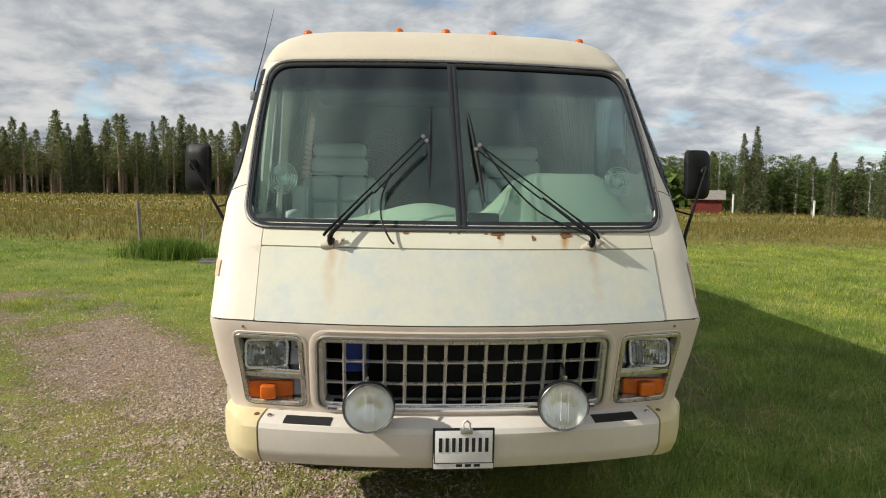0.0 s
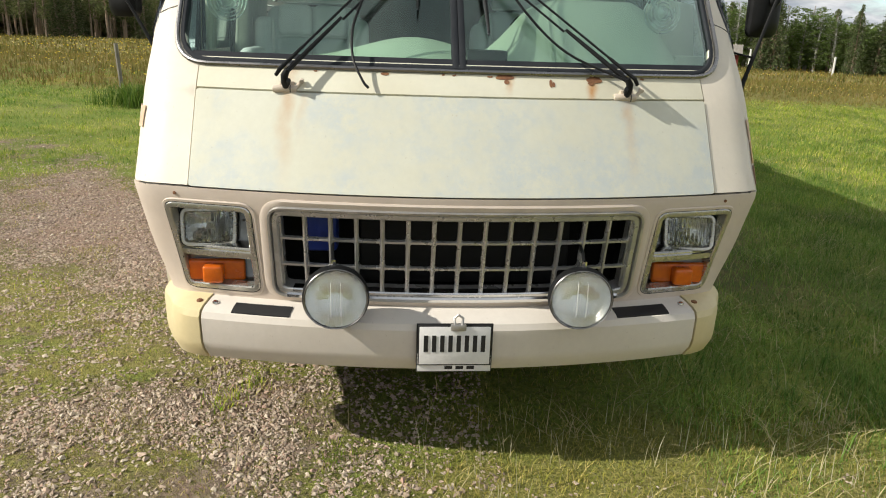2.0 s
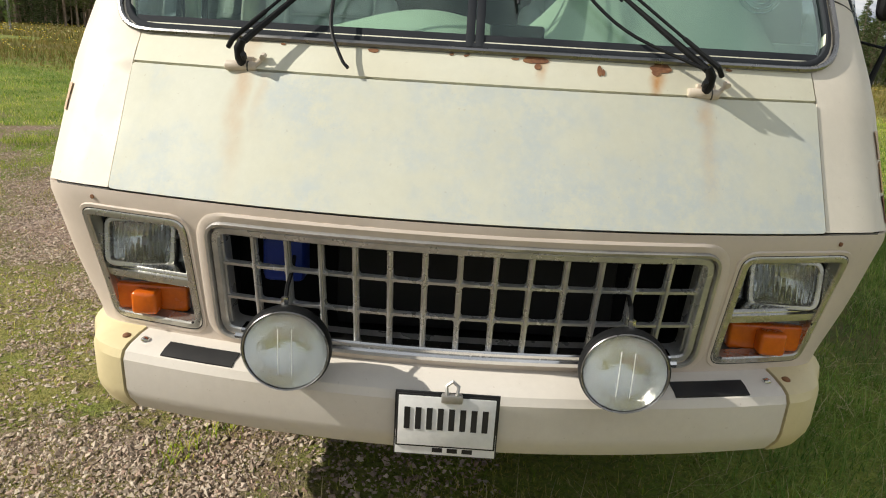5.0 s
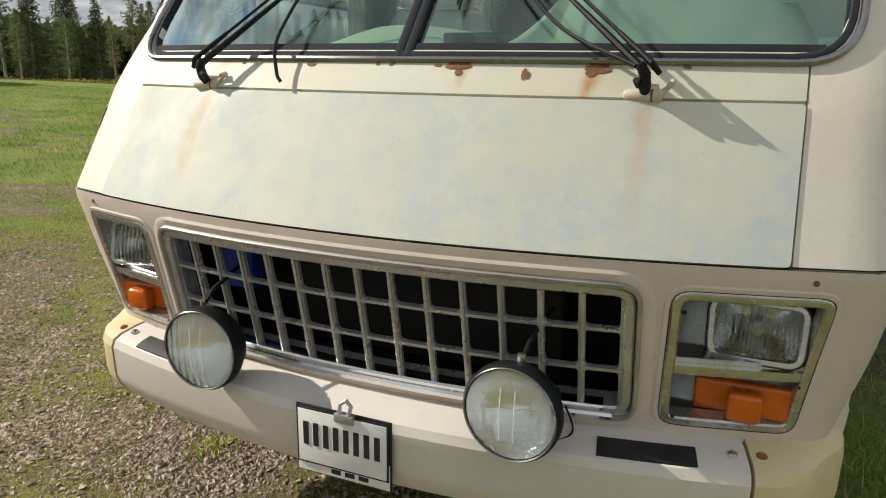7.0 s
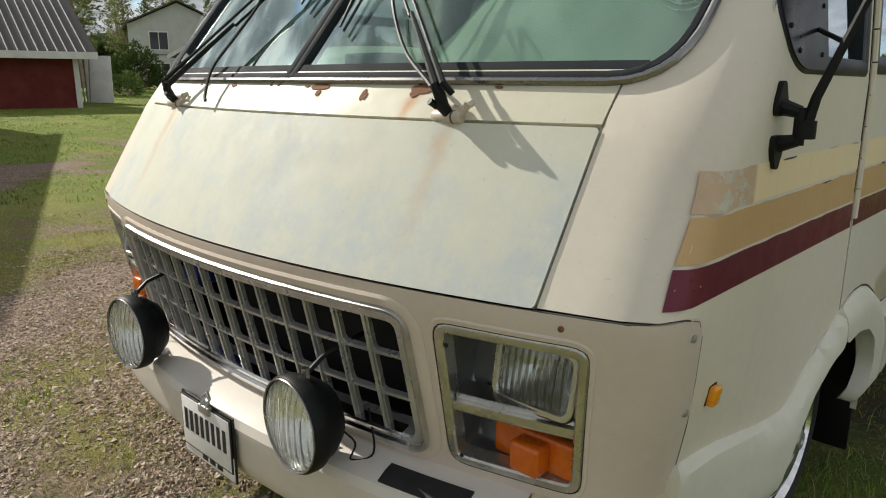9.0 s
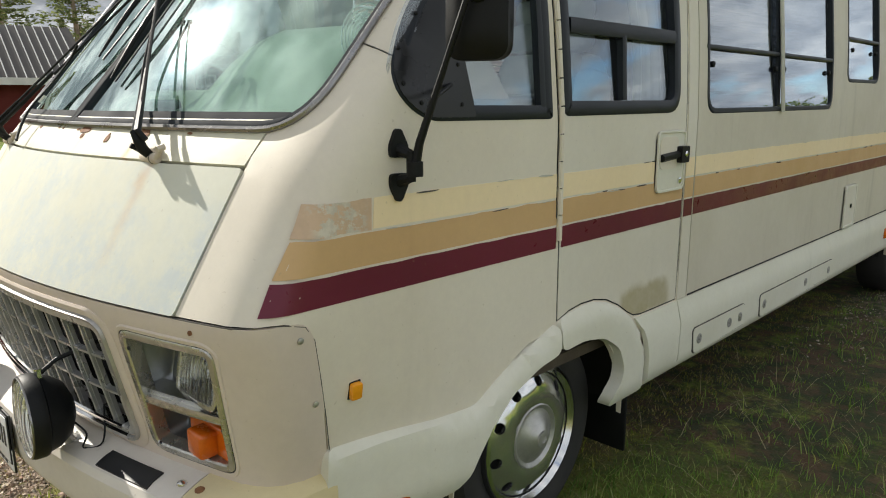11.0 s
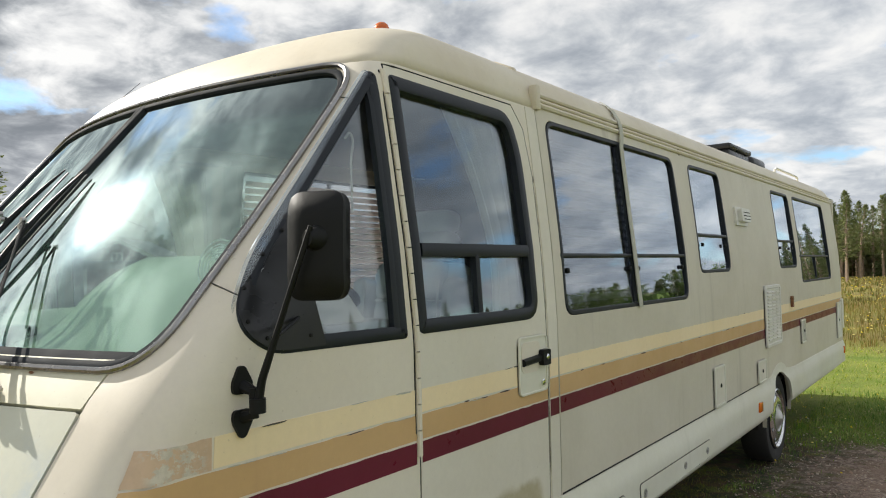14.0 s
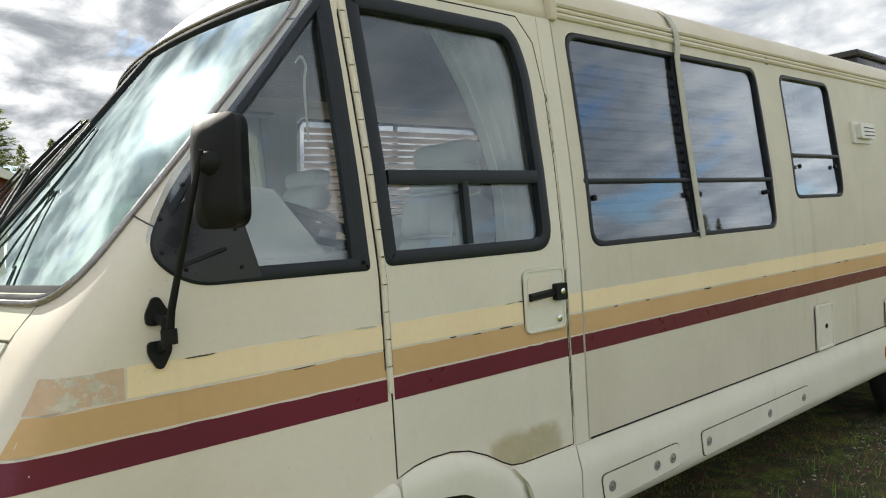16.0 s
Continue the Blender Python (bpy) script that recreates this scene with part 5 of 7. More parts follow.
# door mirrors on long arms
for s in (1, -1):
    c = Vector((1.352, 0.575, 1.885)) if s > 0 else Vector((-1.44, 0.93, 1.885))
    dy = 0.0 if s > 0 else 0.32
    turn = Matrix.Translation(c) @ Euler((radians(-2), 0, radians(22 * s))).to_matrix().to_4x4()
    head = rounded([(-0.082, -0.134), (0.072, -0.134), (0.072, 0.134), (-0.082, 0.134)], 0.042, 6)

    def face_of(a, b, h=0.0):
        round_off = 0.03 * (abs(a) / 0.083) ** 4 + 0.03 * (abs(b) / 0.134) ** 6
        return turn @ Vector((a, -h + (round_off if h > -0.02 else 0), b))
    mir = part("door_mirror", sheet(head, [], face_of, 0.025, 0.055, 0.02), M_BLACK, van, "black upright truck mirror on a thin arm")
    part("mirror_rim", band(head, face_of, 0.012, 0.006, -0.04), M_BLACK, mir)
    part("mirror_glass", moved(box(-0.071, 0.034, -0.122, 0.061, 0.038, 0.122, 0.002), turn), M_CHROME, mir)
    ball = turn @ Vector((-0.005 * s, -0.04, 0.015))
    part("ball_joint", tube([ball + Vector((0, 0.045, 0)), ball + Vector((0, 0.02, 0)), ball], [0.034, 0.030, 0.018], 12), M_BLACK, mir)
    foot = Vector((s * 1.235, 0.485 + dy, 1.505))
    bend = foot + Vector((s * 0.012, 0.005, 0.06))
    part("arm", tube([foot, bend, bend.lerp(ball, 0.45), ball, ball + (ball - bend).normalized() * 0.03], [0.012, 0.010, 0.0075, 0.007, 0.006], 8), M_BLACK, mir)
    part("arm_joint", tube([foot - Vector((0, 0, 0.02)), foot + Vector((0, 0, 0.015))], 0.020, 10), M_BLACK, mir)
    surf = R_ if s > 0 else L_
    for zz, d in ((1.550, 1), (1.468, -1)):
        poly = rounded([(0.448 + dy, zz - 0.022 * d), (0.502 + dy, zz - 0.022 * d), (0.506 + dy, zz + 0.002 * d), (0.482 + dy, zz + 0.046 * d), (0.466 + dy, zz + 0.046 * d), (0.446 + dy, zz + 0.006 * d)], 0.012)
        part("mirror_foot", sheet(poly, [], surf, 0.05, 0.016, 0.013), M_BLACK, mir)
        part("foot_lug", tube([surf(0.478 + dy, zz - 0.004 * d, 0.008), surf(0.482 + dy, zz - 0.014 * d, 0.045)], [0.017, 0.012], 8), M_BLACK, mir)
    part("mirror_hinge", tube([surf(0.482 + dy, 1.545, 0.045), surf(0.482 + dy, 1.472, 0.045)], 0.0115, 10), M_BLACK, mir)
    part("hinge_link", tube([surf(0.482 + dy, 1.512, 0.045), foot], 0.012, 8), M_BLACK, mir)
    part("brace", tube([bend.lerp(ball, 0.30), surf(0.66 + dy, 1.70, 0.012)], 0.005, 6), M_BLACK, mir)

# roof marker lamps, aerial, roof hatch, ladder rail
for x in (-0.86, -0.295, 0.0, 0.297, 0.86):
    z = float(np.interp(abs(x), [0, 0.3, 0.6, 0.86, 0.95], [2.748, 2.745, 2.735, 2.722, 2.70]))
    y = 1.33 + 0.05 * x * x
    lamp = part("roof_marker", moved(lathe([(0.045, 0.0), (0.045, 0.012), (0.036, 0.016)], 16), pose(x, y, z - 0.012) @ Matrix.Scale(0.8, 4)), M_ALU, roof, "orange beehive roof marker lamp")
    part("lens", moved(lathe([(0.036, 0.012), (0.036, 0.024), (0.030, 0.042), (0.016, 0.052), (0.0, 0.054)], 16), pose(x, y, z - 0.012) @ Matrix.Scale(0.8, 4)), M_AMBER, lamp)
aer = part("aerial", tube([(-1.125, 0.96, 2.30), (-1.118, 1.00, 2.38), (-1.10, 1.22, 2.62), (-1.09, 1.50, 2.90)], [0.006, 0.004, 0.0022, 0.0014], 6), M_BLACK, van, "thin whip aerial")
part("aerial_mount", box(-1.140, 0.94, 2.27, -1.112, 0.97, 2.32, 0.005), M_ALU, aer)
hatch = part("roof_hatch", box(0.35, 5.9, 2.735, 0.85, 6.55, 2.83, 0.02), M_BLACKPAINT, roof, "dark grey roof hatch")
part("hatch_lid", box(0.33, 5.87, 2.83, 0.87, 6.58, 2.88, 0.02), M_BLACKPAINT, hatch)
part("roof_unit", box(0.30, 6.7, 2.735, 0.85, 7.2, 2.86, 0.05, 3), M_BLACKPAINT, roof, "dark grey roof fan cover")
rail = part("roof_rail", tube([(0.78, 7.9, 2.70), (0.78, 7.9, 2.84), (0.78, 7.95, 2.86), (0.78, 9.0, 2.86), (0.78, 9.05, 2.84), (0.78, 9.05, 2.70)], 0.014, 8), M_WHITE, roof, "white roof rail")

# side fittings of the living part
for (y0, z0, y1, z1), nm, lab in (((5.50, 1.12, 6.02, 1.625), "fridge_vent", "white louvred fridge vent"),):
    vent = part(nm, sheet(rect(y0, z0, y1, z1, 0.04), [], R_, 0.15, 0.012, 0.018), M_WHITE, van, lab)
    part("vent_edge", band(rect(y0, z0, y1, z1, 0.04), R_, 0.03, 0.026, 0.0), M_WHITE, vent)
    for k in range(15):
        z = z0 + 0.06 + k * (z1 - z0 - 0.12) / 14
        for c in range(3):
            ya = y0 + 0.06 + c * (y1 - y0 - 0.12) / 3
            part("louvre", strip(line((ya + 0.01, z), (ya + (y1 - y0 - 0.12) / 3 - 0.01, z), 2), R_, 0.016, 0.030, 0.016), M_WHITE, vent)
ex = part("exhaust_vent", sheet(rect(4.90, 2.095, 5.20, 2.235, 0.015), [], R_, 0.1, 0.02, 0.022), M_WHITE, van, "small white wall vent with slots")
part("vent_hood", sheet(rect(4.95, 2.12, 5.18, 2.22, 0.02), [], R_, 0.1, 0.035, 0.055), M_WHITE, ex)
for z in (2.14, 2.165, 2.19):
    part("slot", strip(line((5.0, z), (5.165, z), 2), R_, 0.010, 0.0575, 0.05), M_DARK, ex)
for y0, z0, y1, z1, lab in ((4.13, 0.872, 4.36, 1.138, "cream service hatch with a lock"), (5.22, 0.875, 5.46, 1.050, "small cream service hatch"), (6.83, 1.03, 7.02, 1.26, "stained service box"), (8.82, 0.90, 9.10, 1.32, "white tail service hatch")):
    hatch = part("service_hatch", sheet(rect(y0, z0, y1, z1, 0.02), [], R_, 0.1, 0.012, 0.020), M_DOOR if y0 < 6 else (M_STRAP if y0 < 8 else M_WHITE), van, lab)
    part("hatch_edge", band(rect(y0, z0, y1, z1, 0.02), R_, 0.018, 0.026, 0.0), M_SKIRT, hatch)
    p, q = R_(y0 + 0.13, (z0 + z1) / 2, 0.02), R_(y0 + 0.13, (z0 + z1) / 2, 0.06)
    part("lock", moved(lathe([(0.014, 0), (0.014, 0.005), (0.0, 0.007)], 10), look(p, p - (q - p))), M_BLACK, hatch)
part("body_catch", sheet(rect(6.45, 1.40, 6.50, 1.50, 0.01), [], R_, 0.05, 0.02, 0.03), M_RUST, van)
part("tail_lamp", sheet(rect(9.10, 1.0, 9.22, 1.35, 0.02), [], R_, 0.08, 0.02, 0.03), M_WHITE, van)

# strap hanging over the roof edge and the big window
top = [(0.985, 2.99, 2.712), (1.02, 2.985, 2.688), (1.062, 2.975, 2.648), (1.094, 2.965, 2.600), (1.112, 2.955, 2.555), (1.122, 2.945, 2.50)]
strap_pts = [Vector(p) for p in top] + [R_(2.938 - 0.022 * math.sin(2.6 * t) + 0.03 * t * t, 2.44 - 0.84 * t, 0.018) for t in np.linspace(0, 1, 8)]
sv, sf = [], []
for p in strap_pts:
    sv += [p + Vector((0.002, -0.02, 0)), p + Vector((0.002, 0.02, 0)), p + Vector((-0.003, 0.02, 0)), p + Vector((-0.003, -0.02, 0))]
for i in range(len(strap_pts) - 1):
    for k in range(4):
        sf.append((i * 4 + k, i * 4 + (k + 1) % 4, i * 4 + 4 + (k + 1) % 4, i * 4 + 4 + k))
sf += [(0, 3, 2, 1), tuple(len(sv) - 4 + k for k in range(4))]
strap = tagged(part("strap", (sv, sf), M_STRAP), "grey webbing strap hanging over the roof edge and window", "strap")

# ---- inside the motorhome ----
part("cab_floor", box(-1.12, 0.40, 0.76, 1.12, 9.2, 0.80), M_CARPET, van)
# partitions and ceiling take the darkened lining, so cabin shade is painted in
part("bulkhead", box(-1.10, 3.86, 0.80, 1.10, 3.89, 2.55), M_LINING, van, "inner partition darkened for the cabin's shade")
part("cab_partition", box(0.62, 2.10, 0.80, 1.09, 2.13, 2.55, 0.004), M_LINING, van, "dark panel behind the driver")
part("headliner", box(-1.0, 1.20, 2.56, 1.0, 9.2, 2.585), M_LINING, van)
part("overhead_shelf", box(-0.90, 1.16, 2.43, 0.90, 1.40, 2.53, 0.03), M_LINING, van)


def dash_surf(x, b, h=0.0):
    """The dash top: b runs from the glass back into the cab."""
    y = front_y(1.60) + BOW * x * x + 0.03 + b
    t = max(0.0, min(1.0, (b - 0.10) / 0.34))
    rise = float(np.interp(x, [0.15, 0.24, 0.34, 0.46, 0.80, 0.90, 0.97, 1.02], [0.0, 0.10, 0.225, 0.275, 0.275, 0.22, 0.10, 0.0]))
    z = 1.585 + 0.02 * math.sin(3 * b) + 0.10 * math.exp(-((x + 0.15) / 0.30) ** 2) * min(1, b / 0.25) + rise * t * t * (3 - 2 * t)
    return Vector((x, y, z + h))


dash = part("dashboard", sheet(rect(-1.08, 0.0, 1.08, 0.56, 0.05), [], dash_surf, 0.045, 0.05, 0.0), M_DASH, van, "pale vinyl dashboard")
part("dash_front", box(-1.08, 0.60, 1.12, 1.08, 0.66, 1.57, 0.02), M_DASH, dash)
part("instrument_panel", box(0.30, 0.775, 1.52, 0.92, 0.80, 1.80, 0.02), M_BLACK, dash)
part("side_pad", ([(0.90, 0.66, 1.55), (1.105, 0.66, 1.55), (1.105, 1.04, 1.55), (0.90, 1.06, 1.55), (0.92, 0.68, 1.90), (1.07, 0.70, 1.88), (1.095, 1.0, 1.672), (0.90, 1.03, 1.672), (0.92, 0.88, 1.875), (1.075, 0.86, 1.86)], [(3, 2, 1, 0), (0, 1, 5, 4), (1, 2, 6, 9, 5), (2, 3, 7, 6), (3, 0, 4, 8, 7), (4, 5, 9, 8), (8, 9, 6, 7)]), M_WHITE, dash, "pale sloping pad beside the instruments")
part("door_ledge", box(0.98, 0.60, 1.560, 1.115, 1.12, 1.664, 0.01), M_WHITE, dash)
pad = part("dash_box", box(0.045, 0.30, 1.600, 0.20, 0.42, 1.668, 0.008), M_BLACK, van, "black box on the dashboard")
# steering wheel
wc = pose(0.57, 1.22, 1.765, -25, 0, 0)
sw = part("steering_wheel", moved(tube([(0.205 * math.cos(radians(a)), 0.205 * math.sin(radians(a)), 0) for a in range(0, 360, 12)], 0.016, 8, True), wc), M_BLACK, van, "black steering wheel")
part("hub", moved(lathe([(0.07, -0.03), (0.075, 0.0), (0.06, 0.02), (0.0, 0.025)], 16), wc), M_BLACK, sw)
for a in (20, 160, 270):
    part("spoke", moved(tube([(0.05 * math.cos(radians(a)), 0.05 * math.sin(radians(a)), 0), (0.20 * math.cos(radians(a)), 0.20 * math.sin(radians(a)), 0)], 0.013, 6), wc), M_BLACK, sw)
part("column", tube([wc @ Vector((0, 0, -0.02)), Vector((0.55, 0.90, 1.45))], 0.035, 8), M_BLACK, sw)
part("column_shroud", moved(lathe([(0.04, 0), (0.045, 0.09), (0.038, 0.09), (0.035, 0.01), (0, 0.01)], 16), pose(0.61, 1.13, 1.765, 60, 0, 40)), M_WHITE, sw, "white shiny column shroud")
# two captain's chairs with headrest and armrests
for x in (-0.70, 0.55):
    chair = part("front_seat", box(x - 0.27, 1.32, 1.18, x + 0.27, 1.86, 1.36, 0.06, 3), M_SEAT, van, "grey velour captain's chair with pale piping")
    lean = Matrix.Translation((x, 1.84, 1.30)) @ Matrix.Rotation(radians(-10), 4, "X")
    part("backrest", moved(box(-0.27, -0.04, 0.0, 0.27, 0.09, 0.56, 0.06, 3), lean), M_SEAT, chair)
    for b0, b1 in ((0.02, 0.19), (0.20, 0.37), (0.38, 0.555)):
        for a in (-0.20, 0.003):
            part("back_roll", moved(box(a, -0.085, b0, a + 0.197, 0.0, b1, 0.035, 3), lean), M_SEAT, chair)
    part("headrest", moved(box(-0.20, -0.06, 0.57, 0.20, 0.07, 0.70, 0.045, 3), lean), M_SEAT, chair)
    part("headrest_roll", moved(box(-0.19, -0.055, 0.695, 0.19, 0.06, 0.80, 0.04, 3), lean), M_SEAT, chair)
    for s in (-1, 1):
        part("wing", moved(box(s * 0.27 - 0.055, -0.12, 0.02, s * 0.27 + 0.055, 0.05, 0.48, 0.045, 3), lean), M_SEAT, chair)
        part("armrest", box(x + s * 0.30 - 0.045, 1.42, 1.50, x + s * 0.30 + 0.045, 1.85, 1.62, 0.04, 3), M_SEAT, chair)
        part("piping", moved(tube([(s * 0.215, -0.118, 0.03), (s * 0.215, -0.122, 0.46)], 0.006, 6), lean), M_PIPING, chair)
    for b in (0.195, 0.375, 0.565):
        part("piping", moved(tube([(-0.20, -0.062, b), (0.0, -0.066, b + 0.004), (0.20, -0.062, b)], 0.005, 6), lean), M_PIPING, chair)
    part("pedestal", box(x - 0.18, 1.40, 0.80, x + 0.18, 1.80, 1.20, 0.02), M_BLACK, chair)
    if x > 0:
        part("grab_handle", tube(smooth([(1.05, 1.90, 1.845), (1.055, 1.955, 1.80), (1.055, 1.93, 1.72), (1.05, 1.97, 1.685)]), 0.012, 8), M_WHITE, chair)
part("engine_cover", box(-0.24, 0.62, 0.80, 0.24, 1.55, 1.22, 0.06, 3), M_CARPET, van)
# curtains gathered at the cab sides
for s in (1, -1):
    verts, faces = [], []
    cols, rows = 28, 12
    for i in range(cols + 1):
        for j in range(rows + 1):
            t = j / rows
            z = 2.44 - 0.86 * t
            pinch = 1 - 0.45 * math.sin(math.pi * min(1, t * 0.75) * 0.95)
            y = 1.90 - (0.40 * (1 - i / cols)) * pinch + 0.06 * t
            x = s * (half_width(z) - 0.08 + 0.018 * math.sin(i * 1.75) * (0.6 + 0.4 * t))
            verts.append((x, y, z))
    for i in range(cols):
        for j in range(rows):
            a = i * (rows + 1) + j
            faces.append((a, a + 1, a + rows + 2, a + rows + 1))
    cur = part("curtain", (verts, faces), M_CURTAIN, van, "pale green-grey gathered cab curtain")
    cur.modifiers.new("thickness", "SOLIDIFY").thickness = 0.003
    part("curtain_rail", tube([(s * 1.02, 1.12, 2.47), (s * 1.02, 1.95, 2.47)], 0.008, 6), M_ALU, cur)
    for k, y in enumerate((0.99, 1.03, 1.07) if s < 0 else ()):
        part("curtain_fold", tube([(s * (half_width(z) - 0.09), y + 0.01 * math.sin(z * 9 + k), z) for z in np.linspace(2.40, 1.62, 8)], 0.016, 6), M_CURTAIN, cur)
for s in (1, -1):
    # the drawn-back end of each curtain hangs in deep folds beside the post
    verts, faces = [], []
    cols, rows = 40, 10
    for i in range(cols + 1):
        for j in range(rows + 1):
            u, t = i / cols, j / rows
            z = 2.47 - 0.92 * t
            verts.append((s * (half_width(z) - 0.045 - (0.17 - 0.05 * t) * u), 2.02 + 0.022 * math.sin(i * 1.3 + 0.4 * t) + 0.01 * t, z))
    for i in range(cols):
        for j in range(rows):
            a = i * (rows + 1) + j
            faces.append((a, a + 1, a + rows + 2, a + rows + 1))
    cur = part("curtain", (verts, faces), M_CURTAIN, van, "pale green-grey curtain hanging beside the post")
    cur.modifiers.new("thickness", "SOLIDIFY").thickness = 0.003
part("hanging_cord", tube(smooth([(1.06, 0.965, 2.235), (1.063, 0.985, 2.255), (1.062, 1.0, 2.225), (1.06, 0.992, 2.17), (1.06, 0.994, 2.005)]), 0.004, 6), M_WHITE, van, "thin white cord hanging in the quarter window")
# slatted blinds in the living part's windows
for s, mat in ((-1, M_BLIND), (1, M_BLIND)):
    for y0, y1, z0, z1 in ((2.17, 3.69, 1.65, 2.42), (4.06, 4.38, 1.80, 2.42)):
        bl = None
        for k in range(int((z1 - z0) / 0.045)):
            z = z0 + 0.045 * k
            x = s * (half_width(z) - 0.055)
            slat = (([(x, y0, z), (x, y1, z), (x - s * 0.010, y1, z + 0.033), (x - s * 0.012, y0, z + 0.033), (x - s * 0.0015, y0, z), (x - s * 0.0015, y1, z), (x - s * 0.0135, y1, z + 0.033), (x - s * 0.0135, y0, z + 0.033)]), [(0, 1, 2, 3), (7, 6, 5, 4), (0, 4, 5, 1), (2, 6, 7, 3), (1, 5, 6, 2), (0, 3, 7, 4)])
            if bl is None:
                bl = part("blind", slat, mat, van, "pale pink slatted window blind")
            else:
                part("slat", slat, mat, bl)
# two small dash fans with ring guards
for x, y, z in ((0.905, 0.62, 1.835), (-0.915, 0.62, 1.83)):
    m = pose(x, y, z, 84, 0, 10 if x > 0 else -10)
    fan = part("cab_fan", moved(lathe([(0.03, -0.06), (0.034, 0.0), (0.02, 0.012), (0, 0.014)], 14), m), M_GUARD, van, "small cab fan with concentric wire guard")
    for r in (0.028, 0.042, 0.056, 0.070, 0.084):
        part("guard_ring", moved(tube([(r * math.cos(radians(a)), r * math.sin(radians(a)), 0.018 - r * 0.12) for a in range(0, 360, 15)], 0.0026, 5, True), m), M_GUARD, fan)
    for k in range(3):
        w = radians(120 * k)
        v = [m @ Vector((0.02 * math.cos(w), 0.02 * math.sin(w), -0.01)), m @ Vector((0.075 * math.cos(w - 0.3), 0.075 * math.sin(w - 0.3), -0.02)), m @ Vector((0.080 * math.cos(w + 0.2), 0.080 * math.sin(w + 0.2), -0.008)), m @ Vector((0.05 * math.cos(w + 0.55), 0.05 * math.sin(w + 0.55), 0.0))]
        part("fan_blade", (v + [p + Vector((0, 0.002, 0)) for p in v], [(0, 1, 2, 3), (7, 6, 5, 4), (0, 4, 5, 1), (1, 5, 6, 2), (2, 6, 7, 3), (3, 7, 4, 0)]), M_GUARD, fan)
    part("fan_stem", tube([m @ Vector((0, 0, -0.05)), (x, y + 0.06, z - 0.12), (x, y + 0.04, 1.60)], 0.010, 6), M_BLACK, fan)

# ---- clipped sign on the bumper ----
board = thing("sign_board", "white black-edged sign board clipped to the bumper", "sign", pose(-0.011, -0.164, 0.552))
bx0, bx1 = -0.147, 0.125
part("backing_plate", box(bx0 - 0.002, -0.170, 0.546, bx1 + 0.002, -0.164, 0.735, 0.001), M_INK, board)
part("lower_plate", box(bx0 + 0.002, -0.1725, 0.550, bx1 - 0.002, -0.1700, 0.62, 0.0006), M_PLATE, board)
part("sheet", box(bx0 + 0.003, -0.176, 0.575, bx1 - 0.003, -0.1725, 0.731, 0.0006), M_INK, board)
part("sheet_face", box(bx0 + 0.008, -0.1775, 0.580, bx1 - 0.008, -0.1755, 0.726, 0.0006), M_PLATE, board, "white face with plain black bars")
for k in range(8):
    x = bx0 + 0.024 + k * 0.0295
    part("bar", box(x, -0.1790, 0.629, x + 0.0155, -0.1770, 0.693), M_INK, board)
for k in range(3):
    x = -0.045 + k * 0.040
    part("plate_bar", box(x, -0.1738, 0.5585, x + 0.028, -0.1722, 0.571), M_INK, board)
clip = part("clip", box(-0.028, -0.186, 0.712, 0.028, -0.170, 0.737, 0.004), M_ALU, board, "small steel bulldog clip")
part("clip_loop", tube([(-0.013, -0.180, 0.735), (-0.016, -0.172, 0.757), (0.0, -0.168, 0.769), (0.016, -0.172, 0.757), (0.013, -0.180, 0.735)], 0.0055, 6), M_ALU, clip)

# ---- ground ----
def ground_z(x, y):
    """Flat round the vehicle, rising to the yard, falling away past the meadow."""
    z = GROUND
    z += 0.030 * max(0.0, -x - 4.0) * max(0.0, min(1.0, (45.0 - y) / 30.0))
    z -= 0.022 * max(0.0, x - 6.0) * max(0.0, min(1.0, 1.2 - abs(x) / 400))
    z -= 0.008 * max(0.0, y - 25.0)
    z = max(-4.5, min(z, 2.4))
    return z + 0.012 * noise.noise(Vector((x * 0.5, y * 0.5, 0.0))) * min(1.0, abs(x) / 3)


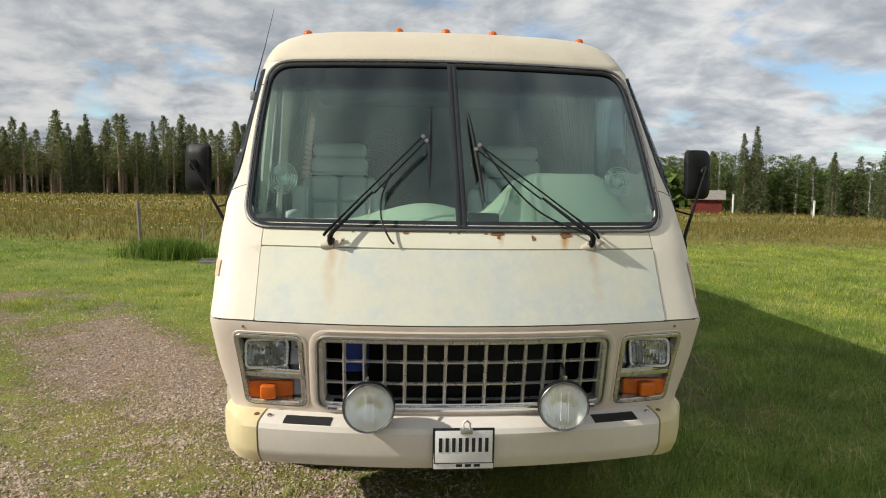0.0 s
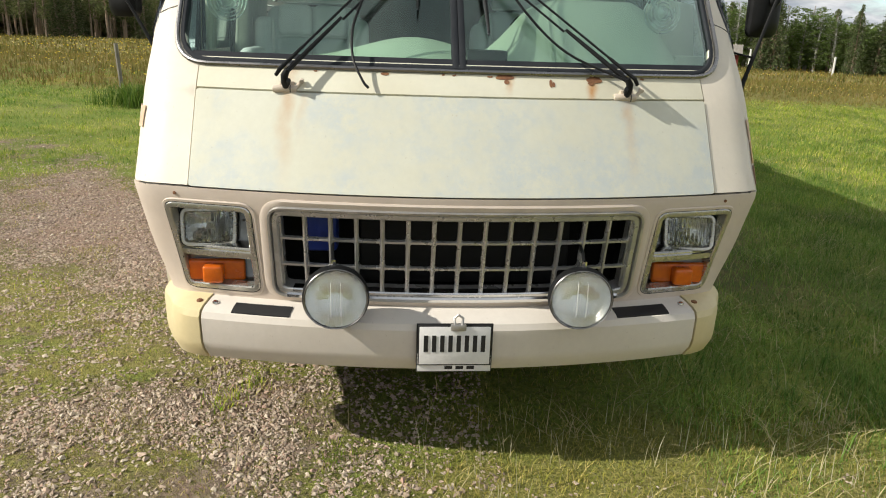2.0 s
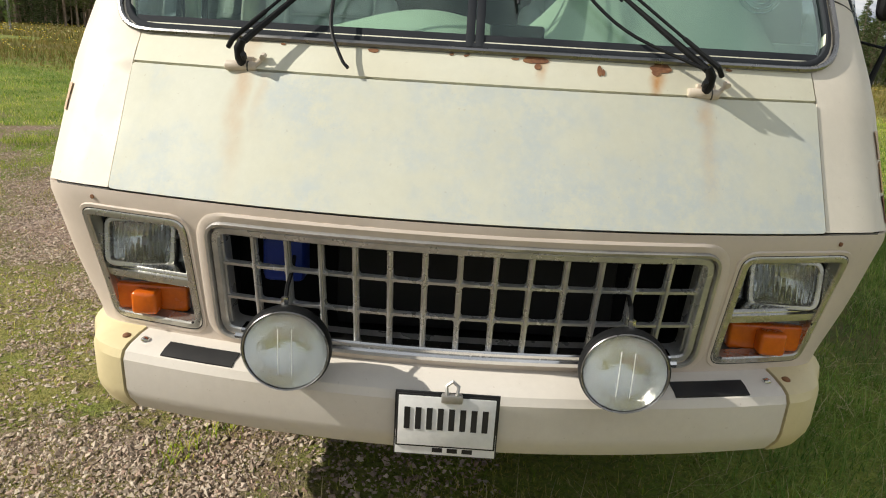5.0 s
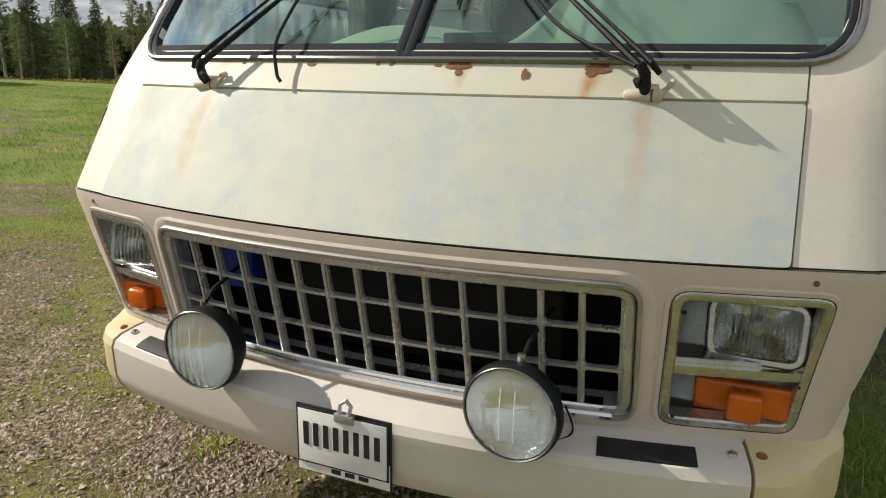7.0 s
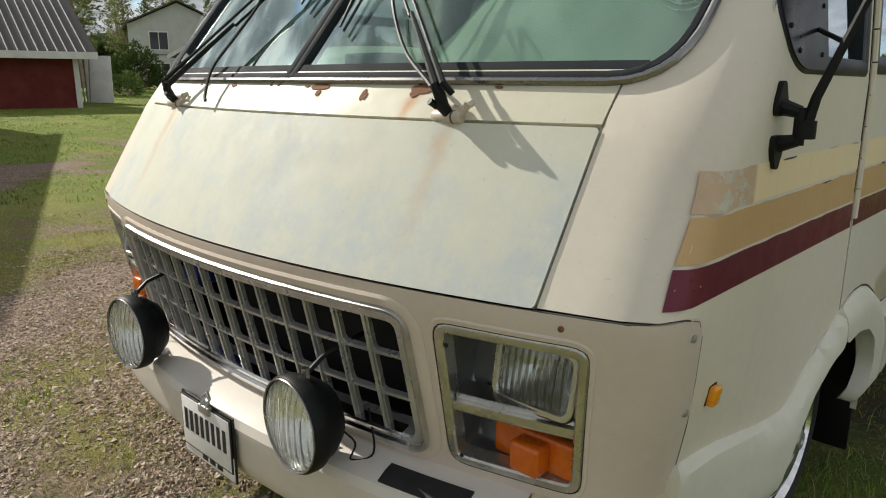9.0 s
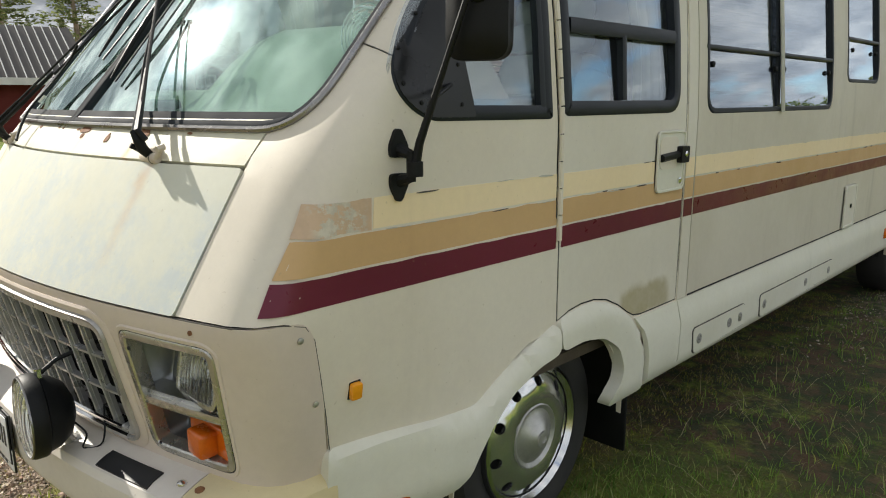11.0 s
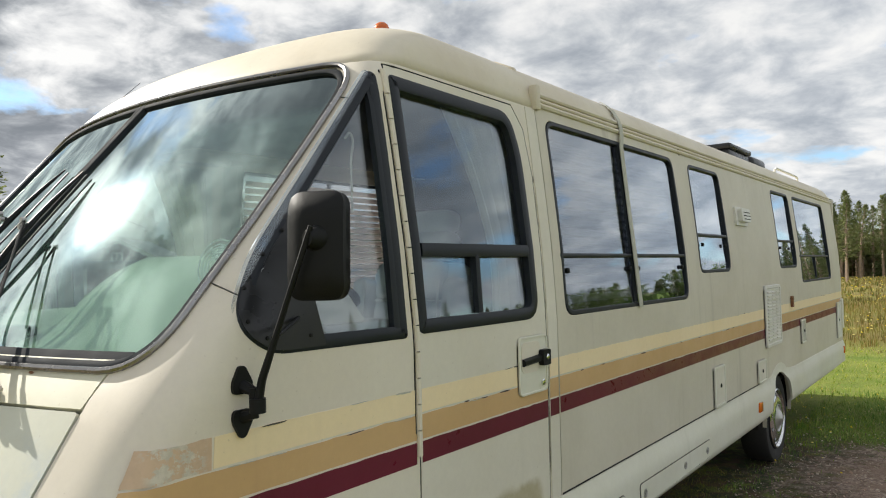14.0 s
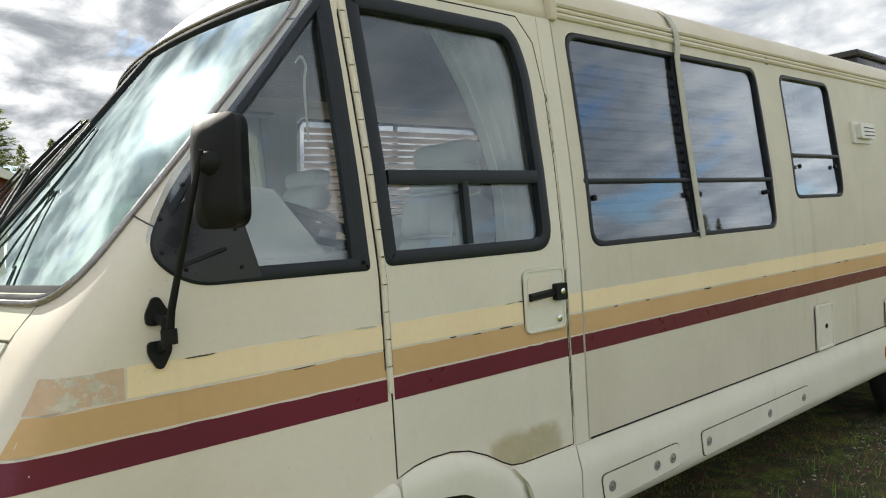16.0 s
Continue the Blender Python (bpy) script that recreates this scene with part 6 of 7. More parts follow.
def gravel_share(x, y):
    """Where the gravel drive lies (1) and where grass has taken it (0)."""
    n = noise.noise(Vector((x * 0.45, y * 0.45, 2.0))) + 0.5 * noise.noise(Vector((x * 1.3, y * 1.3, 7.0)))
    drive = 0.0
    if -16 < x < 0.6 and y < 9.5:
        bound = float(np.interp(y, [-3.0, 0.1, 1.0, 2.3, 3.3, 4.5, 5.8, 8.0], [-0.3, -0.4, -0.6, -1.4, -1.9, -2.5, -3.4, -4.3]))
        edge = min(bound + 0.45 * n - x, 8.3 + 0.6 * n - y, x + 16)
        moss = math.exp(-(((x + 2.35) * 0.85 + (y - 1.5) * 0.5) / 1.25) ** 2 - (((y - 1.5) * 0.85 - (x + 2.35) * -0.5) / 0.55) ** 2)
        moss += 1.2 * math.exp(-((x + 1.55) / 1.0) ** 2 - ((y + 0.15) / 0.36) ** 2) + 0.72 * max(0.0, min(1.0, (-3.4 - x) / 1.2)) + 0.5 * max(0.0, min(1.0, (-0.7 - y) / 0.6))
        moss *= max(0.0, 0.95 + 1.5 * noise.noise(Vector((x * 1.9, y * 1.9, 12.0))) + 0.6 * noise.noise(Vector((x * 5.5, y * 5.5, 3.0))))
        drive = max(0.0, min(1.0, edge / 0.5 + 0.3)) * max(0.0, min(1.0, 0.70 + 1.0 * n - 0.76 * moss))
    if -0.4 < x < 6 and y < -0.3:
        drive = max(drive, min(0.75, max(0.0, 0.18 + 1.1 * n + 0.5 * noise.noise(Vector((x * 3.0, y * 3.0, 6.0)))) * min(1.0, (-0.3 - y) / 0.35)))
    if 0.9 < x < 6 and 3.6 < y < 8.5:
        drive = max(drive, max(0.0, min(1.0, 1.3 - math.hypot((x - 2.6) / 1.3, (y - 6.1) / 1.5) + 0.5 * n)))
    if -30 < x < -6 and 0 < y < 12:
        drive = max(drive, max(0.0, min(0.8, 0.02 + 1.3 * n)))
    return drive


def meadow_share(x, y):
    n = noise.noise(Vector((x * 0.12, y * 0.12, 4.0)))
    left = (y - 14.5 - 1.5 * n) / 1.5 if x < 2 else -1
    right = (y - (14.0 + 0.25 * (x - 2)) - 2.0 * n) / 5.0 if x >= 2 else -1
    if x < -18 and y < 34:
        return 0.0
    return max(0.0, min(1.0, max(left, right)))


def soil_shade_share(x, y):
    """Bare soil along the parked vehicle, darkened further to carry the vehicle's shade."""
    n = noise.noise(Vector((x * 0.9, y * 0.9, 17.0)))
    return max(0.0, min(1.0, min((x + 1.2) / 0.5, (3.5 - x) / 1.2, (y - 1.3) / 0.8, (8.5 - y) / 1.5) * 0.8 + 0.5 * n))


def make_ground():
    near = list(np.arange(-12, 12.01, 0.4))
    far = [14, 17, 20, 25, 30, 38, 48, 60, 80, 110, 150, 220, 350, 600, 1200, 2400]
    xs = [-v for v in reversed(far)] + near + far
    ys = xs
    verts = [(x, y, ground_z(x, y)) for x in xs for y in ys]
    n = len(ys)
    faces = [(i * n + j, (i + 1) * n + j, (i + 1) * n + j + 1, i * n + j + 1) for i in range(len(xs) - 1) for j in range(n - 1)]
    me = bpy.data.meshes.new("ground")
    me.from_pydata(verts, [], faces)
    cols = me.color_attributes.new("cover", "FLOAT_COLOR", "POINT")
    data = []
    for x, y, _ in verts:
        data += [gravel_share(x, y), meadow_share(x, y), max(max(0.0, min(1.0, (-0.2 - x) / 0.6)) * max(0.0, min(1.0, (3.2 - y) / 1.5)), 0.85 * max(0.0, min(1.0, (0.35 - y) / 0.5))) * max(0.0, min(1.0, (x + 9.0) / 3.0)), 1.0]
    cols.data.foreach_set("color", data)
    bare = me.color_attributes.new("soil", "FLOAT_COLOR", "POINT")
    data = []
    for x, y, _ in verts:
        data += [soil_shade_share(x, y)] * 3 + [1.0]
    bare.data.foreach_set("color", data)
    me.polygons.foreach_set("use_smooth", [True] * len(me.polygons))
    k = Nodes("ground_cover")
    at = k.nt.nodes.new("ShaderNodeAttribute")
    at.attribute_name = "cover"
    sp = k.nt.nodes.new("ShaderNodeSeparateColor")
    k.link(at.outputs["Color"], sp.inputs[0])
    lawn = k.mix(k.step(k.noise(0.9, 6, 0.7), 0.3, 0.7), (0.13, 0.22, 0.025), (0.31, 0.32, 0.07))
    lawn = k.mix(k.step(k.noise(30, 5, 0.7), 0.45, 0.75), lawn, (0.09, 0.15, 0.02))
    mead = k.mix(k.step(k.noise(0.22, 6, 0.7), 0.35, 0.65), (0.175, 0.17, 0.04), (0.18, 0.14, 0.05))
    mead = k.mix(k.step(k.noise(0.5, 6, 0.75, (1, 0.4, 1)), 0.52, 0.66), mead, (0.27, 0.21, 0.04))
    vor = k.nt.nodes.new("ShaderNodeTexVoronoi")
    vor.inputs["Scale"].default_value = 42
    k.link(k.co, vor.inputs[0])
    tone = k.nt.nodes.new("ShaderNodeSeparateColor")
    k.link(vor.outputs["Color"], tone.inputs[0])
    grav = k.mix(tone.outputs[0], (0.16, 0.115, 0.09), (0.40, 0.31, 0.255))
    grav = k.mix(k.step(k.noise(1.1, 5, 0.7), 0.4, 0.65), grav, (0.28, 0.195, 0.145))
    lawn = k.mix(k.calc("MULTIPLY", sp.outputs[2], k.step(k.noise(1.7, 5, 0.7), 0.25, 0.6)), lawn, (0.27, 0.235, 0.085))
    lawn = k.mix(k.calc("MULTIPLY", k.step(k.noise(55, 6, 0.8), 0.42, 0.62), 0.75), lawn, (0.11, 0.13, 0.03))
    lawn = k.mix(k.calc("MULTIPLY", k.step(k.noise(24, 6, 0.8), 0.52, 0.70), 0.6), lawn, (0.36, 0.31, 0.14))
    base = k.mix(sp.outputs[1], lawn, mead)
    at2 = k.nt.nodes.new("ShaderNodeAttribute")
    at2.attribute_name = "soil"
    sp2 = k.nt.nodes.new("ShaderNodeSeparateColor")
    k.link(at2.outputs["Color"], sp2.inputs[0])
    # brown soil patches, with the vehicle's shade put into the dark tone
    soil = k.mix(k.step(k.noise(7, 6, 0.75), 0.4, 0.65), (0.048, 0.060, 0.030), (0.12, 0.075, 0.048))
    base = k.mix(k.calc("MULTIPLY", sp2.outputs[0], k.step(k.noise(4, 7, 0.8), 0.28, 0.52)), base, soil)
    g = k.step(k.calc("ADD", sp.outputs[0], k.calc("MULTIPLY_ADD", k.noise(6.5, 10, 0.9), 2.8, -1.4)), 0.15, 0.70)
    col = k.mix(g, base, grav)
    hgt = k.calc("ADD", k.calc("MULTIPLY", k.calc("MULTIPLY", vor.outputs["Distance"], -1.0), g), k.noise(60, 4))
    k.bump(hgt, 0.7, 0.03)
    k.done(col, 0.95, 0, 0, 0.2)
    me.materials.append(k.m)
    ob = new("ground", me)
    return tagged(ob, "gravel drive with patchy grass and lawn running into a meadow", "ground", kind="structure")


make_ground()


def tinted(name, tones, rough=0.8, trans=0.0, patch=0.0, broad=0.8):
    """Foliage and stones: the tone changes from piece to piece, and, with patch, from place to place."""
    k = Nodes(name)
    geo = k.nt.nodes.new("ShaderNodeNewGeometry")
    r = k.nt.nodes.new("ShaderNodeValToRGB")
    els = r.color_ramp.elements
    els[0].color, els[1].color = (*tones[0], 1), (*tones[-1], 1)
    for i, c in enumerate(tones[1:-1]):
        els.new((i + 1) / (len(tones) - 1)).color = (*c, 1)
    k.link(geo.outputs["Random Per Island"], r.inputs[0])
    col = r.outputs[0]
    if patch:
        n = k.step(k.noise(broad, 5, 0.65), 0.32, 0.68)
        dark, pale = tuple(1 - 0.42 * patch for _ in range(3)), (1 + 0.42 * patch, 1 + 0.30 * patch, 1 + 0.05 * patch)
        col = k.mix(1.0, col, k.mix(n, dark, pale), "MULTIPLY")
    m = k.done(col, rough, 0, 0, 0.25)
    if trans:
        soft = k.nt.nodes.new("ShaderNodeBsdfTranslucent")
        k.link(col, soft.inputs[0])
        mix = k.nt.nodes.new("ShaderNodeMixShader")
        mix.inputs[0].default_value = trans
        k.link(k.b.outputs[0], mix.inputs[1])
        k.link(soft.outputs[0], mix.inputs[2])
        k.link(mix.outputs[0], k.nt.nodes["Material Output"].inputs[0])
    return m


M_GRASS = tinted("grass_blades", [(0.10, 0.19, 0.018), (0.20, 0.32, 0.028), (0.31, 0.42, 0.052), (0.44, 0.48, 0.10), (0.62, 0.56, 0.28)], 0.7, 0.45, 0.9, 0.9)
# lawn grass with the vehicle's shade toned into its greens; reused in the yard
M_SHADETONED = tinted("lush_grass", [(0.10, 0.20, 0.04), (0.155, 0.29, 0.06), (0.24, 0.37, 0.085), (0.40, 0.44, 0.16)], 0.7, 0.45, 0.7, 1.2)
M_MEADOW = tinted("meadow_grass", [(0.12, 0.145, 0.03), (0.175, 0.185, 0.04), (0.22, 0.16, 0.06), (0.30, 0.25, 0.085)], 0.75, 0.3, 0.7, 0.25)
M_FLOWER = tinted("yellow_petals", [(0.75, 0.52, 0.02), (0.82, 0.62, 0.05), (0.70, 0.66, 0.35)], 0.6)
M_STONE = tinted("gravel_stones", [(0.21, 0.16, 0.115), (0.34, 0.265, 0.20), (0.43, 0.35, 0.27), (0.57, 0.49, 0.39), (0.43, 0.285, 0.215)], 0.85)
rng = np.random.default_rng(7)


def blades(name, places, height, width, lean, material, label, per=3):
    """Many bent blades in one mesh: places are (x, y, scale)."""
    verts, faces = [], []
    for x, y, k in places:
        z = ground_z(x, y) - 0.01
        for _ in range(per):
            a = rng.uniform(0, 6.283)
            hgt = height * k * rng.uniform(0.5, 1.25)
            w = width * rng.uniform(0.7, 1.3)
            bx, by = x + rng.normal(0, 0.02 * (1 + k)), y + rng.normal(0, 0.02 * (1 + k))
            dx, dy = math.cos(a), math.sin(a)
            ld = lean * hgt * rng.uniform(0.2, 1.4)
            n = len(verts)
            verts += [(bx - dy * w, by + dx * w, z), (bx + dy * w, by - dx * w, z), (bx + dx * ld * 0.35 - dy * w * 0.7, by + dy * ld * 0.35 + dx * w * 0.7, z + hgt * 0.6), (bx + dx * ld * 0.35 + dy * w * 0.7, by + dy * ld * 0.35 - dx * w * 0.7, z + hgt * 0.6), (bx + dx * ld, by + dy * ld, z + hgt)]
            faces += [(n, n + 1, n + 3, n + 2), (n + 2, n + 3, n + 4)]
    me = bpy.data.meshes.new(name)
    me.from_pydata(verts, [], faces)
    me.materials.append(material)
    return tagged(new(name, me), label, "grass", kind="stuff")


def scatter(n, x0, y0, x1, y1, keep):
    out = []
    for x, y in zip(rng.uniform(x0, x1, n), rng.uniform(y0, y1, n)):
        k = keep(x, y)
        if k > 0:
            out.append((x, y, k))
    return out


def lawn_keep(x, y):
    g = gravel_share(x, y)
    n = noise.noise(Vector((x * 1.1, y * 1.1, 12.0))) + 0.6 * noise.noise(Vector((x * 3.1, y * 3.1, 2.0)))
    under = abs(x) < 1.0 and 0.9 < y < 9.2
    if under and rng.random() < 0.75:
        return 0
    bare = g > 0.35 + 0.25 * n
    # fewer blades here, so the ground painted dark for shade shows through
    if rng.random() < 0.86 * soil_shade_share(x, y):
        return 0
    if bare:
        return 0.4 if rng.random() < 0.12 else 0
    if (x < -0.2 and y < 3) or y < 0.15:
        return max(0.0, 0.42 + 0.35 * n)
    return max(0.35, 0.85 + 0.6 * n)


blades("lawn_grass", scatter(34000, -7, -4.2, 7.5, 9, lambda x, y: lawn_keep(x, y) if not (1.0 < x < 4.2 and 0.4 < y < 8.0 and rng.random() < 0.7) else 0), 0.062, 0.0022, 0.9, M_GRASS, "short uneven grass with dry stalks between the gravel", 3)
blades("lawn_grass", scatter(16000, -16, 6, 14, 17, lambda x, y: lawn_keep(x, y) * (1 - 0.7 * meadow_share(x, y))), 0.075, 0.0045, 0.8, M_GRASS, "lawn grass before the meadow", 3)
blades("yard_grass", scatter(42000, -34, -1, -7, 22, lambda x, y: (0.6 + 0.5 * noise.noise(Vector((x * 0.7, y * 0.7, 5.0)))) if gravel_share(x, y) < 0.4 else 0), 0.075, 0.006, 0.9, M_SHADETONED, "rough grass in the yard", 3)
def drive_keep(x, y):
    n = 0.8 * noise.noise(Vector((x * 2.4, y * 2.4, 31.0))) + 0.9 * noise.noise(Vector((x * 7.5, y * 7.5, 8.0))) + 0.7 * noise.noise(Vector((x * 16.0, y * 16.0, 3.0)))
    g = gravel_share(x, y)
    return max(0.0, 0.65 + 0.5 * n) if g - 0.85 * n < 0.60 else 0.0


M_DRYGRASS = tinted("dry_short_grass", [(0.12, 0.15, 0.025), (0.23, 0.25, 0.045), (0.36, 0.34, 0.09), (0.52, 0.45, 0.21)], 0.75, 0.35, 0.7, 2.5)
blades("drive_grass", scatter(18000, 0.0, -2.8, 4.5, 0.3, lambda x, y: 0.85 if rng.random() > 1.2 * gravel_share(x, y) else 0.0), 0.045, 0.0020, 1.1, M_DRYGRASS, "short straw-coloured grass before the vehicle", 3)
blades("drive_grass", scatter(80000, -5.5, -2.8, 1.0, 5.5, drive_keep), 0.034, 0.0018, 1.0, M_DRYGRASS, "short yellowing grass and moss on the gravel", 3)
blades("lawn_grass", scatter(40000, 1.0, -0.6, 5.2, 9.0, lambda x, y: lawn_keep(x, y)), 0.075, 0.0024, 1.0, M_SHADETONED, "dense short lawn beside the vehicle", 3)
def clumps(n, x0, y0, x1, y1, per, seed, keep):
    """Places of grass gathered in loose clumps of uneven height."""
    r = np.random.default_rng(seed)
    out = []
    for _ in range(n):
        cx, cy, k, w = r.uniform(x0, x1), r.uniform(y0, y1), r.uniform(0.5, 1.2), r.uniform(0.06, 0.22)
        if keep(cx, cy):
            out += [(cx + r.normal(0, w), cy + r.normal(0, w * 0.7), k * r.uniform(0.6, 1.1)) for _ in range(per)]
    return out


def off_van(x, y):
    return not (abs(x) < 1.25 and 0.3 < y < 9.3) and gravel_share(x, y) < 0.45 and soil_shade_share(x, y) < 0.5


blades("grass_clumps", clumps(520, 1.2, -1.0, 9.0, 11.0, 30, 51, off_van), 0.12, 0.0030, 0.9, M_SHADETONED, "longer ragged clumps of lawn grass", 2)
blades("grass_clumps", clumps(420, -12.0, 6.0, -1.4, 15.0, 26, 52, off_van), 0.075, 0.0035, 0.8, M_SHADETONED, "longer ragged clumps of grass by the drive", 2)
blades("mown_straw", clumps(70, 1.4, 0.0, 8.0, 9.0, 22, 53, off_van) + clumps(90, 0.4, -1.2, 5.0, 2.6, 14, 54, off_van), 0.10, 0.0022, 2.6, tinted("pale_straw", [(0.38, 0.33, 0.15), (0.55, 0.48, 0.26)], 0.8, 0.2), "flattened pale straw lying on the lawn", 2)
blades("dry_stalks", scatter(800, -1.2, -1.2, 5.5, 3.6, lambda x, y: 1.0 if gravel_share(x, y) < 0.3 else 0.0), 0.14, 0.0012, 1.8, tinted("dry_straw", [(0.42, 0.35, 0.18), (0.52, 0.45, 0.26)], 0.8), "dry grass stalks beside the vehicle", 2)

blades("seed_stalks", scatter(190, -0.2, -0.55, 3.6, 0.25, lambda x, y: 1.0), 0.15, 0.0013, 0.4, tinted("seed_heads", [(0.46, 0.42, 0.26), (0.62, 0.58, 0.42)], 0.8, 0.3), "thin pale stalks with seed heads before the bumper", 2)

for tx, ty, tr, n, tall in ((-0.96, 0.42, 0.04, 26, 0.05), (-5.1, 6.2, 0.22, 120, 0.085), (-0.45, -0.02, 0.05, 26, 0.045), (-0.86, 0.62, 0.04, 18, 0.05), (-1.9, -0.1, 0.07, 30, 0.05)):
    blades("grass_tuft", [(tx + rng.normal(0, tr), ty + rng.normal(0, tr), 1.0) for _ in range(n)], tall, 0.003, 0.8, M_GRASS, "small green grass tuft in the gravel", 4)


def near_share(x, y):
    return meadow_share(x, y) * (0.75 + 0.4 * noise.noise(Vector((x * 0.3, y * 0.3, 9.0))))


blades("meadow_grass", scatter(34000, -30, 11, 36, 36, lambda x, y: near_share(x, y) if meadow_share(x, y) > 0.15 else 0), 0.27, 0.008, 0.45, M_MEADOW, "tall flowering meadow grass", 3)
blades("lawn_grass", scatter(34000, 4.5, -2, 22, 20, lambda x, y: (0.7 + 0.5 * noise.noise(Vector((x * 0.5, y * 0.5, 3.0)))) * (1 - meadow_share(x, y))), 0.10, 0.0042, 0.9, M_GRASS, "rough lawn sloping to the meadow", 3)
blades("meadow_grass", scatter(26000, -75, 34, 80, 100, lambda x, y: near_share(x, y)), 0.32, 0.03, 0.35, M_MEADOW, "far meadow grass", 2)


def flowers(name, places, size):
    verts, faces = [], []
    for x, y, k in places:
        z = ground_z(x, y) + rng.uniform(0.16, 0.34) * k
        n = len(verts)
        r = size * rng.uniform(0.6, 1.3)
        verts += [(x + r * math.cos(a), y + r * math.sin(a), z + 0.5 * r * math.sin(a * 2)) for a in (0, 1.26, 2.51, 3.77, 5.03)] + [(x, y, z + r * 0.7)]
        faces += [(n + i, n + (i + 1) % 5, n + 5) for i in range(5)]
    me = bpy.data.meshes.new(name)
    me.from_pydata(verts, [], faces)
    me.materials.append(M_FLOWER)
    return tagged(new(name, me), "yellow meadow flowers scattered in the grass", "flowers", kind="stuff")


def patchy(x, y):
    return 1.0 if meadow_share(x, y) > 0.3 and noise.noise(Vector((x * 0.16, y * 0.22, 20.0))) > -0.05 else 0.0


flowers("meadow_flowers", scatter(6000, -32, 12, 32, 40, patchy), 0.022)
flowers("meadow_flowers", scatter(4200, -70, 38, 75, 98, patchy), 0.055)
flowers("lawn_flowers", [(x, y, 0.22) for x, y, _ in scatter(140, 0.8, 5.5, 6, 12, lambda x, y: 1.0)], 0.010)


def stones(name, places):
    corner = np.array([(1, 0, 0), (0, 1, 0), (-1, 0, 0), (0, -1, 0), (0, 0, 1), (0, 0, -1)], float)
    sides = [(0, 1, 4), (1, 2, 4), (2, 3, 4), (3, 0, 4), (1, 0, 5), (2, 1, 5), (3, 2, 5), (0, 3, 5)]
    at = np.array([(x, y, ground_z(x, y)) for x, y, _ in places])
    n = len(at)
    size = np.minimum(0.016, 0.0066 * rng.lognormal(0, 0.38, n))
    flat = rng.uniform(0.45, 0.85, n)
    p = (corner[None] * rng.uniform(0.7, 1.15, (n, 6, 1)) + rng.normal(0, 0.22, (n, 6, 3))) * size[:, None, None]
    p[:, :, 0] *= rng.uniform(0.9, 1.5, n)[:, None]
    p[:, :, 2] *= flat[:, None]
    a = rng.uniform(0, 6.283, n)[:, None]
    x, y = p[:, :, 0] * np.cos(a) - p[:, :, 1] * np.sin(a), p[:, :, 0] * np.sin(a) + p[:, :, 1] * np.cos(a)
    z = p[:, :, 2] + x * rng.normal(0, 0.25, n)[:, None]
    q = np.stack([x + at[:, 0:1], y + at[:, 1:2], z + at[:, 2:3] + (size * flat * 0.35)[:, None]], 2).reshape(-1, 3)
    faces = (np.array(sides)[None] + 6 * np.arange(n)[:, None, None]).reshape(-1, 3)
    me = bpy.data.meshes.new(name)
    me.from_pydata(q.tolist(), [], faces.tolist())
    me.materials.append(M_STONE)
    return tagged(new(name, me), "loose grey and pinkish gravel stones on the drive", "gravel", kind="stuff")


def stone_keep(x, y):
    g = gravel_share(x, y) + 0.35 * noise.noise(Vector((x * 2.2, y * 2.2, 1.0))) + 0.5 * noise.noise(Vector((x * 8.0, y * 8.0, 4.0)))
    return 1.0 if g > 0.30 else (1.0 if g > -0.15 and rng.random() < 0.28 else 0.0)


def dense_share(x, y):
    """1 in the thickest gravel before the bumper, falling off to its ragged rim."""
    return max(0.0, min(1.0, min(x + 3.6, y + 1.5, 2.8 - y) / 1.1 + 0.5 * noise.noise(Vector((x * 1.4, y * 1.4, 44.0)))))


stones("gravel", scatter(150000, -3.6, -1.5, 0.2, 2.8, lambda x, y: stone_keep(x, y) if rng.random() < dense_share(x, y) else 0.0))
stones("gravel", scatter(75000, -4.9, -2.8, 0.0, 6.2, lambda x, y: 0.0 if rng.random() < dense_share(x, y) else stone_keep(x, y)))
stones("gravel", scatter(16000, -9, -2, -3, 8.3, stone_keep))
stones("gravel", scatter(16000, -0.2, -2.4, 4.5, -0.2, stone_keep))
stones("gravel", scatter(9000, 0.9, 3.8, 5.0, 8.2, stone_keep))


# ---- trees ----
M_BARK = plain("pine_bark", (0.38, 0.28, 0.205), (0.26, 0.20, 0.155), 2.0, 0.9, 0, 0.5, 14)
M_BIRCH = plain("birch_bark", (0.48, 0.46, 0.42), (0.22, 0.21, 0.19), 3.0, 0.8, 0, 0.3, 20)
M_NEEDLE = tinted("pine_needles", [(0.10, 0.13, 0.05), (0.15, 0.18, 0.07), (0.20, 0.23, 0.09), (0.26, 0.28, 0.12)], 0.85, 0.5)
M_SPRUCE = tinted("spruce_needles", [(0.07, 0.10, 0.04), (0.10, 0.135, 0.052), (0.14, 0.175, 0.07)], 0.85, 0.4)
M_LEAF = tinted("birch_leaves", [(0.09, 0.14, 0.035), (0.13, 0.19, 0.05), (0.18, 0.24, 0.07)], 0.8, 0.4)


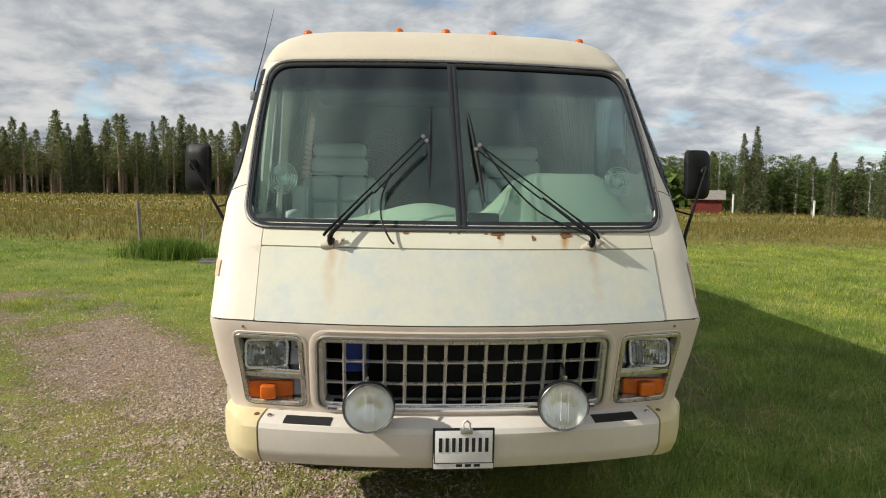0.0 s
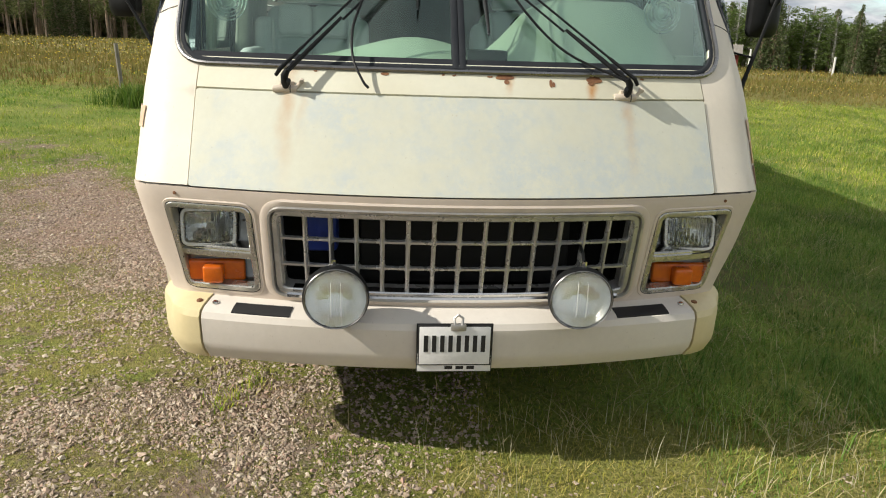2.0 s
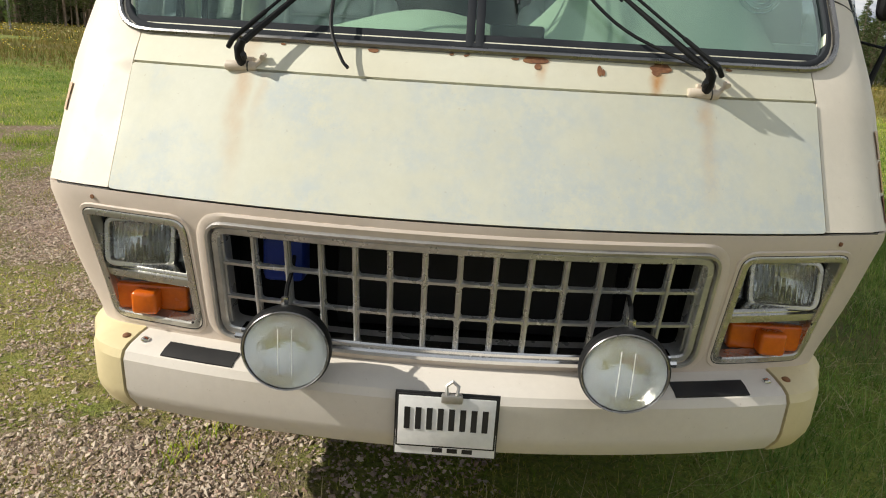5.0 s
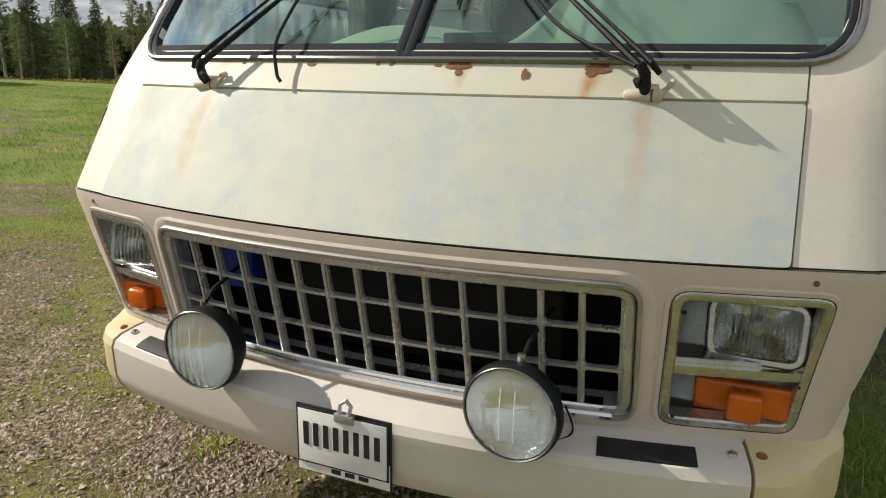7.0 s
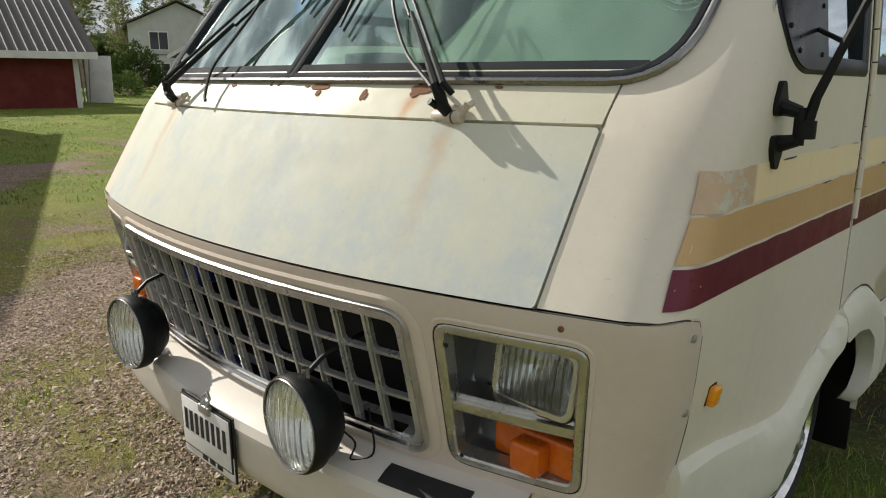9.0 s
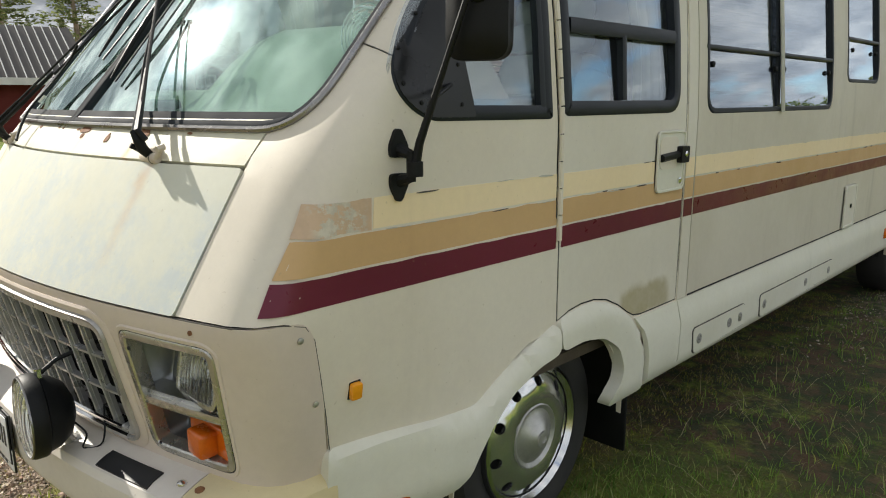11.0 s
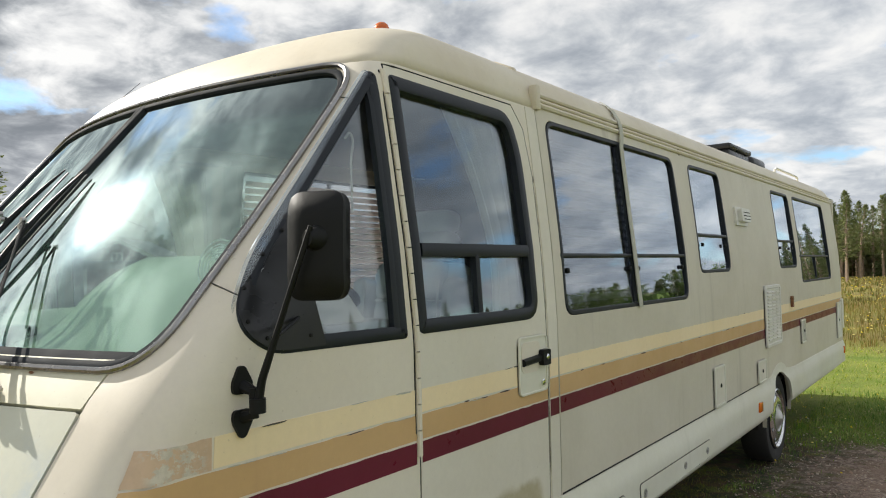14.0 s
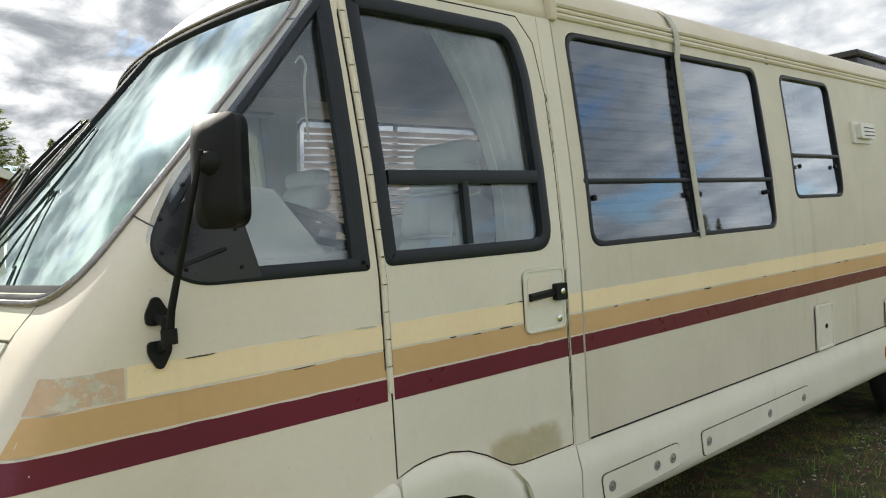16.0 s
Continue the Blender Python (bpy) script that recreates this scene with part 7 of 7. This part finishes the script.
def spray(verts, faces, c, d, size, n):
    """A tuft of n small leaf faces round c, along d."""
    for _ in range(n):
        p = c + Vector(rng.normal(0, 0.45 * size, 3))
        a = Vector(rng.normal(0, 1, 3)).normalized() * size * rng.uniform(0.4, 0.9)
        b = (d + Vector(rng.normal(0, 0.6, 3))).normalized() * size * rng.uniform(0.5, 1.1)
        k = len(verts)
        verts += [p - a * 0.5, p + a * 0.5, p + a * 0.25 + b, p - a * 0.25 + b * 0.9]
        faces.append((k, k + 1, k + 2, k + 3))


def tree(kind, seed):
    global rng
    keep, rng = rng, np.random.default_rng(seed)
    names = {"pine": ("pine_tree", "tall slender pine with a bare lower trunk and ragged crown"), "spruce": ("spruce_tree", "dark conical spruce with drooping boughs"), "birch": ("birch_tree", "leafy young birch at the wood's edge")}
    ob = thing(names[kind][0], names[kind][1], "tree", group="trees at the wood's edge")
    H = 12.0
    sway = Vector((rng.normal(0, 0.25), rng.normal(0, 0.25), 0))

    def stem(t):
        return Vector((sway.x * t * t, sway.y * t * t, H * t))
    tv, tf = tube([stem(t) for t in np.linspace(0, 0.97, 9)], [0.17 * (1 - 0.85 * t) + 0.015 for t in np.linspace(0, 1, 9)], 7)
    geos = [(tv, tf)]
    lv, lf = [], []
    if kind == "pine":
        for k in range(16):
            # dead lower twigs
            a, t = rng.uniform(0, 6.283), rng.uniform(0.08, 0.34)
            p0 = stem(t)
            geos.append(tube([p0, p0 + Vector((math.cos(a), math.sin(a), rng.uniform(-0.3, 0.2))) * rng.uniform(0.3, 0.9)], [0.016, 0.005], 3))
        low = rng.uniform(0.28, 0.40)
        for k in range(118):
            f = k / 117
            t = low + (0.985 - low) * f ** 0.9
            a = k * 2.4 + rng.normal(0, 0.4)
            reach = (0.10 + 1.75 * (1 - f) ** 0.8 * min(1.0, 0.55 + 2.2 * f)) * rng.uniform(0.5, 1.15)
            d = Vector((math.cos(a), math.sin(a), rng.uniform(-0.25, 0.15) + 0.45 * f))
            p0, p1 = stem(t), stem(t) + d * reach
            geos.append(tube([p0, p1], [0.024, 0.006], 3))
            for g in (0.45, 0.75, 1.0):
                spray(lv, lf, p0.lerp(p1, g), (d + Vector((0, 0, 0.25))).normalized(), 0.17 + 0.07 * (1 - f), 8)
        spray(lv, lf, stem(0.98), Vector((0, 0, 1)), 0.22, 8)
    elif kind == "spruce":
        for k in range(36):
            t = 0.05 + 0.93 * k / 35
            reach = (1.0 - t) ** 0.9 * 2.0 + 0.08
            for j in range(9 if t < 0.8 else 6):
                a = j * 0.698 + k * 1.3 + rng.normal(0, 0.2)
                r = reach * rng.uniform(0.65, 1.1)
                d = Vector((math.cos(a), math.sin(a), -0.30))
                p0, p1 = stem(t), stem(t) + d * r
                geos.append(tube([p0, p1], [0.020, 0.006], 3))
                for f in (0.3, 0.55, 0.78, 1.0):
                    spray(lv, lf, p0.lerp(p1, f), (d + Vector((0, 0, -0.35))).normalized(), 0.17 + 0.10 * (1 - t), 4)
        spray(lv, lf, stem(0.985), Vector((0, 0, 1)), 0.2, 6)
    else:
        for k in range(120):
            t = 0.10 + 0.88 * (k / 119) ** 0.9
            a = k * 2.4 + rng.normal(0, 0.4)
            reach = (0.25 + 1.75 * math.sin(math.pi * (0.12 + 0.84 * (1 - t)) ** 0.8) ** 0.8) * rng.uniform(0.45, 1.05)
            d = Vector((math.cos(a), math.sin(a), rng.uniform(0.05, 0.75)))
            p0, p1 = stem(t * 0.93), stem(t * 0.93) + d * reach
            geos.append(tube([p0, p1], [0.024, 0.006], 3))
            for f in (0.45, 0.75, 1.0):
                spray(lv, lf, p0.lerp(p1, f), Vector((d.x, d.y, -0.1)).normalized(), 0.20, 11)
    part("trunk", join(*geos), M_BIRCH if kind == "birch" else M_BARK, ob)
    part("crown", (lv, lf), {"pine": M_NEEDLE, "spruce": M_SPRUCE, "birch": M_LEAF}[kind], ob, sharp=180)
    rng = keep
    return ob


MODELS = {"pine": [tree("pine", 11), tree("pine", 12), tree("pine", 13), tree("pine", 14)], "spruce": [tree("spruce", 21), tree("spruce", 22)], "birch": [tree("birch", 31), tree("birch", 32)]}
used = set()


def plant(kind, x, y, height, spread=1.0):
    src = MODELS[kind][int(rng.integers(len(MODELS[kind])))]
    s = height / 12.0
    wide = s * spread * rng.uniform(0.85, 1.15)
    m = pose(x, y, ground_z(x, y) - 0.1, 0, 0, rng.uniform(0, 360)) @ Matrix.Diagonal((wide, wide, s, 1))
    if src.name not in used:
        used.add(src.name)
        src.matrix_basis = m
        return src
    c = src.copy()
    scene.collection.objects.link(c)
    c.matrix_basis = m
    for o in src.children:
        d = o.copy()
        scene.collection.objects.link(d)
        d.parent = c
        d.matrix_parent_inverse = Matrix.Identity(4)
        d.matrix_basis = Matrix.Identity(4)
    return c


def wood(az0, az1, dist, n, rows, kinds, height, depth=4.0, spread=1.1):
    for r in range(rows):
        for k in range(n):
            a = radians(az0 + (az1 - az0) * (k + rng.uniform(0.1, 0.9)) / n)
            d = dist + r * depth + rng.uniform(-1.5, 1.5)
            plant(kinds[int(rng.integers(len(kinds)))], d * math.sin(a), d * math.cos(a), height * rng.uniform(0.8, 1.18), spread)


wood(-46, 14, 104, 56, 2, ["pine"] * 9 + ["spruce"], 9.4, spread=1.15)
wood(-46, 14, 114, 48, 1, ["pine"] * 6 + ["spruce"], 10.4, spread=1.15)
wood(14, 27, 100, 15, 2, ["pine", "pine", "birch"], 7.4, spread=1.6)
wood(24, 52, 84, 30, 2, ["birch", "birch", "pine", "spruce"], 6.2, spread=1.75)
wood(27.5, 29.5, 78, 2, 1, ["spruce"], 8.4)
wood(34, 50, 78, 6, 1, ["spruce"], 7.4)
plant("pine", 78 * math.sin(radians(-7.6)) + 2, 78 * math.cos(radians(-7.6)), 8.3)
wood(-100, -46, 100, 34, 1, ["pine", "pine", "spruce", "birch"], 13.0)
# tall trees behind the yard
for a, d, hgt in ((-81.7, 44, 8.6), (-75.7, 44, 7.8), (-70.9, 44, 8.5), (-67.5, 66, 9.0), (-64, 80, 10), (-61, 84, 10), (-84, 52, 9)):
    plant("pine", 2.6 + d * math.sin(radians(a)), -0.6 + d * math.cos(radians(a)), hgt, 2.0 if d < 50 else 1.3)
for a in range(-60, -30, 3):
    plant("birch" if a % 2 else "pine", 70 * math.sin(radians(a)), 70 * math.cos(radians(a)), 6.0)


def thicket(name, az0, az1, dist, hgt, seed, dark):
    """The closed wood behind the edge trees: a deep mass of trunks and tufts."""
    r = np.random.default_rng(seed)
    verts, faces = [], []
    for _ in range(int((az1 - az0) * 150)):
        a = radians(r.uniform(az0, az1))
        d = dist + r.uniform(0, 14)
        x, y = d * math.sin(a), d * math.cos(a)
        z = ground_z(x, y) + hgt * (r.uniform(0, 1) ** 0.9) * (0.85 + 0.3 * noise.noise(Vector((x * 0.15, y * 0.15, seed))))
        s = r.uniform(0.5, 1.1)
        for _ in range(2):
            p, q = Vector(r.normal(0, 1, 3)).normalized() * s, Vector(r.normal(0, 1, 3)).normalized() * s
            c = Vector((x, y, z)) + Vector(r.normal(0, 0.4, 3))
            n = len(verts)
            verts += [c - p, c + q, c + p, c - q]
            faces.append((n, n + 1, n + 2, n + 3))
    me = bpy.data.meshes.new(name)
    me.from_pydata([tuple(v) for v in verts], [], faces)
    me.materials.append(dark)
    return tagged(new(name, me), "dense dark wood behind the field's edge", "woods", kind="stuff")




def deep_trunks(az0, az1, dist, n, hgt):
    """Thin straight stems of the rows behind, too many to count."""
    r = np.random.default_rng(77)
    geos = []
    for _ in range(n):
        a, d = radians(r.uniform(az0, az1)), dist + r.uniform(0, 16)
        x, y = d * math.sin(a), d * math.cos(a)
        z = ground_z(x, y)
        geos.append(tube([(x, y, z - 0.1), (x + r.normal(0, 0.15), y, z + hgt * r.uniform(0.8, 1.1))], [r.uniform(0.06, 0.12), 0.04], 5))
    ob = part("wood_stems", join(*geos), M_BARK)
    return tagged(ob, "many slim pine stems deeper in the wood", "woods", kind="stuff")


deep_trunks(-48, 24, 108, 420, 5.5)
M_DEEP = tinted("deep_wood", [(0.18, 0.20, 0.10), (0.24, 0.25, 0.13), (0.30, 0.28, 0.16)], 0.9, 0.5)
thicket("far_woods", -48, 22, 118, 7.0, 5, M_DEEP)
thicket("far_woods", 20, 54, 92, 4.6, 6, M_LEAF)
thicket("far_woods", -100, -46, 108, 8.0, 8, M_SPRUCE)

# ---- yard: shed, house, bushes, small things ----
M_REDWOOD = plain("falun_red_boards", (0.155, 0.026, 0.020), (0.115, 0.020, 0.016), 2, 0.85, 0, 0.3, 40)
M_TRIM = plain("white_boards", (0.72, 0.72, 0.70), (0.62, 0.62, 0.60), 3, 0.6, 0, 0.2, 40)
M_ROOFDARK = plain("dark_sheet_roof", (0.05, 0.045, 0.042), (0.08, 0.07, 0.065), 2, 0.45, 0.2, 0.1, 20)
M_HOUSE = plain("grey_white_siding", (0.52, 0.53, 0.54), (0.46, 0.47, 0.48), 2, 0.7, 0, 0.2, 40)
M_PANE = plain("dark_pane", (0.02, 0.024, 0.03), (0.05, 0.055, 0.06), 1, 0.08)
M_GREYWOOD = plain("grey_weathered_wood", (0.26, 0.24, 0.21), (0.18, 0.165, 0.145), 4, 0.9, 0, 0.5, 50)


def building(name, label, corner, turn, length, depth, eave, ridge, wall_mat, roof_mat, boards=0.0, ribs=0.0, over=0.35, trim=True):
    """A gabled house: local x runs along the eaves, y into the depth."""
    at = Matrix.Translation((corner[0], corner[1], ground_z(corner[0], corner[1]) - 0.15)) @ Matrix.Rotation(radians(turn), 4, "Z")
    b = thing(name, label, "building", at)
    th = 0.15
    part("wall", moved(box(0, 0, 0, length, th, eave), at), wall_mat, b)
    part("wall", moved(box(0, depth - th, 0, length, depth, eave), at), wall_mat, b)
    for x in (0, length - th):
        g = ([(x, th, 0), (x, depth - th, 0), (x, depth - th, eave), (x, depth / 2, ridge - 0.1), (x, th, eave), (x + th, th, 0), (x + th, depth - th, 0), (x + th, depth - th, eave), (x + th, depth / 2, ridge - 0.1), (x + th, th, eave)], [(0, 4, 3, 2, 1), (5, 6, 7, 8, 9), (0, 1, 6, 5), (1, 2, 7, 6), (2, 3, 8, 7), (3, 4, 9, 8), (4, 0, 5, 9)])
        part("wall", moved(g, at), wall_mat, b)
    slope = (ridge - eave) / (depth / 2)
    for s in (0, 1):
        y0, y1 = (-over, depth / 2) if s == 0 else (depth + over, depth / 2)
        z0, z1 = eave - slope * over, ridge
        g = ([(-over, y0, z0), (length + over, y0, z0), (length + over, y1, z1), (-over, y1, z1), (-over, y0, z0 + 0.1), (length + over, y0, z0 + 0.1), (length + over, y1, z1 + 0.1), (-over, y1, z1 + 0.1)], [(0, 3, 2, 1), (4, 5, 6, 7), (0, 1, 5, 4), (1, 2, 6, 5), (2, 3, 7, 6), (3, 0, 4, 7)])
        r = part("roof", moved(g, at), roof_mat, b)
        if ribs and s == 0:
            for k in range(int((length + 2 * over) / ribs)):
                x = -over + 0.1 + k * ribs
                part("roof_rib", moved(([(x, y0, z0 + 0.1), (x + 0.026, y0, z0 + 0.1), (x + 0.026, y1, z1 + 0.1), (x, y1, z1 + 0.1), (x, y0, z0 + 0.145), (x + 0.026, y0, z0 + 0.145), (x + 0.026, y1, z1 + 0.145), (x, y1, z1 + 0.145)], [(0, 3, 2, 1), (4, 5, 6, 7), (0, 1, 5, 4), (1, 2, 6, 5), (2, 3, 7, 6), (3, 0, 4, 7)]), at), M_TRIM, r)
    if trim:
        part("fascia", moved(box(-over, -over - 0.06, eave - slope * over - 0.10, length + over, -over - 0.01, eave - slope * over + 0.12), at), M_TRIM, b)
        for x in (-0.02, length - 0.14):
            part("corner_board", moved(box(x, -0.03, 0, x + 0.16, -0.003, eave - 0.05), at), M_TRIM, b)
        for y in (-0.02, depth - 0.14):
            part("corner_board", moved(box(-0.03, y, 0, -0.003, y + 0.16, eave - 0.05), at), M_TRIM, b)
        for y0, y1 in ((-over, depth / 2), (depth + over, depth / 2)):
            za, zb, x = eave - slope * over, ridge, -over - 0.04
            g = ([(x, y0, za - 0.08), (x, y1, zb - 0.08), (x, y1, zb + 0.12), (x, y0, za + 0.12), (x + 0.035, y0, za - 0.08), (x + 0.035, y1, zb - 0.08), (x + 0.035, y1, zb + 0.12), (x + 0.035, y0, za + 0.12)], [(0, 1, 2, 3), (7, 6, 5, 4), (0, 4, 5, 1), (2, 6, 7, 3), (1, 5, 6, 2), (0, 3, 7, 4)])
            part("barge_board", moved(g, at), M_TRIM, b)
    return b, at


shed, shed_at = building("red_shed", "red boarded shed with white trim and ribbed dark roof", (-24.6, -3.5), 83, 11.6, 5.0, 2.05, 3.6, M_REDWOOD, M_ROOFDARK, ribs=0.27, over=0.5)
house, house_at = building("white_house", "pale two-storey house with a grey gable roof", (-50.5, 29.4), 156.3, 9.0, 7.2, 5.0, 6.7, M_HOUSE, M_ROOFDARK, over=0.4, trim=False)


def house_window(owner, m, x, z, w, h, y=-0.004):
    win = part("window", moved(box(x, y - 0.03, z, x + w, y, z + h), m), M_PANE, owner)
    for a, b, c, d in ((x - 0.08, z - 0.08, x + w + 0.08, z), (x - 0.08, z + h, x + w + 0.08, z + h + 0.08), (x - 0.08, z, x, z + h), (x + w, z, x + w + 0.08, z + h), (x + w / 2 - 0.03, z, x + w / 2 + 0.03, z + h)):
        part("window_frame", moved(box(a, y - 0.06, b, c, y - 0.001, d), m), M_TRIM, win)


# the gable end of the house looks at the drive
gable = house_at @ Matrix.Rotation(radians(-90), 4, "Z") @ Matrix.Translation((-7.2, 0, 0))
for x, z in ((1.5, 3.15), (4.5, 3.15), (1.5, 0.85), (4.5, 0.85)):
    if x < 3:
        house_window(house, gable, x, z, 1.25, 1.25)
    house_window(house, house_at, x, z, 1.25, 1.25)
part("string_course", moved(box(0, -0.05, 2.72, 7.2, -0.002, 2.82), gable), M_GREYWOOD, house)

barn, barn_at = building("far_barn", "small red barn with a grey roof across the meadow", (28.9, 63.2), -25, 2.8, 2.4, 1.6, 2.25, M_REDWOOD, M_GREYWOOD, over=0.3, trim=False)
garage, garage_at = building("outbuilding", "red outbuilding beside the drive", (-8.7, -0.90), 158.4, 12.0, 2.2, 3.75, 4.4, M_REDWOOD, M_ROOFDARK, over=0.2)
shed2, shed2_at = building("red_shed", "small red shed with white gable trim and dark roof", (-30.16, 18.3), 131.3, 4.2, 3.25, 2.15, 2.95, M_REDWOOD, M_ROOFDARK, over=0.35)
gable = shed2_at @ Matrix.Rotation(radians(-90), 4, "Z") @ Matrix.Translation((-3.25, 0, 0))
house_window(shed2, gable, 1.38, 1.85, 0.42, 0.42)
house_window(shed2, shed2_at, 0.75, 1.0, 0.42, 0.75)
part("pole", moved(tube([(1.95, -0.05, 0.1), (1.93, -0.04, 1.75)], 0.03, 6), gable), M_TRIM, shed2)


M_BUSH = tinted("bush_leaves", [(0.035, 0.065, 0.014), (0.055, 0.095, 0.02), (0.085, 0.13, 0.03)], 0.8, 0.2)


def bush(name, label, x, y, r, hgt, mat, seed, n=240, leaf=0.16):
    global rng
    keep, rng = rng, np.random.default_rng(seed)
    z = ground_z(x, y)
    b = thing(name, label, "bush", pose(x, y, z))
    lv, lf, geos = [], [], []
    for _ in range(n):
        d = Vector(rng.normal(0, 1, 3)).normalized()
        d.z = abs(d.z)
        f = rng.uniform(0.55, 1.0)
        c = Vector((x + d.x * r * f, y + d.y * r * f, z + 0.1 + d.z * hgt * f))
        spray(lv, lf, c, d, leaf, 9)
        if rng.random() < 0.1:
            geos.append(tube([(x, y, z - 0.05), c], [0.03, 0.008], 4))
    part("branches", join(*geos), M_BARK, b)
    part("leaves", (lv, lf), mat, b, sharp=180)
    rng = keep


bush("lilac_bush", "round leafy lilac bush before the house", -38.5, 16.6, 1.75, 2.4, M_BUSH, 41, 620, 0.15)
bush("lilac_bush", "loose shrub beside the shed", -30.0, 12.4, 0.7, 0.9, M_LEAF, 42, 80, 0.14)
bush("garden_bush", "low garden bush across the yard", -22, 20.5, 0.9, 0.8, M_LEAF, 43, 110, 0.12)
# leaning white board and poles at the shed's corner
board2 = tagged(part("leaning_board", moved(box(-0.45, -0.03, 0, 0.45, 0.03, 1.7, 0.01), Matrix.Translation((-25.6, 9.55, ground_z(-25.6, 9.55) - 0.02)) @ Euler((radians(-8), 0, radians(60))).to_matrix().to_4x4()), M_TRIM), "grey-white board leaning by the shed", "board")
for k in range(3):
    x, y = -24.9 - 0.15 * k, 8.75 + 0.14 * k
    tagged(part("leaning_pole", tube([(x, y, ground_z(x, y) - 0.02), (x - 0.25, y + 0.12 * k, ground_z(x, y) + 2.0)], 0.025, 6), M_GREYWOOD), "grey wooden pole leaning by the shed", "pole")
bin_ = tagged(part("waste_bin", box(-37.0, 18.6, ground_z(-37, 19), -36.2, 19.3, ground_z(-37, 19) + 1.0, 0.06), M_BLACK), "black bin beside the bush", "bin")

# fence post, tuft and slats at the edge of the lawn
tx, ty = -6.75, 15.7
tagged(part("fence_post", tube([(tx, ty, ground_z(tx, ty) - 0.05), (tx - 0.05, ty, ground_z(tx, ty) + 1.05)], 0.05, 8), M_GREYWOOD), "grey wooden fence post in the meadow's edge", "post")
tagged(part("fence_post", tube([(-4.9, 14.6, ground_z(-4.9, 14.6) - 0.05), (-4.85, 14.6, ground_z(-4.9, 14.6) + 0.75)], 0.02, 6), M_GREYWOOD), "thin stick in the meadow's edge", "post")
blades("grass_tuft", [(-5.0 + rng.normal(0, 0.42), 12.4 + rng.normal(0, 0.3), 1.0) for _ in range(700)], 0.40, 0.007, 0.6, tinted("rank_grass", [(0.05, 0.11, 0.012), (0.09, 0.17, 0.02), (0.15, 0.24, 0.035), (0.26, 0.30, 0.08)], 0.7, 0.35), "dense tall grass tuft at the lawn's edge", 4)
for k in range(4):
    tagged(part("wood_slat", box(-4.2 + 0.0 * k, 11.35 + 0.09 * k, ground_z(-4, 11.4) + 0.02 * k, -3.6, 11.42 + 0.09 * k, ground_z(-4, 11.4) + 0.02 + 0.02 * k), M_GREYWOOD), "weathered wooden slat lying in the grass", "slat", "loose slats by the tuft")
# white poles across the meadow
for a, d, hgt in ((26.75, 72, 1.9), (32.15, 72, 1.6), (-6.6, 84, 4.6)):
    x, y = -0.36 + d * math.sin(radians(a)), -3.2 + d * math.cos(radians(a))
    tagged(part("marker_pole", tube([(x, y, ground_z(x, y) - 0.1), (x, y, ground_z(x, y) + hgt)], 0.09, 8), M_TRIM), "white pole standing in the meadow", "pole")
